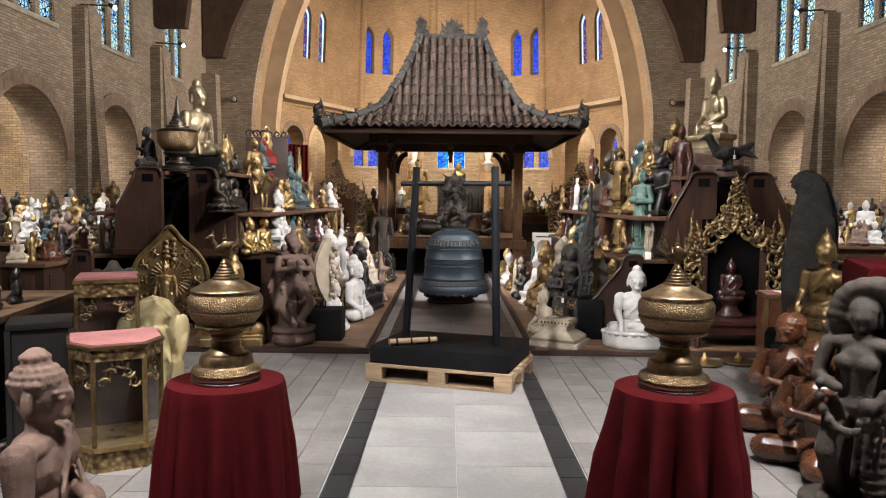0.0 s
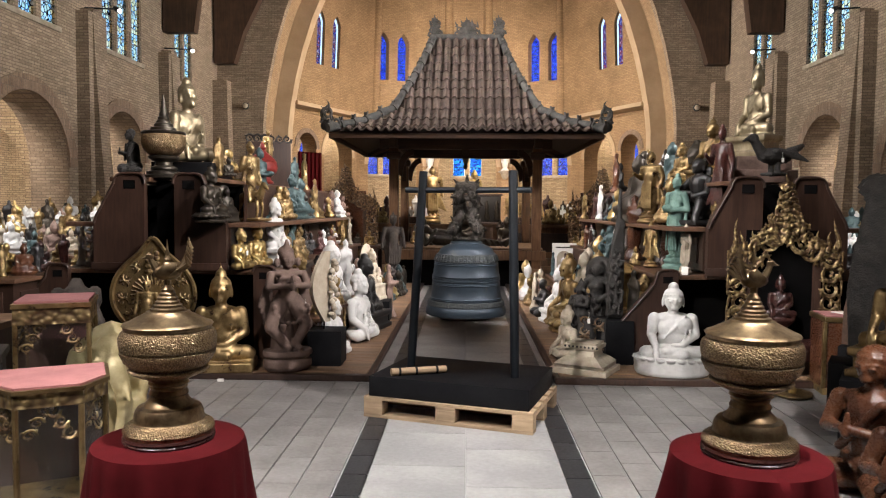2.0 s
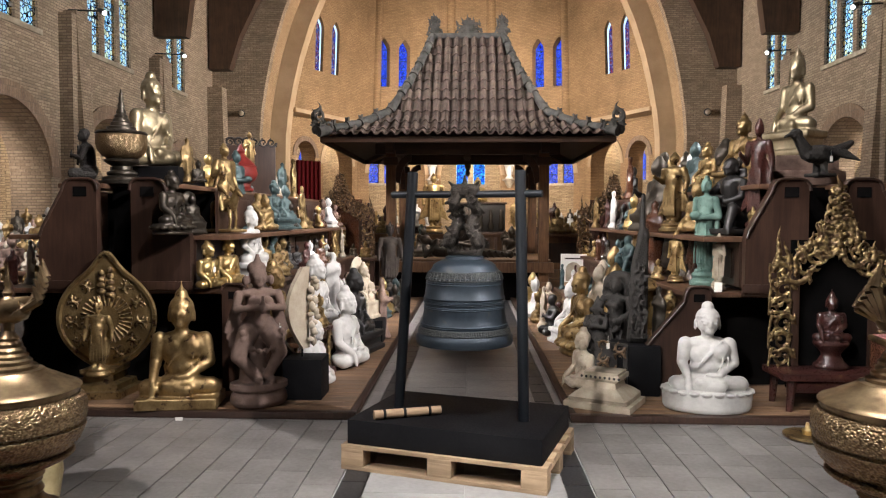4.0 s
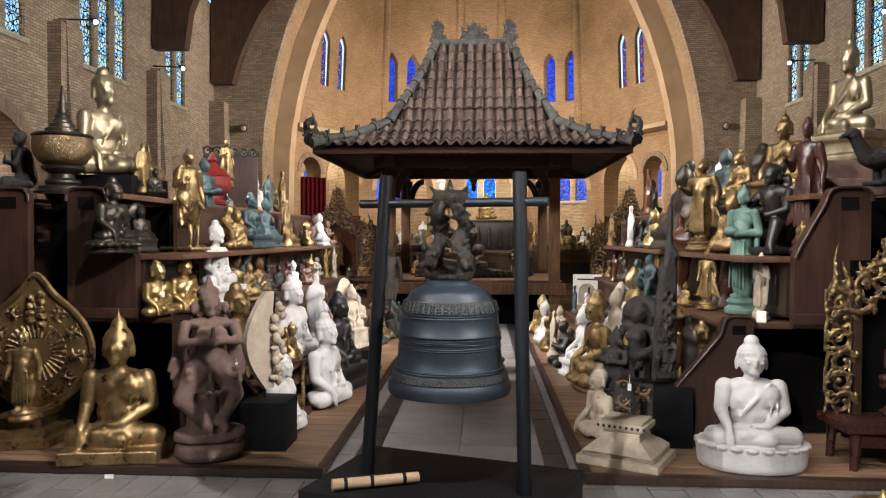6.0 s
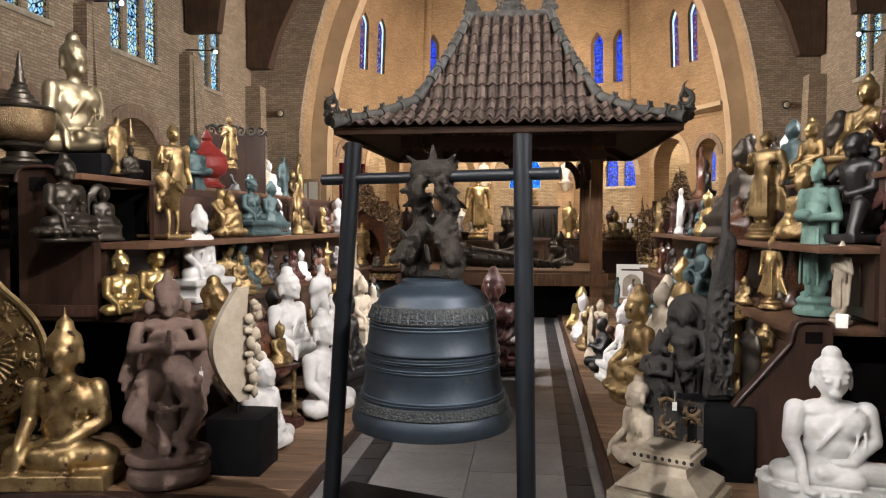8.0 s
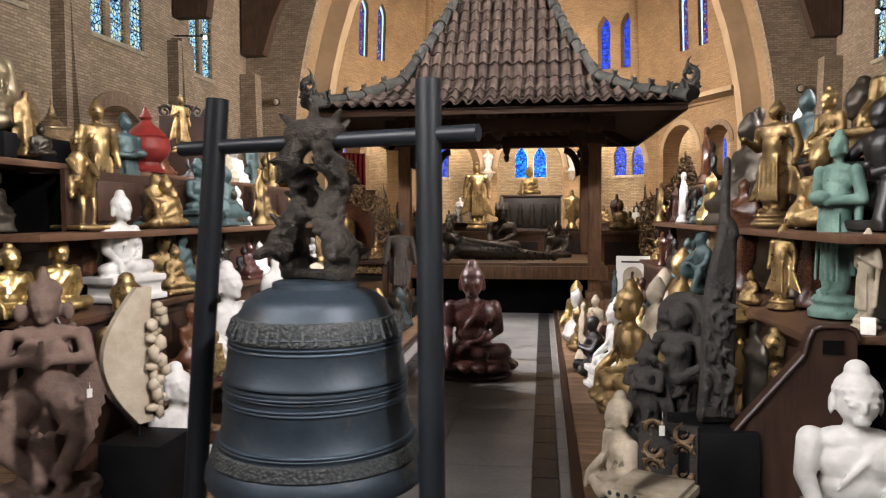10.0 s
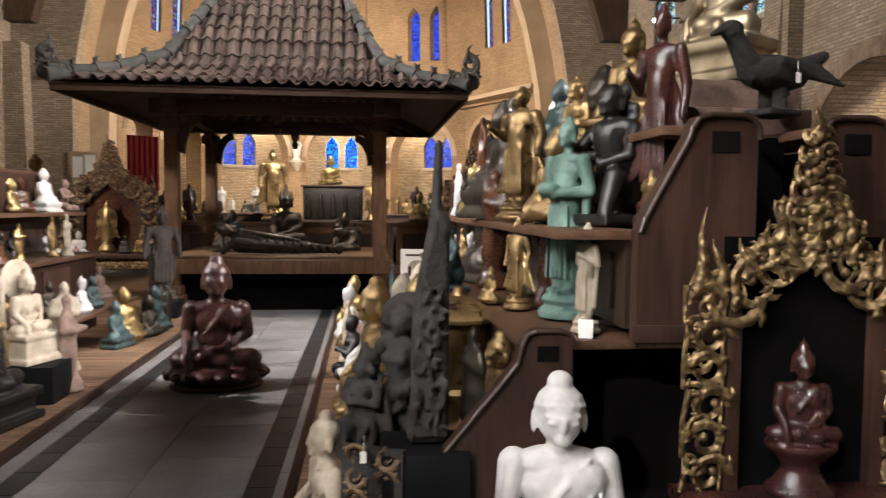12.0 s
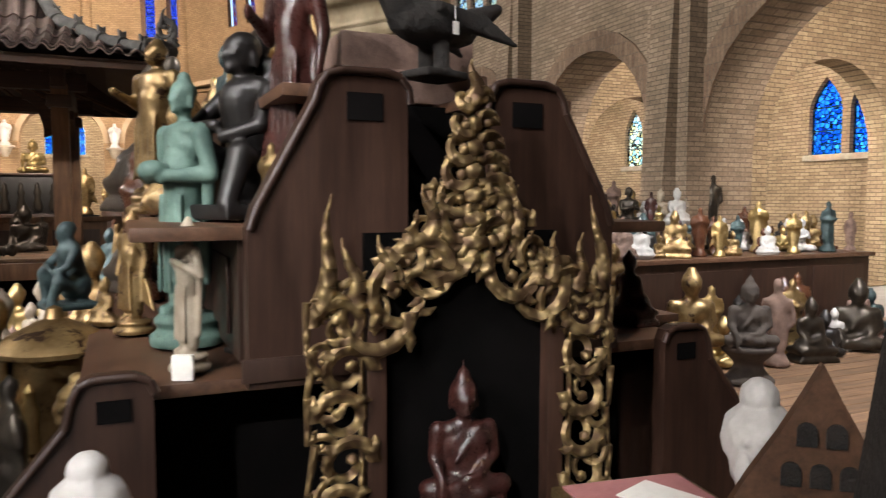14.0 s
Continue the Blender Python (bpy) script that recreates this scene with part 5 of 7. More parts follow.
# the bell's hanger: two twined dragons over the bar, cast in one
rnd = random.Random(4)
bits = [("b", (-0.1, -0.03, 0.505), (0.1, 0.03, 0.53)), ("c", (0, 0, 0.93), (0, 0, 1.0), 0.022, 0.005), ("c", (-0.05, 0, 0.9), (0.05, 0, 0.9), 0.045, 0.045)]
for sx in (-1, 1):
    line = [(sx * (0.074 - 0.03 * i / 15 + 0.016 * math.sin(i * 0.75)), 0.03 * math.sin(i * 0.9), 0.525 + 0.385 * i / 15) for i in range(16)]
    bits += [("c", p, q, 0.04 - 0.012 * i / 15, 0.039 - 0.012 * i / 15) for i, (p, q) in enumerate(zip(line, line[1:]))]
    bits += [("e", (sx * 0.09, -0.03, 0.6), (0.042, 0.048, 0.055)), ("c", (sx * 0.1, -0.06, 0.59), (sx * 0.12, -0.1, 0.57), 0.022, 0.014), ("c", (sx * 0.06, 0, 0.92), (sx * 0.1, -0.02, 0.96), 0.018, 0.006)]
    for i in range(46):
        x, y, z = line[rnd.randrange(16)]
        ang, up = rnd.uniform(0, 6.28), rnd.uniform(-0.02, 0.03)
        bits.append(("c", (x + 0.03 * math.cos(ang), y + 0.03 * math.sin(ang), z), (x + 0.058 * math.cos(ang), y + 0.058 * math.sin(ang), z + up), 0.014, 0.007))
hanger = new("dragon_hanger", fused(bits, 0.011, "dragon_hanger"))
hanger.data.materials[0] = M_DRAGON
hanger.parent = bell
hanger.matrix_basis = Matrix.LocRotScale((0, 0, 0.505), None, (0.5, 0.5, 0.5))
tagged(hanger, "dark bronze hanger cast as two twined dragons")

KINDS = {
    "seated_curls": curly(), "bearer": bearer(), "seated_finial": seated("", "spire") + [("b", (-0.38, -0.28, -0.08), (0.38, 0.2, 0.02))],
    "seated": seated(), "seated_lotus": seated("lotus"), "seated_plinth": seated("plinth"), "seated_slab": seated("slab"), "seated_spire": seated("plinth", "spire"), "seated_tall": seated("tall", "spire"),
    "seated_throne": seated("throne"), "seated_crown": seated("lotus", "crown"), "bowl": standing("bowl"), "robed": standing("raised", 0.14), "slim": standing("down", 0.0, True, "crown"), "plain": standing("pray", 0.0),
    "wide": standing("down", 0.16), "dancer": dancer(), "monk": monk(), "lying": lying(), "elephant": elephant_god(), "rider": horseman(), "crouch": crouching(), "bust": bust(), "bird": bird(),
}
SKINS = {}
FINE = ("seated_slabwhite", "seated_curlssand", "dancersand", "bearergrey", "monkbrown", "bowlgreen", "seated_slabgold", "bustwhite")
SAYS = {"seated_finial": "sitting cross-legged, with a flame finial", "seated_curls": "with curled hair, sitting cross-legged", "bearer": "stepping under a carved canopy", "seated": "sitting cross-legged", "seated_lotus": "sitting on a lotus base", "seated_plinth": "sitting on a stepped plinth", "seated_slab": "sitting on a petalled slab", "seated_spire": "with a pointed finial", "seated_tall": "on a tall waisted throne",
        "seated_throne": "on a round-backed throne", "seated_crown": "crowned, sitting cross-legged", "bowl": "standing with a bowl", "robed": "in a flared robe", "slim": "standing slender", "plain": "standing with joined hands", "wide": "in a wide robe",
        "dancer": "with joined hands and bent knees", "monk": "kneeling with joined hands", "lying": "lying on its side", "elephant": "with an elephant's head", "rider": "on horseback", "crouch": "crouching with folded arms", "bust": "of a head and shoulders", "bird": "of a long-tailed bird"}
TONES = {"gold": (M_GOLD, "worn gilded"), "pale": (M_GOLD_P, "pale rubbed gilt"), "bright": (M_GOLD_B, "bright gilded"), "white": (M_WHITE, "white marble"), "cream": (M_CREAM, "cream stone"), "sand": (M_SAND, "reddish sandstone"), "grey": (M_GREYSTONE, "grey stone"), "black": (M_BLACKLAC, "black lacquered"),
         "bronze": (M_BRONZE, "dark bronze"), "green": (M_GREEN, "green patinated bronze"), "teal": (M_TEAL, "dark teal bronze"), "red": (M_REDLAC, "dark red lacquered"), "brown": (M_BROWN, "polished brown wood"), "wood": (M_DARKWOOD, "blackened wood")}


def statue(kind, tone, x, y, z, h, turn, on="", hero=False, wide=1.0):
    """One statue; turn 0 faces the entrance, 90 the east."""
    hero = 2 if hero and kind + tone in FINE else hero
    key = (kind, hero)
    if key not in SKINS:
        SKINS[key] = fused(KINDS[kind], (0.008 if hero == 2 else 0.013 if hero else 0.036) * {"lying": 2.3, "bird": 1.6}.get(kind, 1.0), kind + "_figure")
    mat, says = TONES[tone]
    ob = new({"l": "lying_statue", "m": "kneeling_statue"}.get(kind[0], "seated_statue" if "seated" in kind else "bust" if kind == "bust" else "bird_statue" if kind == "bird" else "standing_statue"), SKINS[key])
    ob.material_slots[0].link = "OBJECT"
    ob.material_slots[0].material = mat
    ob.matrix_world = Matrix.LocRotScale((x, y, z), Euler((0, 0, radians(turn))), (h * wide, h * wide, h))
    label = f"{says} statue {SAYS[kind]}"
    if on and len((label + " " + on).split()) <= 12:
        label += ", " + on
    return tagged(ob, label, "statue")

# ---- the statues in their places ----
# along the aisle, west side
statue("seated_finial", "gold", -2.07, 6.98, 0.05, 0.93, 8, "on the boards", hero=True, wide=0.92)
statue("dancer", "sand", -1.49, 6.99, 0.05, 1.13, 30, "on the boarded platform", hero=True)
statue("seated", "white", -1.21, 7.60, 0.05, 0.60, 80, "on the boards", hero=True)
statue("seated", "white", -1.42, 8.70, 0.40, 0.70, 75, "on the lower step", hero=True)
statue("seated", "white", -1.09, 8.50, 0.05, 0.76, 75, "on the boards beside the aisle", hero=True, wide=0.95)
statue("plain", "white", -1.40, 9.50, 0.40, 0.69, 60, "on the lower step")
statue("seated_plinth", "black", -1.12, 9.20, 0.05, 0.88, 75, "beside the aisle", hero=True)
statue("seated_throne", "cream", -1.13, 9.90, 0.30, 0.71, 70, "on a black block", hero=True, wide=0.9)
statue("slim", "grey", -1.24, 13.67, 0.24, 1.17, 15, "on a black block before the pavilion", hero=True)
statue("seated_crown", "gold", -1.24, 8.00, 0.48, 0.31, 80, "on a small red stand")
statue("seated", "red", -1.50, 9.65, 0.40, 0.24, 80)
statue("seated", "gold", -1.60, 7.82, 0.40, 0.69, 80, "behind the carved plate", hero=True)
statue("seated_plinth", "brown", -1.55, 8.45, 0.40, 0.45, 75)
statue("seated_plinth", "black", -1.60, 8.84, 0.40, 0.53, 80)
statue("seated_lotus", "gold", -1.40, 8.44, 0.40, 0.29, 70)
# west stall, shelf
statue("seated", "bright", -2.05, 7.50, 0.87, 0.40, 70, "on the stall shelf", hero=True)
statue("seated", "bright", -1.98, 7.78, 0.87, 0.43, 70, "on the stall shelf", hero=True)
statue("plain", "brown", -2.12, 8.27, 0.87, 0.40, 80)
statue("seated_plinth", "white", -1.95, 8.34, 0.87, 0.69, 75, "with a black cap of hair", hero=True, wide=0.9)
statue("seated", "gold", -2.00, 8.92, 0.87, 0.44, 70)
statue("seated_plinth", "teal", -1.95, 9.10, 0.87, 0.43, 80, "on the stall shelf")
statue("seated", "bronze", -2.10, 9.20, 0.87, 0.35, 75)
statue("seated", "gold", -1.95, 9.46, 0.87, 0.38, 75)
statue("slim", "bronze", -1.98, 9.88, 0.87, 0.32, 80)
statue("seated_spire", "gold", -1.80, 8.71, 0.87, 0.36, 70)
statue("seated_plinth", "black", -1.95, 9.76, 0.87, 0.26, 75)
# west stall, upper shelf
statue("seated_lotus", "bronze", -2.25, 7.28, 1.31, 0.51, 75, "on the upper stall shelf", hero=True)
statue("seated_throne", "bronze", -2.20, 7.57, 1.31, 0.36, 60, "on the upper stall shelf")
statue("rider", "gold", -2.17, 8.25, 1.31, 0.62, 60, "on a red slab", hero=True)
statue("robed", "gold", -2.30, 8.65, 1.31, 0.86, 70, "on the upper stall shelf", hero=True)
statue("bowl", "teal", -2.28, 8.95, 1.31, 0.82, 80, "on the upper stall shelf", hero=True)
statue("crouch", "gold", -2.08, 8.97, 1.31, 0.39, 75)
statue("seated", "gold", -2.00, 8.98, 1.31, 0.38, 60)
statue("seated_plinth", "teal", -2.08, 9.64, 1.31, 0.55, 80, "on the upper stall shelf", hero=True)
statue("seated", "gold", -2.00, 9.07, 1.31, 0.30, 70)
statue("seated_plinth", "teal", -2.10, 10.20, 1.31, 0.53, 80)
statue("seated_lotus", "bronze", -2.05, 10.23, 1.31, 0.33, 80)
# west stall, top
statue("seated", "pale", -2.83, 8.25, 1.90, 0.88, 66, "on a dark base", hero=True, wide=0.84)
statue("wide", "gold", -2.50, 8.23, 1.76, 0.42, 70)
statue("seated", "bronze", -2.40, 8.23, 1.76, 0.21, 60)
statue("robed", "gold", -2.55, 10.28, 1.95, 0.52, 70, "before a dark carved screen", hero=True)
statue("monk", "wood", -3.21, 7.75, 1.76, 0.44, -60, "on the end of the stall", hero=True, wide=0.9)
# floor row, east side
statue("seated_slab", "white", 1.83, 7.03, 0.05, 0.79, -6, "with painted script on its base", hero=True, wide=1.05)
statue("seated", "cream", 1.01, 7.62, 0.05, 0.51, -70, "on the edge of the boards", hero=True, wide=0.95)
statue("dancer", "wood", 1.17, 7.9, 0.05, 0.74, -50, "worn, on the boards", hero=True)
statue("seated_lotus", "gold", 1.23, 9.17, 0.05, 0.91, -75, "in the row beside the aisle", hero=True, wide=0.92)
statue("seated_plinth", "white", 1.21, 9.75, 0.05, 0.73, -75, "in the row beside the aisle", hero=True)
statue("seated_plinth", "cream", 1.55, 9.75, 0.40, 0.60, -75)
statue("seated_lotus", "cream", 1.40, 9.10, 0.40, 0.59, -75)
statue("bearer", "wood", 1.34, 7.95, 0.05, 0.95, -40, "on the boards", hero=True)
statue("seated_lotus", "gold", 1.75, 10.12, 0.40, 0.74, -70)
statue("seated_spire", "gold", 1.45, 8.55, 0.40, 0.67, -75)
statue("seated", "gold", 1.77, 7.85, 0.39, 0.45, -70, "on the stall seat", hero=True)
statue("plain", "bronze", 1.62, 7.61, 0.40, 0.51, -75)
statue("crouch", "teal", 1.70, 9.11, 0.87, 0.41, -70, "resting its head on one arm")
# east stall, shelf
statue("bowl", "green", 2.12, 8.03, 0.87, 0.95, -62, "on the stall shelf", hero=True, wide=0.85)
statue("plain", "cream", 2.09, 7.60, 0.87, 0.46, -70, "slender, beside a green bronze", hero=True, wide=0.85)
statue("seated_plinth", "black", 2.35, 7.75, 0.87, 0.35, -60, "in the shade of the upper shelf", hero=True)
statue("wide", "gold", 1.95, 8.32, 0.87, 0.47, -60, "on the stall shelf", hero=True)
statue("robed", "brown", 2.15, 8.43, 0.87, 0.64, -60, "leaning in the shade")
statue("plain", "brown", 2.00, 9.29, 0.87, 0.78, -65, "on the stall shelf")
statue("seated_lotus", "gold", 1.85, 8.55, 0.87, 0.20, -65)
statue("robed", "bronze", 2.20, 8.87, 0.87, 0.56, -65)
statue("seated_plinth", "bronze", 2.00, 9.70, 0.87, 0.56, -70)
statue("plain", "gold", 2.10, 10.44, 0.87, 0.67, -70)
# east stall, upper shelf
statue("robed", "gold", 2.08, 8.89, 1.31, 0.79, -58, "tall, on the upper stall shelf", hero=True, wide=1.15)
statue("crouch", "black", 2.34, 8.02, 1.31, 0.66, -62, "leaning forward on the upper shelf", hero=True)
statue("plain", "gold", 2.32, 7.50, 1.31, 0.24, -40, "small, at the end of the shelf")
statue("seated_plinth", "bronze", 2.10, 9.56, 1.31, 0.82, -70)
statue("slim", "bronze", 2.20, 9.71, 1.31, 0.91, -70)
statue("seated", "gold", 2.15, 8.34, 1.31, 0.50, -65)
# east stall, top
statue("robed", "red", 2.44, 7.72, 1.31, 0.96, -55, "tall, in a carved robe", hero=True, wide=0.72)
statue("seated_lotus", "gold", 2.50, 9.20, 1.73, 0.50, -70, "on top of the stall", hero=True)
statue("seated_lotus", "teal", 2.50, 9.60, 1.73, 0.55, -70, "on top of the stall")
statue("seated_spire", "gold", 2.65, 8.63, 1.73, 0.74, -60, "on top of the stall", hero=True)
statue("bust", "bronze", 2.55, 8.84, 1.73, 0.50, -60, "on top of the stall")
statue("seated", "black", 2.40, 8.04, 1.73, 0.26, -65)
statue("seated_spire", "pale", 2.9, 8.1, 1.98, 0.98, -60, "on a pale base", hero=True, wide=0.72)
statue("bird", "wood", 2.89, 7.62, 1.77, 0.39, -70, "on the end of the stall", hero=True)
# aisle and pavilion
statue("seated_lotus", "red", 0.05, 10.32, 0.00, 1.02, 5, "alone on the tiled aisle", hero=True, wide=0.95)
statue("lying", "bronze", 0.02, 14.75, 0.72, 0.44, 0, "on the pavilion deck", hero=True)
statue("seated_crown", "grey", 0.0, 15.70, 0.72, 1.0, 0, "silvery, on the pavilion deck", hero=True)
statue("seated", "bright", 0.30, 23.00, 1.90, 0.74, 0, "on a black altar cabinet", hero=True)
statue("wide", "gold", -0.91, 21.50, 1.05, 1.62, 10, "on a dark block", hero=True)
statue("wide", "gold", 1.33, 21.50, 1.05, 0.96, -10, "on a dark block")
statue("seated", "gold", -3.98, 16.80, 1.35, 0.83, 60, "on a wooden pedestal", hero=True)
# foreground
statue("seated_curls", "sand", -1.66, 2.92, 0.00, 0.84, 98, "on the tiled floor", hero=True)
statue("monk", "brown", 2.12, 4.5, 0.00, 0.78, -60, "with a gilded face, on the tiles", hero=True, wide=1.1)
statue("monk", "brown", 2.0, 3.92, 0.00, 0.72, -66, "on the tiled floor", hero=True, wide=1.15)
statue("bearer", "grey", 1.75, 3.04, 0.0, 1.15, -52, "on a round base", hero=True)
statue("seated_spire", "gold", 2.74, 5.30, 0.42, 0.87, -50, "on a black block", hero=True, wide=0.9)
statue("seated_tall", "red", 2.8, 7.19, 0.325, 0.6, -12, "inside the gilded shrine arch", hero=True, wide=0.9)
statue("seated", "black", -2.75, 4.60, 0.77, 0.23, -60, "on a side table")
statue("seated_lotus", "bronze", -2.95, 4.40, 0.772, 0.49, -80, "on a side table", hero=True)
statue("elephant", "grey", -2.59, 5.60, 0.45, 0.52, 30, "leaning dark stone")
statue("bust", "white", 3.33, 6.60, 0.42, 0.53, 22, "on a black block", hero=True, wide=0.86)
statue("seated_lotus", "gold", 4.01, 8.10, 0.90, 0.28, -40, "on the lower shelf")
statue("seated", "gold", 5.70, 9.40, 0.30, 0.60, -20, "with a broad back")
statue("seated_tall", "grey", 6.06, 9.20, 0.05, 0.81, -30, "on the wooden floor", hero=True)
statue("plain", "brown", 7.49, 10.00, 0.05, 0.69, -30)
statue("seated_plinth", "white", 7.73, 9.80, 0.05, 0.37, -35, "on the wooden floor")
statue("slim", "bronze", 9.29, 12.90, 1.00, 0.75, -30)

# ---- furniture, vessels and carvings ----


def at(x, y, z=0.0, turn=0.0, size=1.0):
    return Matrix.LocRotScale((x, y, z), Euler((0, 0, radians(turn))), (size, size, size))


def block(x, y, z, w, d, h, turn=0.0, label="matt black display block under a statue"):
    return whole("display_block", box(-w / 2, -d / 2, 0, w / 2, d / 2, h, 0.006), M_BLACK, label, "plinth", at(x, y, z, turn), "black display blocks")


block(-1.2, 7.28, 0.046, 0.3, 0.3, 0.31)
block(-1.12, 9.9, 0.046, 0.46, 0.4, 0.25)
block(-1.24, 13.68, 0.0, 0.4, 0.36, 0.24)
block(1.41, 7.52, 0.046, 0.34, 0.32, 0.4)
block(2.74, 5.32, 0.0, 0.62, 0.5, 0.42, -30)
block(-0.91, 21.5, 0.72, 0.5, 0.5, 0.33)
block(1.33, 21.5, 0.72, 0.5, 0.5, 0.33)
block(-2.83, 8.4, 1.72, 0.62, 0.66, 0.18, 0, "dark blue-black base on top of the stall")
whole("stone_pedestal", grown(box(-0.3, -0.28, 0, 0.3, 0.28, 0.12, 0.01), box(-0.26, -0.24, 0.1, 0.26, 0.24, 0.25, 0.01)), M_SAND, "pinkish stepped stone pedestal on top of the stall", "pedestal", at(2.9, 8.1, 1.725))


def vessel(x, y, z, h, mats, label, profile, turn=0.0, tiers=0, name="offering_vessel"):
    """A turned vessel: foot, bowl and lid with a tiered finial."""
    v = holder(name, label, "vessel", at(x, y, z, turn, h))
    foot, bowl, lid = profile
    part("foot", lathe(foot, 40), mats[0], v)
    part("bowl", lathe(bowl, 44), mats[1], v)
    l = part("lid", lathe(lid, 40), mats[2], v)
    return v


PROFILE = (((0.0, 0.0), (0.27, 0.0), (0.28, 0.03), (0.22, 0.06), (0.2, 0.1), (0.17, 0.13), (0.2, 0.17), (0.16, 0.2), (0.18, 0.24), (0.15, 0.27)),
           ((0.0, 0.265), (0.15, 0.27), (0.24, 0.31), (0.285, 0.37), (0.29, 0.44), (0.27, 0.5), (0.275, 0.52), (0.25, 0.535)),
           ((0.0, 0.535), (0.265, 0.535), (0.26, 0.55), (0.2, 0.58), (0.13, 0.61), (0.135, 0.63), (0.09, 0.66), (0.095, 0.68), (0.06, 0.71), (0.064, 0.73), (0.038, 0.77), (0.04, 0.79), (0.02, 0.85), (0.024, 0.87), (0.008, 1.0)))
TALL = (((0.0, 0.0), (0.24, 0.0), (0.245, 0.03), (0.2, 0.045), (0.2, 0.075), (0.14, 0.09), (0.155, 0.11), (0.15, 0.13), (0.105, 0.15), (0.1, 0.19), (0.13, 0.205), (0.175, 0.235), (0.18, 0.255), (0.15, 0.272)),
        ((0.0, 0.272), (0.15, 0.273), (0.2, 0.3), (0.24, 0.36), (0.256, 0.42), (0.254, 0.49), (0.246, 0.52)),
        ((0.0, 0.52), (0.25, 0.52), (0.262, 0.535), (0.245, 0.555), (0.15, 0.57), (0.148, 0.6), (0.11, 0.612), (0.108, 0.645), (0.085, 0.66), (0.083, 0.68), (0.064, 0.7), (0.066, 0.725), (0.048, 0.745), (0.05, 0.77), (0.034, 0.8), (0.038, 0.83), (0.022, 0.87), (0.026, 0.9), (0.006, 1.0)))
PLUMP = (((0.0, 0.0), (0.26, 0.0), (0.27, 0.04), (0.2, 0.1), (0.2, 0.16)), ((0.0, 0.15), (0.2, 0.16), (0.32, 0.26), (0.36, 0.38), (0.33, 0.5), (0.34, 0.53), (0.3, 0.55)), ((0.0, 0.55), (0.32, 0.55), (0.22, 0.66), (0.12, 0.74), (0.07, 0.8), (0.1, 0.85), (0.06, 0.91), (0.02, 1.0)))
vessel(-2.87, 7.74, 1.722, 0.8, (M_BRONZE, M_BRASS, M_BRONZE), "large gilded offering vessel with a tiered dark lid, on the stall", TALL)
vessel(-2.7, 8.75, 1.725, 0.5, (M_BRASS_P, M_BRASS, M_BRASS_P), "small gilded stupa-shaped vessel on top of the stall", PROFILE)
vessel(-2.38, 9.4, 1.725, 0.5, (M_VERMIL, M_VERMIL, M_VERMIL), "bright red lacquered covered vessel", PLUMP)


def shrine_arch(m, w, h, col_h, label, with_back=True, inner_mat=None, name="shrine_arch", skin=M_GILTWOOD):
    """A carved gilt arch on two posts, with scrollwork wings and a tiered crest."""
    s = holder(name, label, "shrine", m)
    for sx in (-1, 1):
        part("post", box(sx * w * 0.28, 0.0, 0.0, sx * w * 0.34, 0.06, col_h, 0.006), M_STAND, s)
        for i in range(max(3, int(col_h / 0.13))):
            wing = bmesh.new()
            z = col_h * (i + 0.5) / max(3, int(col_h / 0.13))
            scroll(wing, sx * w * (0.405 + 0.015 * (i % 2)), z, 0.085 * w, sx if i % 2 else -sx, 1.15, 0.019 * w, math.pi * (i % 2))
            scroll(wing, sx * w * (0.475 - 0.02 * (i % 2)), z + 0.05, 0.05 * w, -sx if i % 2 else sx, 1.1, 0.011 * w, 1.3 * i)
            rod((sx * w * 0.52, 0, z - 0.06), (sx * w * (0.5 + 0.02 * (i % 2)), -0.01, z + 0.07), 0.009 * w, 0.013 * w, 6, wing)
            rod((sx * w * 0.36, 0.0, z - 0.06), (sx * w * 0.36, 0.0, z + 0.07), 0.009 * w, 0.009 * w, 6, wing)
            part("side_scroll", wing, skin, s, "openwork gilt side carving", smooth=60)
        for x, hh, bend in ((0.47, 0.2, -0.03), (0.38, 0.12, 0.03)):
            tip = bmesh.new()
            flame(tip, sx * w * x, col_h, h * hh, sx * bend)
            part("flame_finial", tip, skin, s, "gilt flame", smooth=60)
        n = 5
        for i in range(n):
            limb = bmesh.new()
            k = i / (n - 1)
            x = sx * w * (0.33 - 0.3 * k ** 0.8)
            z = col_h - 0.04 + (h * 0.72 - col_h) * k ** 1.3
            scroll(limb, x, z, w * (0.125 - 0.03 * k), -sx if i % 2 else sx, 1.2, 0.021 * w, i * 1.3)
            scroll(limb, x + sx * w * 0.06, z + 0.05, w * 0.06, sx if i % 2 else -sx, 1.1, 0.013 * w, i * 2.1)
            if i in (1, 3):
                flame(limb, x + sx * 0.05 * w, z + 0.03, h * 0.1, sx * 0.02)
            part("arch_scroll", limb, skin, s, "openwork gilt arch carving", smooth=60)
    for i in range(7):
        crest = bmesh.new()
        k = i / 6
        z = h * (0.64 + 0.28 * k)
        r = w * (0.105 - 0.07 * k)
        for sx in (-1, 1):
            scroll(crest, sx * r * 0.75, z, r * 0.8, sx, 1.1, 0.019 * w)
        ball((0, -0.01, z), (r * 0.6, 0.03, 0.03), sub=1, bm=crest)
        if i == 6:
            flame(crest, 0, h * 0.92, h * 0.08)
        part("crest_tier", crest, skin, s, "tiered gilt crest", smooth=60)
    # Without inner_mat the back is a black sheet painting the shaded opening.
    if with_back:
        part("back", box(-w * 0.33, 0.05, 0.0, w * 0.33, 0.07, h * 0.66), inner_mat or M_SHADE, s)
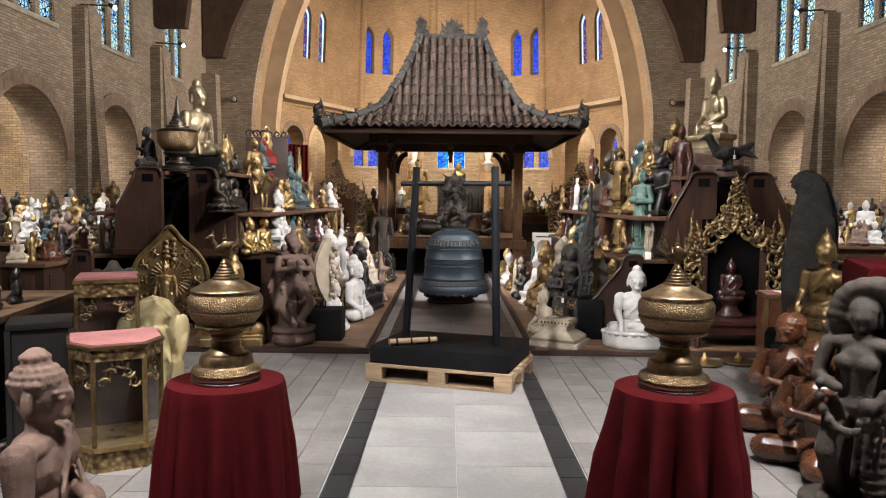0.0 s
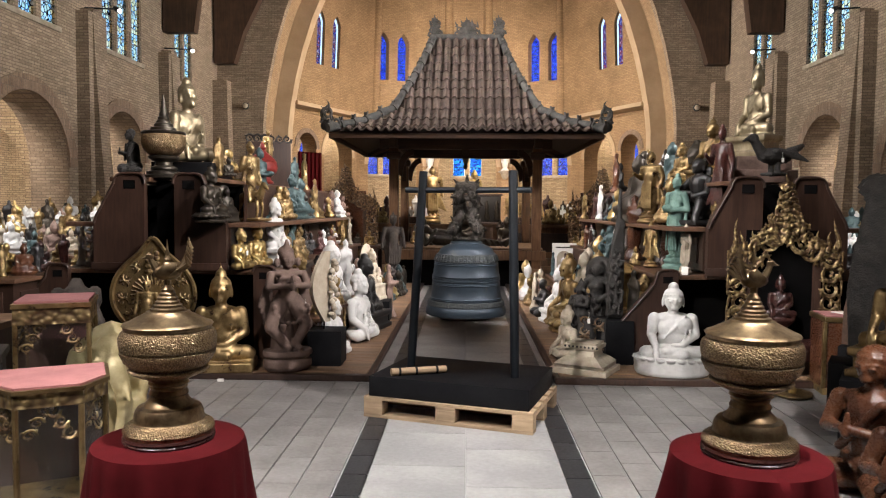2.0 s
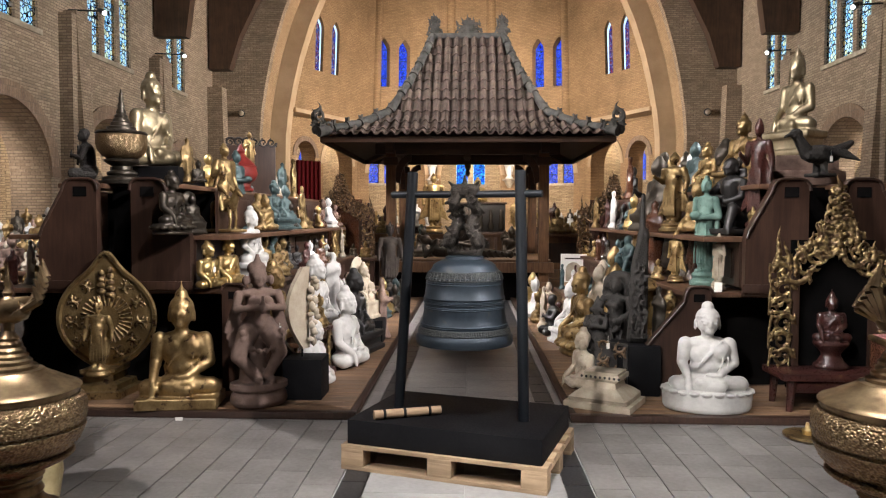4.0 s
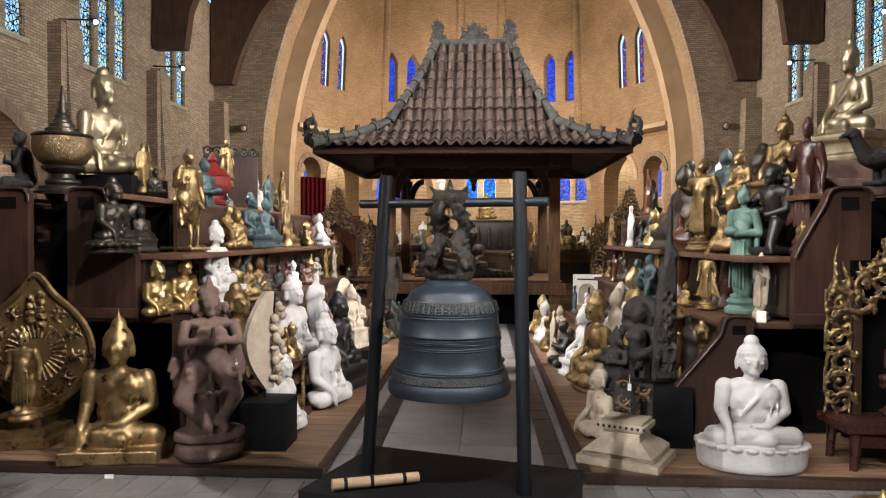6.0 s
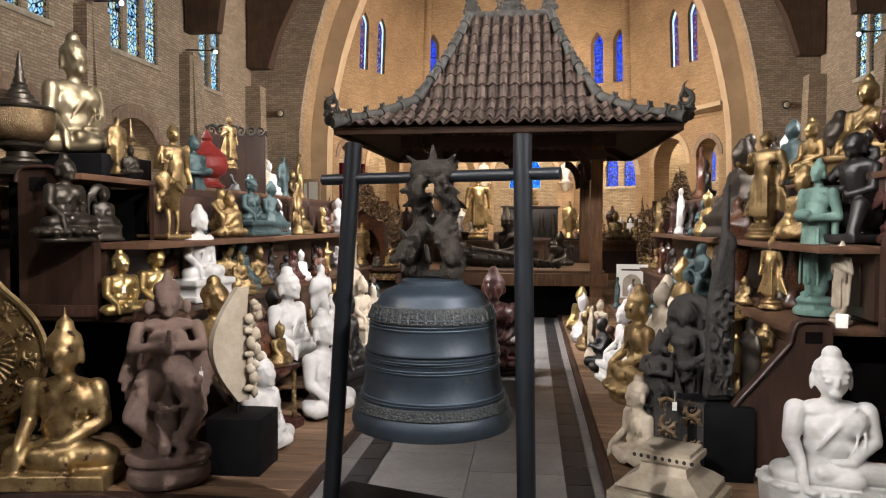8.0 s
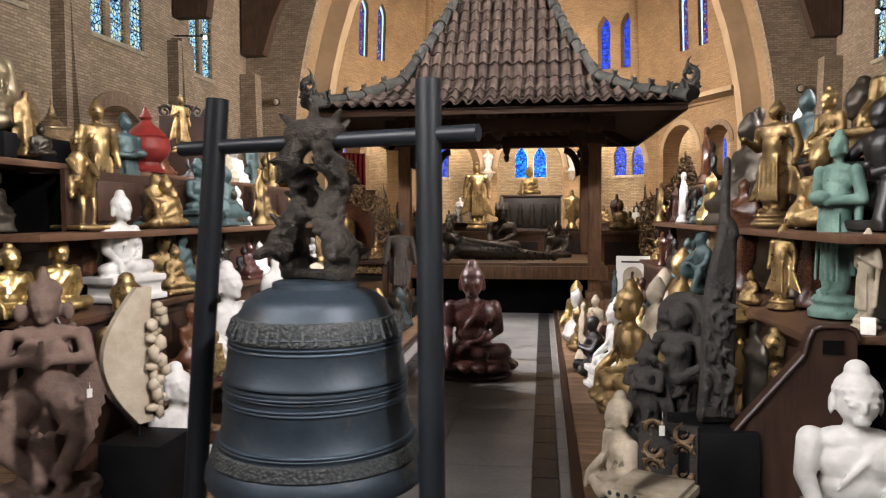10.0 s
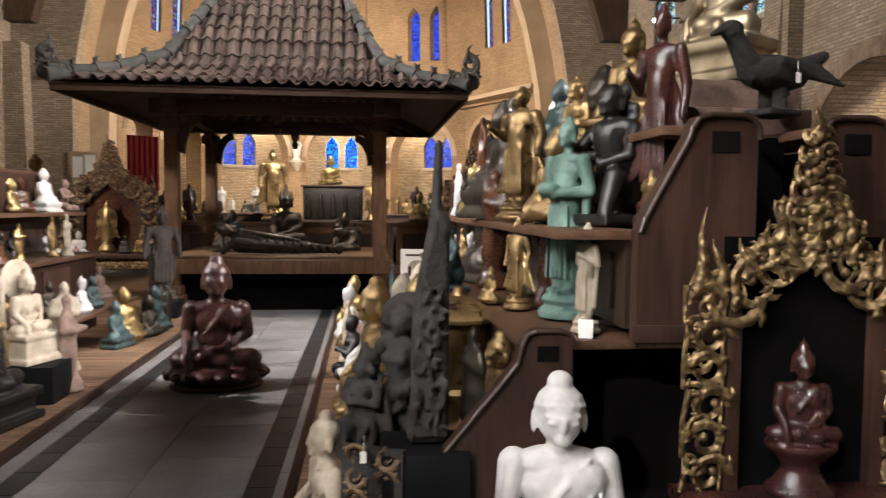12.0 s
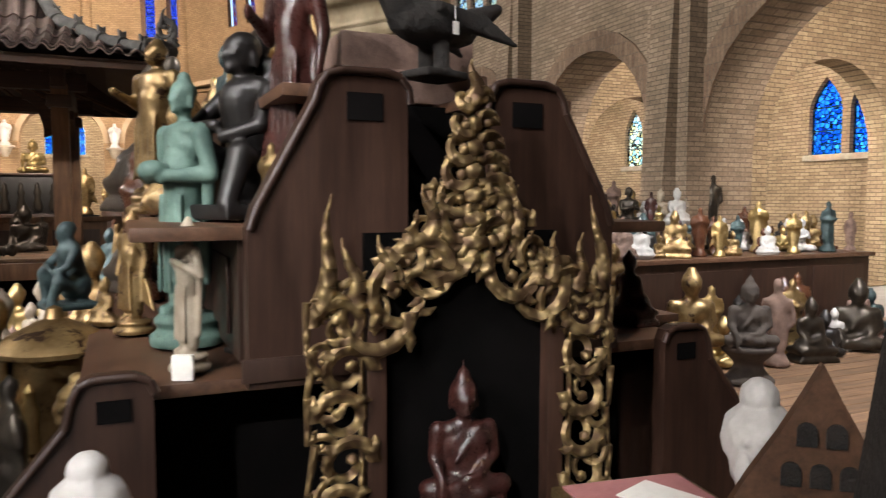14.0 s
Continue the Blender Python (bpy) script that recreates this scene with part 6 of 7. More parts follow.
    return s


shrine_arch(at(2.85, 7.24, 0.32), 0.95, 1.46, 0.78, "gilded openwork shrine arch standing before the stall end")
b = holder("shrine_bench", "low dark red lacquered bench under the shrine arch", "bench", at(2.85, 7.16, 0))
part("bench_top", box(-0.5, -0.22, 0.27, 0.5, 0.18, 0.32, 0.008), M_REDLAC, b)
part("apron", box(-0.46, -0.19, 0.18, 0.46, -0.16, 0.268, 0.006), M_REDLAC, b)
for sx in (-1, 1):
    for y in (-0.17, 0.13):
        part("leg", rod((sx * 0.44, y, 0.0), (sx * 0.42, y, 0.27), 0.022, 0.035, 8), M_REDLAC, b)


def chest(m, w, d, h, label, top=M_GOLD, body=M_BROWN):
    c = holder("gilt_chest", label, "chest", m)
    part("body", box(-w / 2, -d / 2, 0.05, w / 2, d / 2, h - 0.04, 0.01), body, c)
    part("lid", box(-w / 2 - 0.015, -d / 2 - 0.015, h - 0.04, w / 2 + 0.015, d / 2 + 0.015, h, 0.01), top, c)
    part("base_rail", box(-w / 2 - 0.015, -d / 2 - 0.015, 0.0, w / 2 + 0.015, d / 2 + 0.015, 0.055, 0.01), top, c)
    for sx in (-1, 1):
        part("corner_post", box(sx * (w / 2 + 0.006) - 0.015, -d / 2 - 0.01, 0.05, sx * (w / 2 + 0.006) + 0.015, -d / 2 + 0.02, h - 0.04, 0.004), top, c)


chest(at(3.1, 6.72, 0.0, -8), 0.36, 0.36, 0.62, "gilded chest with a faded pink cloth top", M_GOLD)
whole("chest_cloth", box(-0.17, -0.17, 0, 0.17, 0.17, 0.006), M_PINK, "faded pink cloth on the gilded chest", "cloth", at(3.1, 6.72, 0.621, -8))
whole("paper_sheet", box(-0.07, -0.09, 0, 0.07, 0.09, 0.004), M_PAPER, "white sheet of paper on the gilded chest", "paper", at(3.14, 6.74, 0.628, 20))
for x, y, t in ((2.3, 6.45, 10), (2.62, 6.5, -8)):
    t_ = holder("gilt_tray", "small round gilded tray with a tiny figure, on the floor", "tray", at(x, y, 0, t), "gilded trays")
    part("dish", lathe(((0.0, 0.0), (0.12, 0.0), (0.15, 0.02), (0.15, 0.035), (0.13, 0.03), (0.0, 0.025)), 28), M_GOLD, t_)
    part("knob", lathe(((0.0, 0.025), (0.03, 0.03), (0.035, 0.06), (0.015, 0.08), (0.01, 0.11)), 14), M_GOLD_B, t_)


def vitrine(m, w, d, h, label, half_round=True):
    """A gilded glass cabinet with a faceted front, pink cloth on its lid and pierced brackets."""
    v = holder("glass_cabinet", label, "cabinet", m)
    foot = [(-w / 2, d / 2), (-w / 2, -d * 0.1), (-w * 0.28, -d * 0.42), (w * 0.28, -d * 0.42), (w / 2, -d * 0.1), (w / 2, d / 2)] if half_round else [(-w / 2, d / 2), (-w / 2, -d / 2), (w / 2, -d / 2), (w / 2, d / 2)]

    def slab(z0, z1, grow):
        return prism([(x * grow, y * grow) for x, y in foot], z1 - z0, m=Matrix(((1, 0, 0, 0), (0, 0, 1, 0), (0, 1, 0, z0), (0, 0, 0, 1))) @ Matrix.Identity(4))
    part("base", slab(0.0, h * 0.16, 1.0), M_GILTWOOD, v, smooth=None)
    part("base_rail", slab(h * 0.16, h * 0.2, 1.05), M_GOLD, v, smooth=None)
    part("frieze", slab(h * 0.86, h * 0.95, 1.02), M_GILTWOOD, v, smooth=None)
    part("lid", slab(h * 0.95, h * 0.975, 1.06), M_GOLD, v, smooth=None)
    part("cloth_top", slab(h * 0.976, h * 0.99, 0.98), M_PINK, v, "faded pink cloth top", smooth=None)
    for i, (x, y) in enumerate(foot):
        part("corner_post", rod((x * 0.97, y * 0.97, h * 0.2), (x * 0.97, y * 0.97, h * 0.86), 0.013, segs=8), M_GOLD, v)
    for (x0, y0), (x1, y1) in zip(foot, foot[1:]):
        a, b2 = Vector((x0 * 0.96, y0 * 0.96, 0)), Vector((x1 * 0.96, y1 * 0.96, 0))
        u = (b2 - a).normalized()
        n = Vector((-u.y, u.x, 0))
        mm = Matrix(((u.x, n.x, 0, a.x), (u.y, n.y, 0, a.y), (0, 0, 1, 0), (0, 0, 0, 1)))
        ln = (b2 - a).length
        g = part("glass_pane", prism([(0.01, h * 0.2), (ln - 0.01, h * 0.2), (ln - 0.01, h * 0.86), (0.01, h * 0.86)], 0.004, m=mm), M_GLASS, v)
        g.visible_shadow = False
        br = bmesh.new()
        for sx, x in ((1, 0.02), (-1, ln - 0.02)):
            for j in range(3):
                scroll(br, x + sx * (0.028 + 0.03 * j), h * (0.83 - 0.012 * 0) - (0.05 * (2 - j)), 0.03, sx, 1.2, 0.006)
        bmesh.ops.transform(br, matrix=mm @ Matrix.Translation((0, 0.012, 0)), verts=br.verts)
        part("bracket", br, M_GILTWOOD, v, smooth=60)
    part("back", box(-w * 0.47, d * 0.44, h * 0.2, w * 0.47, d * 0.46, h * 0.86), M_STAND, v)
    return v


vitrine(at(-1.82, 3.95, 0.0, 28), 0.46, 0.48, 0.69, "gilded glass cabinet with a faded pink cloth top")
vitrine(at(-2.2, 4.68, 0.0, 22), 0.36, 0.36, 0.96, "tall gilded glass cabinet with pierced brackets", False)
chest(at(-2.34, 4.14, 0.0, 26), 0.3, 0.3, 0.75, "dark lacquered box cabinet with a red top", M_BLACKLAC, M_BLACKLAC)

# a pale carved elephant beside the cabinets
bits = [("e", (0, 0.04, 0.56), (0.2, 0.1, 0.24)), ("e", (0, 0.06, 0.24), (0.21, 0.11, 0.28)), ("b", (-0.2, -0.1, -0.01), (0.2, 0.16, 0.04)), ("e", (0, -0.03, 0.62), (0.1, 0.08, 0.12))]
for i in range(9):
    k = i / 8
    bits.append(("c", (0.02 + 0.05 * math.sin(3 * k), -0.1 - 0.02 * math.sin(3 * k), 0.54 - 0.42 * k), (0.02 + 0.05 * math.sin(3 * k + 0.35), -0.11, 0.49 - 0.42 * k), 0.06 - 0.032 * k, 0.056 - 0.032 * k))
for sx in (-1, 1):
    bits += [("e", (sx * 0.17, 0.0, 0.5), (0.07, 0.035, 0.17), (0, sx * 10, 0)), ("e", (sx * 0.19, -0.02, 0.42), (0.03, 0.03, 0.12), (0, sx * 16, 0)), ("c", (sx * 0.12, -0.08, 0.03), (sx * 0.13, -0.03, 0.3), 0.06, 0.07), ("c", (sx * 0.07, -0.12, 0.46), (sx * 0.1, -0.2, 0.36), 0.026, 0.012), ("e", (sx * 0.07, -0.08, 0.58), (0.03, 0.02, 0.014)), ("c", (sx * 0.02, -0.09, 0.66), (sx * 0.1, -0.05, 0.65), 0.012, 0.012)]
ele = new("elephant_carving", fused(bits, 0.012, "elephant_carving"))
ele.data.materials[0] = M_IVORY
ele.matrix_world = at(-1.96, 4.8, 0.0, 24, 0.8)
tagged(ele, "pale gilded carved elephant with a curling trunk, on the tiles", "carving")

block(-2.59, 5.6, 0.0, 0.5, 0.45, 0.45, 30)

# side table with a boarded front
t = holder("side_table", "low wide wooden table crowded with small statues", "table", at(-3.2, 4.45, 0, 8))
for i in range(5):
    part("top_board", box(-0.62, -0.75 + 0.3 * i, 0.73, 0.62, -0.75 + 0.3 * i + 0.294, 0.77, 0.005), M_PLANK, t)
for i in range(4):
    part("front_board", box(0.56, -0.74, 0.05 + 0.17 * i, 0.59, 0.74, 0.05 + 0.17 * i + 0.165, 0.004), M_STAND, t)
for sx in (-1, 1):
    for sy in (-1, 1):
        part("leg", box(sx * 0.52 - 0.03, sy * 0.68 - 0.03, 0, sx * 0.52 + 0.03, sy * 0.68 + 0.03, 0.73, 0.005), M_STAND, t)
statue("seated_lotus", "gold", -2.8, 4.0, 0.772, 0.2, -40, "on the side table")
statue("elephant", "bronze", -2.72, 4.3, 0.772, 0.16, 30, "on the side table")

# halo-shaped gilded throne plate


def mandorla(m, w, h, label, mat):
    v = holder("halo_plate", label, "halo", m)
    n = 72
    out = []
    for i in range(n):
        a = 2 * math.pi * i / n
        up, down = max(0, math.sin(a)), max(0, -math.sin(a))
        out.append((0.5 * w * math.cos(a) * (1 - 0.3 * down ** 3), h * 0.53 + h * 0.32 * math.sin(a) * (1 + 0.16 * up ** 6 + 0.3 * up ** 40 + 0.1 * down)))
    part("plate", prism(out, 0.03), mat, v, smooth=None)
    rim = bmesh.new()
    for (x0, z0), (x1, z1) in zip(out, out[1:] + out[:1]):
        rod((x0, 0, z0), (x1, 0, z1), 0.022, segs=6, bm=rim)
    part("rim", rim, M_GOLD, v)
    rays = bmesh.new()
    for i in range(30):
        a = 2 * math.pi * i / 30
        rod((0.1 * math.cos(a), -0.005, h * 0.53 + 0.1 * math.sin(a)), (0.2 * math.cos(a), -0.005, h * 0.53 + 0.2 * math.sin(a)), 0.008, 0.014, 5, rays)
    for i in range(9):
        ball((0.035 * (-1) ** i, -0.01, h * (0.7 + 0.022 * i)), (0.05 - 0.003 * i, 0.025, 0.03), sub=1, bm=rays)
    for i in range(22):
        a = 2 * math.pi * i / 22
        scroll(rays, 0.275 * math.cos(a) * w / 0.76, h * 0.54 + 0.285 * math.sin(a), 0.045, 1 if i % 2 else -1, 1.1, 0.009, a)
    part("sunburst", rays, M_GILTWOOD, v, "radiating carved rays", smooth=60)
    part("foot", lathe(((0.0, 0.0), (0.32, 0.0), (0.32, 0.05), (0.26, 0.06), (0.25, 0.1), (0.18, 0.12), (0.17, 0.17), (0.2, 0.19), (0.2, 0.22), (0.0, 0.222)), 4, m=Matrix.Translation((0, -0.04, 0)) @ Matrix.Rotation(radians(45), 4, "Z") @ Matrix.Diagonal((1, 0.8, 1, 1))), M_GOLD, v, smooth=None)


mandorla(at(-2.8, 7.3, 0.046, 6), 0.74, 1.12, "gilded halo-shaped plate with rays on a round foot", M_GOLD)
statue("slim", "gold", -2.79, 7.14, 0.22, 0.62, 6, "before the gilded halo plate", hero=True)
cv = holder("crescent_carving", "pale crescent-shaped carving with small figures on a rod", "carving", at(-1.2, 7.28, 0.37, 62))
pts = [(0.17 * math.sin(math.pi * k / 14) + 0.03, 0.05 + 0.64 * k / 14) for k in range(15)]
part("plate", prism([(-x, z) for x, z in pts] + [(-x * 0.1 + 0.05, z) for x, z in pts[::-1]], 0.035), M_CREAM, cv, smooth=None)
fg = bmesh.new()
rn = random.Random(9)
for i in range(24):
    ball((0.05 + rn.uniform(-0.03, 0.04), rn.uniform(-0.05, 0.0), 0.1 + 0.52 * i / 24), (rn.uniform(0.02, 0.04), 0.03, rn.uniform(0.02, 0.045)), sub=1, bm=fg)
part("figure_relief", fg, M_CREAM, cv, smooth=60)
part("rod", rod((-0.02, 0.02, -0.015), (-0.02, 0.02, 0.12), 0.008, segs=8), M_BLACK, cv)
st = holder("small_stand", "small red lacquered stand with carved legs", "stand", at(-1.31, 8.02, 0.046, 75))
part("stand_top", box(-0.15, -0.13, 0.4, 0.15, 0.13, 0.43, 0.005), M_REDLAC, st)
part("stand_base", box(-0.17, -0.15, 0.0, 0.17, 0.15, 0.06, 0.008), M_REDLAC, st)
for sx in (-1, 1):
    for sy in (-1, 1):
        part("leg", rod((sx * 0.12, sy * 0.1, 0.06), (sx * 0.12, sy * 0.1, 0.4), 0.016, segs=8), M_GILTWOOD, st)
part("back_panel", box(-0.12, 0.09, 0.06, 0.12, 0.1, 0.4), M_BROWN, st)

# stepped cream pedestal on the boards
pd = holder("stepped_pedestal", "cream stepped pedestal on small feet, on the boards", "pedestal", at(1.1, 7.1, 0.046, -28))
for z0, z1, k in ((0.0, 0.05, 0.25), (0.05, 0.085, 0.22), (0.19, 0.21, 0.12), (0.21, 0.245, 0.145), (0.245, 0.265, 0.13)):
    part("slab", box(-k, -k * 0.85, z0, k, k * 0.85, z1, 0.006), M_CREAM, pd)
part("waist", lathe(((0.3, 0.085), (0.24, 0.12), (0.17, 0.15), (0.155, 0.19)), 4, m=Matrix.Rotation(radians(45), 4, "Z")), M_CREAM, pd, smooth=None)
for i in range(9):
    for sy in (-1, 1):
        part("bead", ball((-0.14 + 0.035 * i, sy * 0.122, 0.228), (0.011, 0.008, 0.012), sub=1), M_DARKWOOD, pd)

# weathered carved temple post and a pierced relief panel
rn = random.Random(21)
bits = [("b", (-0.1, -0.05, -0.005), (0.11, 0.06, 0.04)), ("c", (0.085, 0, 0.84), (0.03, 0, 0.9), 0.045, 0.04), ("c", (0.03, 0, 0.88), (0.045, 0, 1.17), 0.038, 0.024)]
for i in range(30):
    z = 0.87 * i / 29
    edge = -0.14 + 0.02 * z + 0.13 * z ** 2 + 0.012 * math.sin(9 * z)
    bits.append(("c", (edge + 0.045, 0, z), (0.08, 0.01, z), 0.045, 0.04))
for i in range(70):
    z = 0.62 * rn.random() ** 1.2 + 0.02
    x = rn.uniform(-0.12 + 0.12 * z, 0.08)
    a = rn.uniform(0, 6.28)
    bits.append(("c", (x, -0.045, z), (x + 0.035 * math.cos(a), -0.05 + rn.uniform(-0.02, 0.0), z + 0.04 * math.sin(a)), 0.015, 0.008))
for cx, cz, rr in ((0.04, 0.16, 0.05), (-0.06, 0.3, 0.04), (0.02, 0.42, 0.03)):
    for i in range(14):
        a = 2 * math.pi * i / 14
        bits.append(("e", (cx + rr * math.cos(a), -0.055, cz + rr * math.sin(a)), (0.014, 0.016, 0.014)))
post_ob = new("carved_post", fused(bits, 0.0065, "carved_post"))
post_ob.data.materials[0] = M_DARKWOOD
post_ob.matrix_world = Matrix.LocRotScale((1.43, 7.5, 0.447), Euler((0, 0, radians(-4))), (0.8, 1.1, 1.2))
tagged(post_ob, "weathered black carved temple post on a dark block", "carving")
rp = holder("relief_panel", "pierced brown relief panel leaning on the post", "carving", at(1.2, 7.4, 0.046, -25))
part("panel", box(-0.13, 0, 0, 0.13, 0.04, 0.42, 0.006), M_DARKWOOD, rp)
sc = bmesh.new()
for i in range(5):
    for sx in (-1, 1):
        scroll(sc, sx * 0.065, 0.05 + 0.085 * i, 0.045, sx if i % 2 else -sx, 1.2, 0.01, 0, -0.005)
part("scrollwork", sc, M_BROWNCARVE, rp, smooth=60)
tg = holder("price_tag", "small white paper tag on a string", "tag", at(1.17, 7.37, 0.42))
part("tag_card", box(-0.012, 0, 0, 0.012, 0.002, 0.045), M_PAPER, tg)
part("tag_string", rod((0, 0.001, 0.045), (0.005, 0.02, 0.1), 0.0012, segs=4), M_PAPER, tg)

# framed white arch model on a pale stand
sg = holder("framed_poster", "white framed poster with an arch, standing by the aisle", "poster", at(1.84, 14.05, 0.0, -14))
part("board", box(-0.22, 0, 0.36, 0.22, 0.03, 0.84, 0.006), M_PAPER, sg)
part("arch_print", prism(round_arch(0, 0.13, 0.7, 0.38), 0.003, m=Matrix.Translation((0, -0.006, 0))), M_CREAM, sg)
part("title_bar", box(-0.15, -0.005, 0.75, 0.15, -0.001, 0.775), M_GREYSTONE, sg)
part("stand", box(-0.19, 0.005, 0.0, 0.19, 0.2, 0.36, 0.008), M_PALLET, sg)

# dark hooded slab and red draped table by the entrance
hd = prism([(-0.17, 0.0), (0.18, 0.0), (0.2, 0.55), (0.19, 0.95), (0.1, 1.22), (-0.02, 1.3), (-0.12, 1.27), (-0.17, 1.18), (-0.1, 1.12), (-0.16, 0.8), (-0.2, 0.5)], 0.16)
bmesh.ops.bevel(hd, geom=list(hd.edges), offset=0.02, segments=2, affect="EDGES")
whole("hooded_slab", hd, M_DARKWOOD, "tall dark hooded wooden slab on a black block", "carving", at(2.83, 5.72, 0.42, -30), smooth=50)
block(2.83, 5.8, 0.0, 0.5, 0.3, 0.42, -30)
rt = holder("draped_box", "high box draped with dark red velvet", "box", at(2.75, 4.1, 0, -20))
part("drape", box(-0.42, -0.4, 0.86, 0.42, 0.4, 1.12, 0.05), M_VELVET, rt)
part("box_body", box(-0.38, -0.36, 0.0, 0.38, 0.36, 0.86, 0.01), M_BLACK, rt)
whole("stone_pedestal", lathe(((0.0, 0.0), (0.24, 0.0), (0.26, 0.04), (0.22, 0.08), (0.24, 0.12), (0.0, 0.122)), 36), M_GREYSTONE, "round moulded grey stone base", "pedestal", at(1.75, 3.04))

# carved gable board, pink-topped cabinet and dark screen
gb = holder("gable_board", "pointed reddish carved gable board", "carving", at(3.04, 6.22, 0.45, -40, 0.62))
block(3.06, 6.26, 0.0, 0.34, 0.3, 0.45, -40)
block(3.33, 6.6, 0.0, 0.3, 0.3, 0.42)
part("board", prism([(-0.29, 0.0), (0.29, 0.0), (0.28, 0.42), (0.25, 0.58), (0.19, 0.69), (0.11, 0.82), (0.05, 0.93), (0.0, 1.03), (-0.05, 0.93), (-0.11, 0.82), (-0.19, 0.69), (-0.25, 0.58), (-0.28, 0.42)], 0.05), M_STAND_Y, gb, smooth=None)
part("edge_strip", prism([(-0.26, 0.33), (0.26, 0.33), (0.26, 0.345), (-0.26, 0.345)], 0.008, m=Matrix.Translation((0, -0.008, 0))), M_STAND_Y, gb)
part("edge_strip", prism([(-0.24, 0.515), (0.24, 0.515), (0.24, 0.53), (-0.24, 0.53)], 0.008, m=Matrix.Translation((0, -0.008, 0))), M_STAND_Y, gb)
# Niches are thin dark plates, their recess shade put into the colour.
for count, z in ((6, 0.2), (6, 0.37), (4, 0.55), (3, 0.67), (2, 0.79)):
    for i in range(count):
        part("carved_niche", prism(round_arch(0.078 * (i - (count - 1) / 2), 0.027, z + 0.07, z), 0.012, m=Matrix.Translation((0, -0.013, 0))), M_DARKWOOD, gb)
dscreen = holder("carved_screen", "dark carved screen standing on the stall", "screen", at(-2.66, 10.7, 1.725, 15))
part("screen_board", box(-0.3, 0, 0, 0.3, 0.05, 0.62, 0.008), M_STAND, dscreen)
cr = bmesh.new()
for i in range(6):
    scroll(cr, -0.25 + 0.1 * i, 0.66, 0.06, 1 if i < 3 else -1, 1.2, 0.014, 0, 0.02)
part("crest", cr, M_DARKWOOD, dscreen, smooth=60)
pdl = holder("wooden_pedestal", "square panelled wooden pedestal", "pedestal", at(-3.98, 16.8, 0))
part("shaft", box(-0.36, -0.3, 0.08, 0.36, 0.3, 1.28, 0.01), M_TEAK, pdl)
part("top", box(-0.42, -0.36, 1.28, 0.42, 0.36, 1.348, 0.012), M_TEAK, pdl)
part("base", box(-0.42, -0.36, 0.0, 0.42, 0.36, 0.08, 0.012), M_TEAK, pdl)
part("raised_panel", box(-0.26, -0.315, 0.25, 0.26, -0.301, 1.1, 0.005), M_TEAK, pdl)

# chancel: carved shrines, altar cabinets, bracket statues
shrine_arch(at(2.75, 15.4, 0.72), 1.25, 1.62, 0.85, "tall brown carved shrine with a standing gilded figure", True, M_REDLAC, "carved_shrine", M_BROWNCARVE)
shrine_arch(at(-2.35, 15.2, 0.72), 1.25, 1.62, 0.85, "tall carved wooden shrine beside the pavilion", True, M_BROWN, "carved_shrine", M_BROWNCARVE)
for x, y in ((2.75, 15.4), (-2.35, 15.2)):
    tb = holder("shrine_table", "dark wooden table under a carved shrine", "table", at(x, y, 0))
    part("table_top", box(-0.75, -0.45, 0.66, 0.75, 0.4, 0.72, 0.01), M_STAND, tb)
    for sx in (-1, 1):
        for sy in (-0.38, 0.32):
            part("leg", box(sx * 0.66 - 0.04, sy - 0.04, 0, sx * 0.66 + 0.04, sy + 0.04, 0.66, 0.006), M_STAND, tb)
    part("apron", box(-0.68, -0.4, 0.52, 0.68, -0.38, 0.66, 0.006), M_GILTWOOD, tb)
    statue("wide", "gold", x, y - 0.12, 0.74, 0.72, 0, "inside a carved shrine")
    for i, (dx, k, tn) in enumerate(((-0.55, "seated_spire", "gold"), (0.52, "seated", "gold"), (0.3, "seated_lotus", "bronze"), (-0.3, "seated", "white"))):
        statue(k, tn, x + dx, y - 0.32, 0.72, 0.26 + 0.05 * (i % 2), 0, "on the shrine table")
al = holder("altar_cabinet", "long black altar cabinet with small figures painted out", "cabinet", at(0.5, 23.2, 0))
part("body", box(-0.85, -0.4, 1.05, 0.6, 0.4, 1.85, 0.01), M_BLACKLAC, al)
part("top", box(-0.9, -0.45, 1.85, 0.65, 0.45, 1.9, 0.01), M_STAND, al)
for i in range(5):
    x = -0.72 + 0.3 * i
    part("niche_figure", lathe(((0.0, 1.12), (0.08, 1.12), (0.1, 1.2), (0.05, 1.4), (0.075, 1.5), (0.04, 1.58), (0.05, 1.64), (0.0, 1.72)), 10, m=Matrix.Translation((x, -0.42, 0))), M_BRONZE, al)
part("base", box(-0.95, -0.5, 0.0, 0.7, 0.5, 1.05, 0.01), M_STAND, al)
ap = holder("communion_rail", "carved wooden communion rail before the altar", "rail", at(0.2, 19.5, 0))
for i in range(5):
    x = -2.6 + 1.05 * i
    part("rail_panel", box(x, -0.03, 0.2, x + 0.98, 0.03, 0.98, 0.008), M_TEAK, ap)
    part("raised_panel", box(x + 0.12, -0.045, 0.36, x + 0.86, -0.031, 0.84, 0.01), M_STAND, ap)
part("top_rail", box(-2.7, -0.08, 0.98, 2.75, 0.08, 1.06, 0.012), M_TEAK, ap)
part("plinth", box(-2.7, -0.08, 0.0, 2.75, 0.08, 0.2, 0.012), M_TEAK, ap)
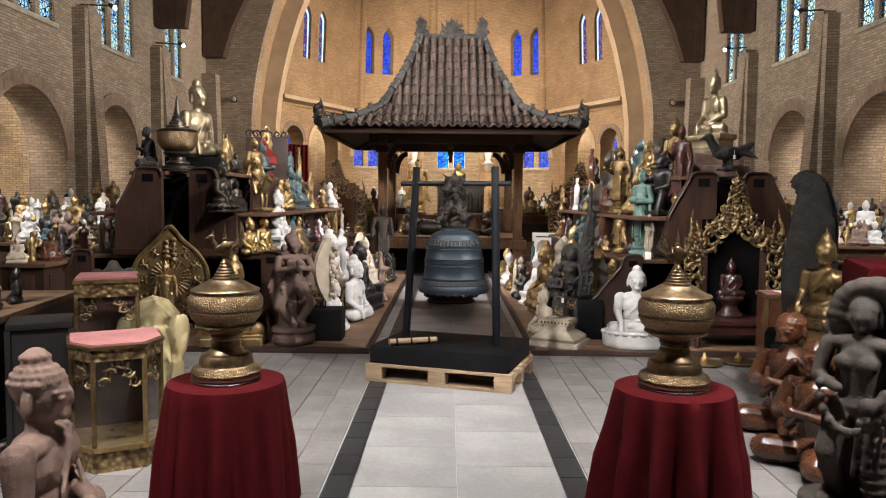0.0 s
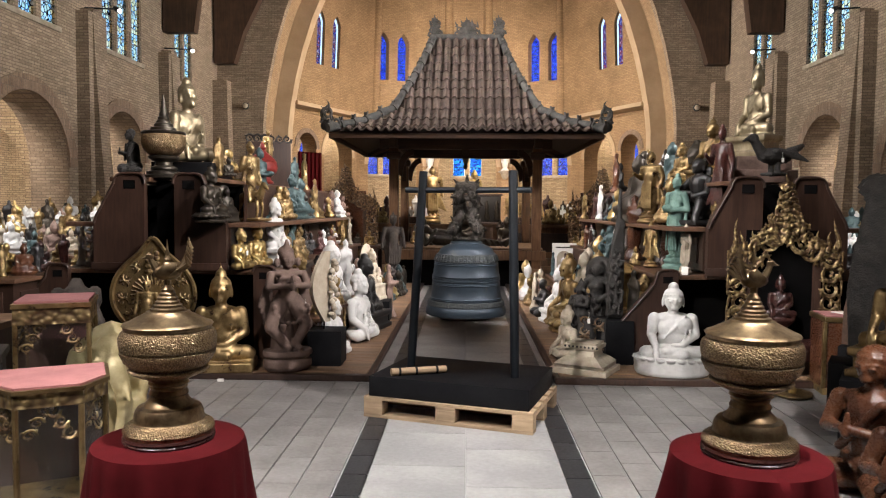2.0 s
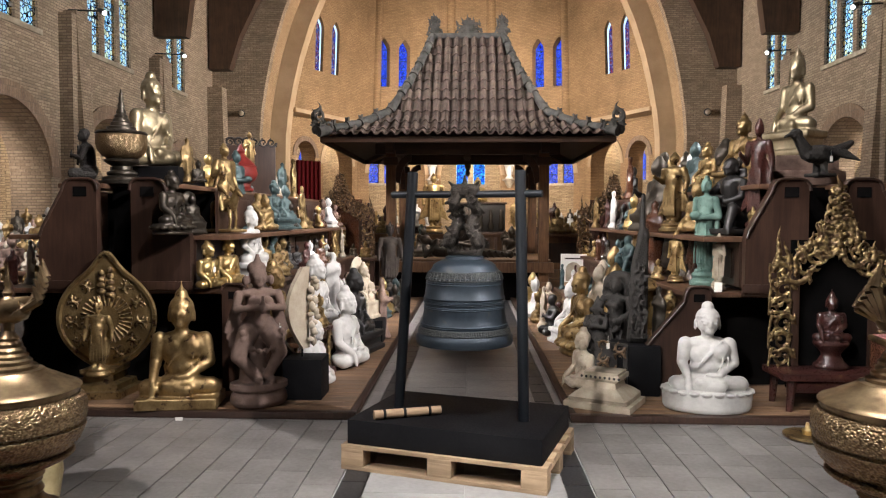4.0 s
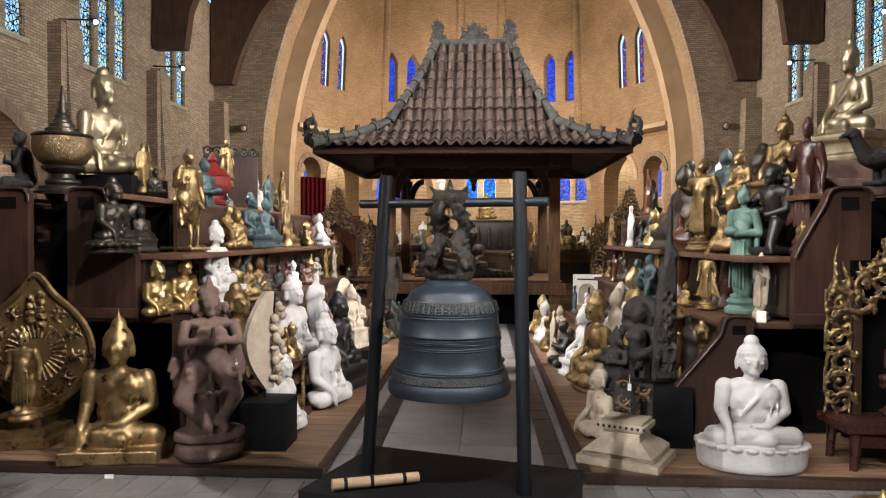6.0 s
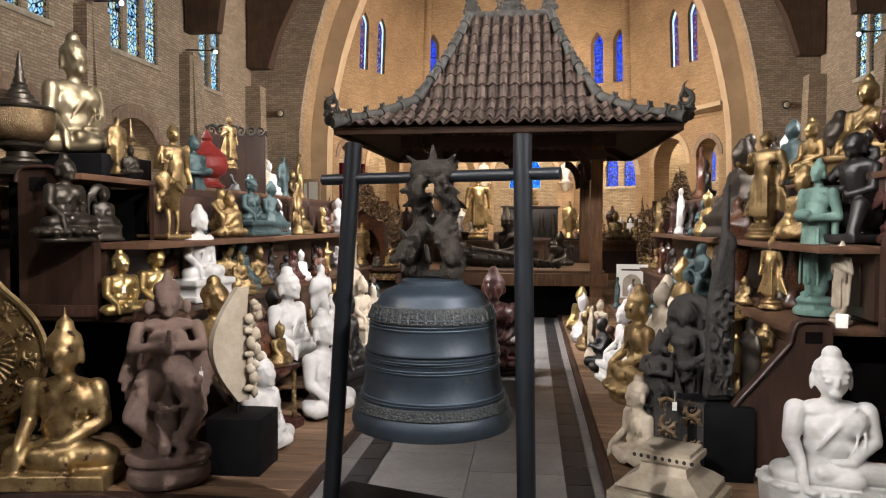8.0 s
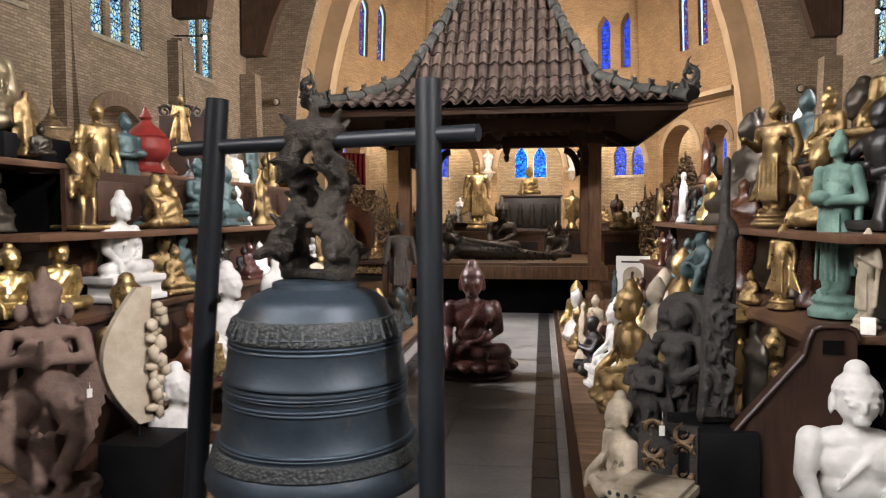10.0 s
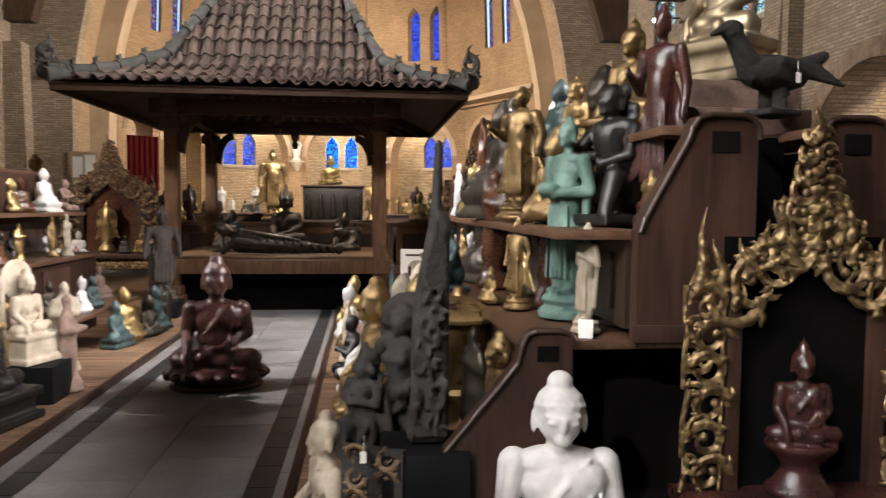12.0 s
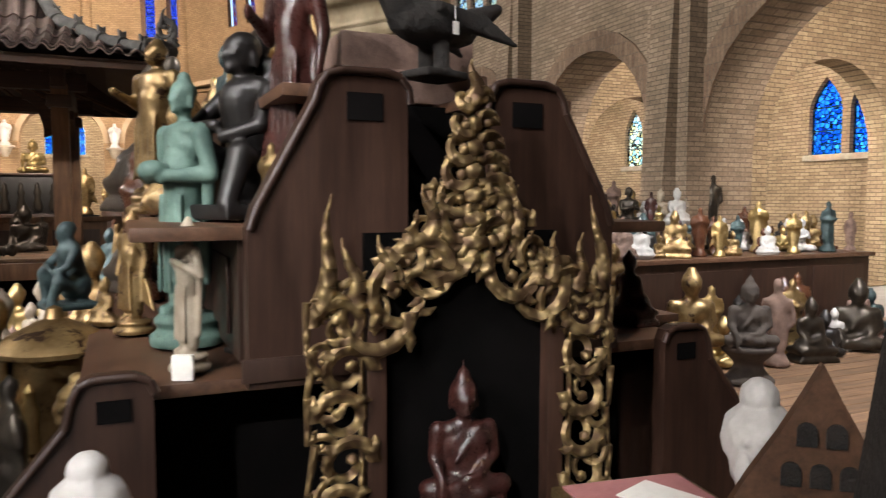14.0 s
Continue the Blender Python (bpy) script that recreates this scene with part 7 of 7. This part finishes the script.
for sx, px in ((-1, -1.68), (1, 1.88)):
    br = holder("wall_bracket", "moulded stone wall bracket between the arches", "bracket", at(px, 35.45, 3.05))
    part("shelf", box(-0.3, -0.2, 0.14, 0.3, 0.3, 0.2, 0.01), M_CREAM, br)
    part("corbel", lathe(((0.08, -0.2), (0.16, -0.05), (0.24, 0.14)), 16), M_CREAM, br)
    statue("plain", "white", px, 35.45, 3.25, 0.95, 0, "on a wall bracket in the apse", wide=1.3)
block(-0.91, 21.5, 0.0, 0.6, 0.6, 0.72)
block(1.33, 21.5, 0.0, 0.6, 0.6, 0.72)
# red curtain in the side arch and a notice board
cu = bmesh.new()
rows = []
for j in range(2):
    rows.append([cu.verts.new((-6.9 + 0.02 * i, 29.9 + 0.06 * math.sin(i * 0.9) + 0.03 * i * 0.6, 0.1 + 3.6 * j)) for i in range(50)])
for i in range(49):
    cu.faces.new((rows[0][i], rows[0][i + 1], rows[1][i + 1], rows[1][i]))
cu_ob = whole("curtain", cu, M_VELVET, "dark red hanging curtain in a side arch", "curtain", smooth=60)
sol = cu_ob.modifiers.new("thick", "SOLIDIFY")
sol.thickness = 0.012
nb = holder("notice_board", "wooden notice board with white papers on the brick wall", "notice board", at(-6.95, 26.83, 2.05))
part("board", box(-0.42, 0, 0, 0.42, 0.05, 0.85, 0.008), M_PALLET, nb)
part("paper", box(-0.3, -0.006, 0.1, -0.02, -0.001, 0.7), M_PAPER, nb)
part("paper", box(0.04, -0.006, 0.15, 0.34, -0.001, 0.75), M_PAPER, nb)
for x in (-7.85, 8.1):
    wl = holder("wall_lamp", "small round floodlight on the brick wall", "lamp", at(x, 26.8, 5.05))
    part("housing", ball((0, 0, 0), (0.13, 0.09, 0.13)), M_STEEL, wl)
    part("glass", ball((0, -0.05, 0), (0.1, 0.06, 0.1)), M_CREAM, wl)
    part("arm", rod((0, 0.0, 0), (0, 0.1, 0.0), 0.03, segs=8), M_STEEL, wl)

# domed reliquary on the stall seat
rq = holder("domed_reliquary", "round gilded wooden reliquary with a domed roof and niche figures", "reliquary", at(1.67, 8.5, 0.381, 0, 1.28))
part("drum", lathe(((0.0, 0.0), (0.14, 0.0), (0.145, 0.03), (0.125, 0.05), (0.12, 0.3), (0.13, 0.32), (0.0, 0.322)), 28), M_GOLD, rq)
part("roof", lathe(((0.0, 0.32), (0.165, 0.32), (0.17, 0.335), (0.13, 0.37), (0.07, 0.4), (0.03, 0.42), (0.02, 0.45), (0.0, 0.46)), 28), M_GOLD, rq)
for i in range(6):
    a = math.pi / 3 * i
    part("niche_figure", lathe(((0.0, 0.05), (0.028, 0.05), (0.024, 0.12), (0.03, 0.17), (0.014, 0.2), (0.018, 0.225), (0.0, 0.25)), 10, m=Matrix.Translation((0.125 * math.cos(a), 0.125 * math.sin(a), 0))), M_GOLD_B, rq)


def tag(x, y, z, turn):
    t = holder("price_tag", "small white paper tag on a string", "tag", at(x, y, z, turn), "price tags")
    part("tag_card", box(-0.011, 0, -0.04, 0.011, 0.002, 0.0), M_PAPER, t)
    part("tag_string", rod((0, 0.001, 0.0), (0.004, 0.012, 0.05), 0.0012, segs=4), M_PAPER, t)


tag(2.88, 7.42, 1.93, 10)
tag(1.62, 7.72, 0.68, -50)
tag(-1.36, 7.1, 0.62, 40)
tag(-1.95, 7.36, 1.05, 60)
whole("paper_label", box(-0.025, 0, 0, 0.025, 0.003, 0.025), M_PAPER, "folded white paper label leaning on a statue base", "paper", at(-1.98, 6.69, 0.0, 6))
whole("paper_label", box(-0.03, 0, 0, 0.03, 0.02, 0.075, 0.004), M_PAPER, "white folded paper standing on the stall shelf", "paper", at(2.06, 7.5, 0.861, -20))

# ---- crowded side tables ----


def counter(x0, y0, x1, y1, h, label):
    """A long panelled counter."""
    c = holder("display_counter", label, "counter", at((x0 + x1) / 2, (y0 + y1) / 2, 0), "display counters")
    w, d = (x1 - x0) / 2, (y1 - y0) / 2
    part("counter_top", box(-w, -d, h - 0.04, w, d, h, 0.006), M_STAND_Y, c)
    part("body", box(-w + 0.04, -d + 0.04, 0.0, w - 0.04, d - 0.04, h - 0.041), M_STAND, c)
    n = max(1, int(2 * w / 0.8))
    for i in range(n):
        a = -w + 0.08 + i * (2 * w - 0.16) / n
        part("raised_panel", box(a + 0.05, -d + 0.026, 0.12, a + (2 * w - 0.16) / n - 0.05, -d + 0.039, h - 0.12, 0.006), M_STAND, c)
    n = max(1, int(2 * d / 0.8))
    for s in (-1, 1):
        for i in range(n):
            a = -d + 0.08 + i * (2 * d - 0.16) / n
            part("raised_panel", box(s * (w - 0.039), a + 0.05, 0.12, s * (w - 0.026), a + (2 * d - 0.16) / n - 0.05, h - 0.12, 0.006), M_STAND, c)


MIXED = ("seated", "seated_lotus", "seated_plinth", "seated_spire", "plain", "wide", "seated", "seated_crown", "monk", "slim", "bowl")
SHADES = ("gold", "gold", "bright", "bronze", "white", "white", "brown", "black", "cream", "red", "gold", "teal", "sand")


def crowd(x0, y0, x1, y1, z, n, lo, hi, turn, seed, on, shades=SHADES):
    """Statues shoulder to shoulder on a table top, set out so that none overlap."""
    rn = random.Random(seed)
    placed = []
    for _ in range(n * 14):
        if len(placed) >= n:
            break
        h = rn.uniform(lo, hi)
        x, y = rn.uniform(x0, x1), rn.uniform(y0, y1)
        if all((x - a) ** 2 + (y - b) ** 2 > (0.24 * (h + c)) ** 2 for a, b, c in placed):
            placed.append((x, y, h))
            k = rn.choice(MIXED)
            statue(k, rn.choice(shades), x, y, z, h * (1.25 if k in ("plain", "wide", "slim", "bowl") else 1.0), turn + rn.uniform(-25, 25), on)


for x0, y0, x1, y1, h, n, lo, hi, turn, seed in (
        (4.7, 10.3, 8.95, 11.3, 0.85, 80, 0.22, 0.44, -25, 1), (4.7, 12.6, 8.9, 13.5, 1.05, 60, 0.26, 0.5, -25, 2), (4.9, 15.4, 8.3, 16.2, 1.0, 20, 0.3, 0.6, -15, 3),
        (-8.75, 9.3, -4.6, 10.3, 0.85, 80, 0.22, 0.46, 30, 4), (-8.7, 11.8, -4.4, 12.7, 1.0, 60, 0.3, 0.5, 30, 5), (-8.4, 14.6, -4.6, 15.4, 1.1, 22, 0.3, 0.6, 25, 6), (-4.4, 7.0, -3.9, 8.6, 0.8, 10, 0.22, 0.36, 40, 7), (4.05, 8.2, 4.5, 9.6, 0.8, 8, 0.22, 0.36, -40, 8)):
    counter(x0, y0, x1, y1, h, "long brown panelled counter crowded with small statues")
    crowd(x0 + 0.15, y0 + 0.12, x1 - 0.15, y1 - 0.12, h, n, lo, hi, turn, seed, "on a crowded counter")
# boards before the counters
crowd(4.6, 9.5, 8.7, 10.15, 0.046, 18, 0.4, 0.66, -25, 11, "on the boards before a counter")
crowd(-8.5, 8.3, -4.9, 9.1, 0.046, 18, 0.4, 0.64, 30, 12, "on the boards before a counter")
# the far ends of the stalls and the steps beside the pavilion
for s, tn, cx in ((-1, 75, -2.78), (1, -75, 2.85)):
    k = cx - s * 0.0
    crowd(min(cx - s * 0.62, cx - s * 0.86), 10.3, max(cx - s * 0.62, cx - s * 0.86), 12.9, 1.3, 9, 0.3, 0.46, tn, 21 + s, "on the upper stall shelf")
    crowd(min(cx - s * 0.66, cx - s * 1.0), 9.9, max(cx - s * 0.66, cx - s * 1.0), 12.9, 0.86, 12, 0.26, 0.36, tn, 31 + s, "on the stall shelf")
    crowd(min(cx - s * 1.08, cx - s * 1.4), 9.6, max(cx - s * 1.08, cx - s * 1.4), 12.9, 0.38, 12, 0.26, 0.42, tn, 41 + s, "on the stall seat")
    crowd(min(cx - s * 1.55, cx - s * 1.85), 9.7, max(cx - s * 1.55, cx - s * 1.85), 12.9, 0.046, 8, 0.34, 0.6, tn, 51 + s, "on the boards beside the aisle")
    crowd(cx - 0.45, 9.2 if s > 0 else 10.0, cx + 0.45, 12.9, 1.72, 12, 0.34, 0.55, tn, 61 + s, "on top of the stall")
    crowd(min(cx + s * 0.66, cx + s * 1.0), 7.7, max(cx + s * 0.66, cx + s * 1.0), 12.5, 0.86, 16, 0.26, 0.4, -tn, 71 + s, "on the stall shelf")
    counter(min(s * 3.6, s * 5.6), 17.2, max(s * 3.6, s * 5.6), 17.9, 0.95, "dark counter beside the pavilion with gilded statues")
    crowd(min(s * 3.7, s * 5.5), 17.3, max(s * 3.7, s * 5.5), 17.8, 0.95, 14, 0.4, 0.7, s * -20, 81 + s, "on a counter beside the pavilion", ("gold", "gold", "bright", "bronze", "red", "teal"))
    counter(min(s * 2.0, s * 4.4), 20.6, max(s * 2.0, s * 4.4), 21.3, 1.05, "dark counter in the chancel with gilded statues")
    crowd(min(s * 2.1, s * 4.3), 20.7, max(s * 2.1, s * 4.3), 21.2, 1.05, 14, 0.4, 0.75, s * -15, 91 + s, "on a counter in the chancel", ("gold", "gold", "bright", "bronze", "red"))
    crowd(min(s * 2.25, s * 3.6), 13.6, max(s * 2.25, s * 3.6), 14.6, 0.046, 9, 0.34, 0.7, s * -20, 101 + s, "on the boards beside the pavilion")
for x0, x1, seed in ((-3.2, -0.75, 121), (1.55, 3.4, 122)):
    counter(x0, 22.8, x1, 23.5, 1.2, "dark counter beside the altar cabinet")
    crowd(x0 + 0.1, 22.9, x1 - 0.1, 23.4, 1.2, 12, 0.3, 0.6, 0, seed, "beside the altar cabinet", ("gold", "bronze", "bright", "white"))
crowd(-1.0, 15.3, -0.4, 16.5, 0.72, 3, 0.4, 0.7, 0, 123, "on the pavilion deck", ("gold", "bronze", "teal"))
crowd(0.6, 15.3, 1.1, 16.5, 0.72, 3, 0.3, 0.6, 0, 124, "on the pavilion deck", ("gold", "bronze"))
# spotlights on the trusses
for x, y, z, tx, ty, tz in ((-8.0, 17.6, 5.95, 2, 12, 0), (-8.0, 22.1, 6.0, 2, 14, 0), (8.2, 17.6, 5.95, -2, 12, 0), (8.2, 22.1, 6.0, -2, 14, 0), (-8.0, 13.1, 5.95, 2, 8, 0), (8.2, 13.1, 5.95, -2, 8, 0)):
    lamp = holder("spotlight", "black truss spotlight with a glowing lens", "spotlight", look((x, y, z), (tx, ty, tz)), "truss spotlights")
    part("can", rod((0, 0, 0.16), (0, 0, -0.04), 0.05, 0.075, 20), M_STEEL, lamp)
    part("lens", rod((0, 0, -0.045), (0, 0, -0.052), 0.045, segs=20), M_LAMP, lamp, "glowing lens")
    part("yoke", box(-0.09, -0.015, 0.02, -0.078, 0.015, 0.2), M_STEEL, lamp)
    arm = rod((0, 0, 0.1), lamp.matrix_world.inverted() @ Vector((math.copysign(8.88, x), y + 0.15, z + 0.1)), 0.02, segs=8)
    part("arm", arm, M_STEEL, lamp)

# ---- pieces of the floor and the roof ----


def shared(name, bm, mat, smooth=None):
    return finish(name, bm, mat, smooth)


def piece(name, me, parent, m):
    ob = new(name, me)
    ob.parent = parent
    ob.matrix_basis = m
    return ob


floor_ob = bpy.data.objects["floor"]
small_tile = shared("tile", box(-0.096, -0.1985, -0.012, 0.096, 0.1985, 0.0, 0.002), M_FLOOR_TILE)
rest = bmesh.new()
for side in (-1, 1):
    edge = -0.625 if side < 0 else 0.745
    for i in range(42):
        x = edge + side * (0.1 + 0.2 * i)
        for j in range(22):
            y = -1.9 + 0.4 * j + (0.2 if i % 2 else 0.0)
            if y > 6.57:
                continue
            if i < 10 and y > 2.9:
                piece("tile", small_tile, floor_ob, Matrix.Translation((x, y, 0)))
            else:
                box(x - 0.096, y - 0.1985, -0.012, x + 0.096, y + 0.1985, 0.0, bm=rest)
    for i in range(42):
        x = edge + side * (0.1 + 0.2 * i)
        box(x - 0.096, 6.702 if i % 2 == 0 else 6.502, -0.012, x + 0.096, 6.757, 0.0, bm=rest)
o = part("outer_tiles", rest, M_FLOOR_TILE, floor_ob, "grey tiles farther off", smooth=None)
o["kind"] = "stuff"
dark_tile = shared("tile", box(-0.0735, -0.147, -0.012, 0.0735, 0.147, 0.0, 0.003), M_FLOOR_DARK)
slab = shared("tile", box(-0.248, -0.298, -0.012, 0.248, 0.298, 0.0, 0.002), M_FLOOR_LIGHT)
for j in range(76):
    y = -1.5 + 0.3 * j
    for x in (-0.545, 0.665):
        piece("tile", dark_tile, floor_ob, Matrix.Translation((x, y, 0)))
for j in range(36):
    y = -1.5 + 0.6 * j
    for k in range(2):
        piece("tile", slab, floor_ob, Matrix.LocRotScale((-0.215 + 0.545 * k, y + (0.3 if k else 0), 0), None, (1.09, 1, 1)))
grey = bmesh.new()
for y in range(34):
    box(-0.725, 6.85 + 0.4 * y, -0.012, -0.623, 7.245 + 0.4 * y, 0.0, bm=grey)
    box(0.743, 6.85 + 0.4 * y, -0.012, 0.795, 7.245 + 0.4 * y, 0.0, bm=grey)
    box(-4.0, 19.1 + 0.4 * y, -0.012, 4.2, 19.495 + 0.4 * y, -0.002, bm=grey) if y < 20 else None
part("edge_tiles", grey, M_FLOOR_TILE, floor_ob, smooth=None)["kind"] = "stuff"
for side, inner in ((-1, -0.785), (1, 0.855)):
    long_board = shared("board", box(0, -0.068, 0.0, side * 3.9, 0.068, 0.042, 0.003), M_PLANK)
    far_board = shared("board", box(side * 3.905, -0.068, 0.0, side * 7.8, 0.068, 0.042, 0.003), M_PLANK)
    for j in range(86):
        y = 6.912 + 0.14 * j
        piece("board", long_board, BOARDS[side], Matrix.Translation((inner, y, 0)))
        if j < 60:
            piece("board", far_board, BOARDS[side], Matrix.Translation((inner, y, 0)))

# roof tiles: curved pans in courses that overlap
pan = bmesh.new()
W, Lg = 0.164, 0.29
prof = [(-0.5, 0.0), (-0.34, -0.016), (-0.15, -0.01), (0.0, 0.016), (0.18, 0.042), (0.36, 0.034), (0.5, 0.004)]
top = [[pan.verts.new((u * W, s * Lg, h + lift)) for u, h in prof] for s, lift in ((0.0, 0.022), (-1.0, 0.055))]
bot = [[pan.verts.new((u * W, s * Lg, h + lift - 0.016)) for u, h in prof] for s, lift in ((0.0, 0.026), (-1.0, 0.055))]
for g, flip in ((top, False), (bot, True)):
    for i in range(6):
        pan.faces.new((g[0][i], g[1][i], g[1][i + 1], g[0][i + 1]))
for i in range(6):
    pan.faces.new((top[1][i], bot[1][i], bot[1][i + 1], top[1][i + 1]))
for i in (0, 6):
    pan.faces.new((top[0][i], top[1][i], bot[1][i], bot[0][i]))
pan_mesh = shared("tile", pan, M_TILE, 50)
far_tiles = bmesh.new()
lengths = [0.0]
for a, b in zip(PROF, PROF[1:]):
    lengths.append(lengths[-1] + math.hypot(b[1] - a[1], b[2] - a[2]))
total = lengths[-1]


def along(d, face):
    """The place at d metres down a roof face: half width, distance out, height and slope."""
    for (a, b, l0, l1) in zip(PROF, PROF[1:], lengths, lengths[1:]):
        if d <= l1 + 1e-6:
            k = (d - l0) / (l1 - l0)
            out_a, out_b, w_a, w_b = (a[1], b[1], a[0], b[0]) if face in (0, 2) else (a[0], b[0], a[1], b[1])
            return w_a + (w_b - w_a) * k, out_a + (out_b - out_a) * k, a[2] + (b[2] - a[2]) * k, math.atan2(a[2] - b[2], out_b - out_a)
    return None


rn = random.Random(5)
courses = 13
for face in range(4):
    spin = Matrix.Rotation(math.pi / 2 * face, 4, "Z")
    for c in range(courses):
        d0 = 0.02 + c * (total - 0.26) / (courses - 1)
        w, out, z, slope = along(d0, face)
        w2 = along(min(d0 + 0.2, total), face)[0]
        n = 2 * int((w + w2) / 2 / W + 0.35)
        for i in range(n):
            x = (i - (n - 1) / 2) * W
            m = spin @ Matrix.Translation((x, -out, z - 0.012)) @ Matrix.Rotation(slope + rn.uniform(-0.015, 0.015), 4, "X") @ Matrix.Rotation(rn.uniform(-0.02, 0.02), 4, "Z")
            if face == 0:
                piece("tile", pan_mesh, pavilion, m)
            else:
                tmp = bmesh.new()
                tmp.from_mesh(pan_mesh)
                bmesh.ops.transform(tmp, matrix=m, verts=tmp.verts)
                grown(far_tiles, tmp)
o = part("side_roof_tiles", far_tiles, M_TILE, pavilion, "clay tiles of the other slopes", smooth=50)
o["kind"] = "stuff"
# hip caps with upturned lugs, ridge and carved corner scrolls
for sx in (-1, 1):
    for sy in (-1, 1):
        pts = [Vector((sx * a, sy * b, z + 0.05)) for a, b, z in PROF]
        step = []
        for p, q in zip(pts, pts[1:]):
            k = max(1, round((q - p).length / 0.3))
            step += [p.lerp(q, i / k) for i in range(k)]
        step.append(pts[-1])
        for p, q in zip(step, step[1:]):
            cap = rod(p, q, 0.06, 0.085, 12)
            part("hip_cap", cap, M_RIDGE, pavilion)
            up = (q - p).normalized()
            part("lug", prism([(-0.035, 0.0), (0.035, 0.0), (0.05, 0.1), (0.0, 0.075), (-0.05, 0.1)], 0.03, m=Matrix.Translation(q + Vector((0, 0, 0.05))) @ Matrix.Rotation(math.atan2(sy, sx) + math.pi / 2, 4, "Z")), M_RIDGE, pavilion, smooth=None)
        cs = bmesh.new()
        scroll(cs, 0.02, 0.2, 0.085, 1, 1.5, 0.022, -1.5)
        scroll(cs, -0.1, 0.1, 0.07, -1, 1.3, 0.02, 1.0)
        scroll(cs, 0.06, 0.06, 0.06, 1, 1.2, 0.018, 0.5)
        flame(cs, -0.02, 0.22, 0.14, 0.06)
        flame(cs, 0.06, 0.18, 0.1, 0.05)
        ball((-0.02, 0, 0.05), (0.14, 0.03, 0.07), bm=cs)
        bmesh.ops.transform(cs, matrix=Matrix.Translation((sx * 2.34, sy * 2.34, 2.77)) @ Matrix.Rotation(math.atan2(sy * 0.3, sx), 4, "Z") @ Matrix.Diagonal((1.25, 1.2, 1.45, 1.0)), verts=cs.verts)
        part("corner_scroll", cs, M_RIDGE, pavilion, "carved upturned corner scroll", smooth=60)
part("ridge_cap", rod((-0.72, 0, 4.86), (0.72, 0, 4.86), 0.085, segs=12), M_RIDGE, pavilion)
for x, k in ((-0.64, 1.0), (0.0, 1.15), (0.64, 1.0)):
    cs = bmesh.new()
    rings_up = 4 if x else 3
    for j in range(rings_up):
        z = 4.95 + 0.085 * k * j
        for q in ((-1, 1) if x else (-2.2, -0.9, 0.9, 2.2)):
            r = (0.075 - 0.011 * j) * k
            if not x and j == 2 and abs(q) > 2:
                continue
            scroll(cs, x + q * 0.068 * k * (1 - 0.16 * j), z, r, 1 if q > 0 else -1, 1.3, 0.021, 0.7 * j)
        ball((x, 0, z), (0.1 * k * (1 - 0.2 * j) * (1 if x else 2.0), 0.035, 0.055 * k), sub=1, bm=cs)
    for q in range(-2, 3):
        flame(cs, x + q * 0.045 * k * (1 if x else 2.0), 4.95 + (0.25 if x else 0.17) * k - 0.03 * abs(q), 0.13 * k - 0.02 * abs(q), q * 0.008)
    part("ridge_ornament", cs, M_RIDGE, pavilion, "carved openwork ridge ornament", smooth=60)
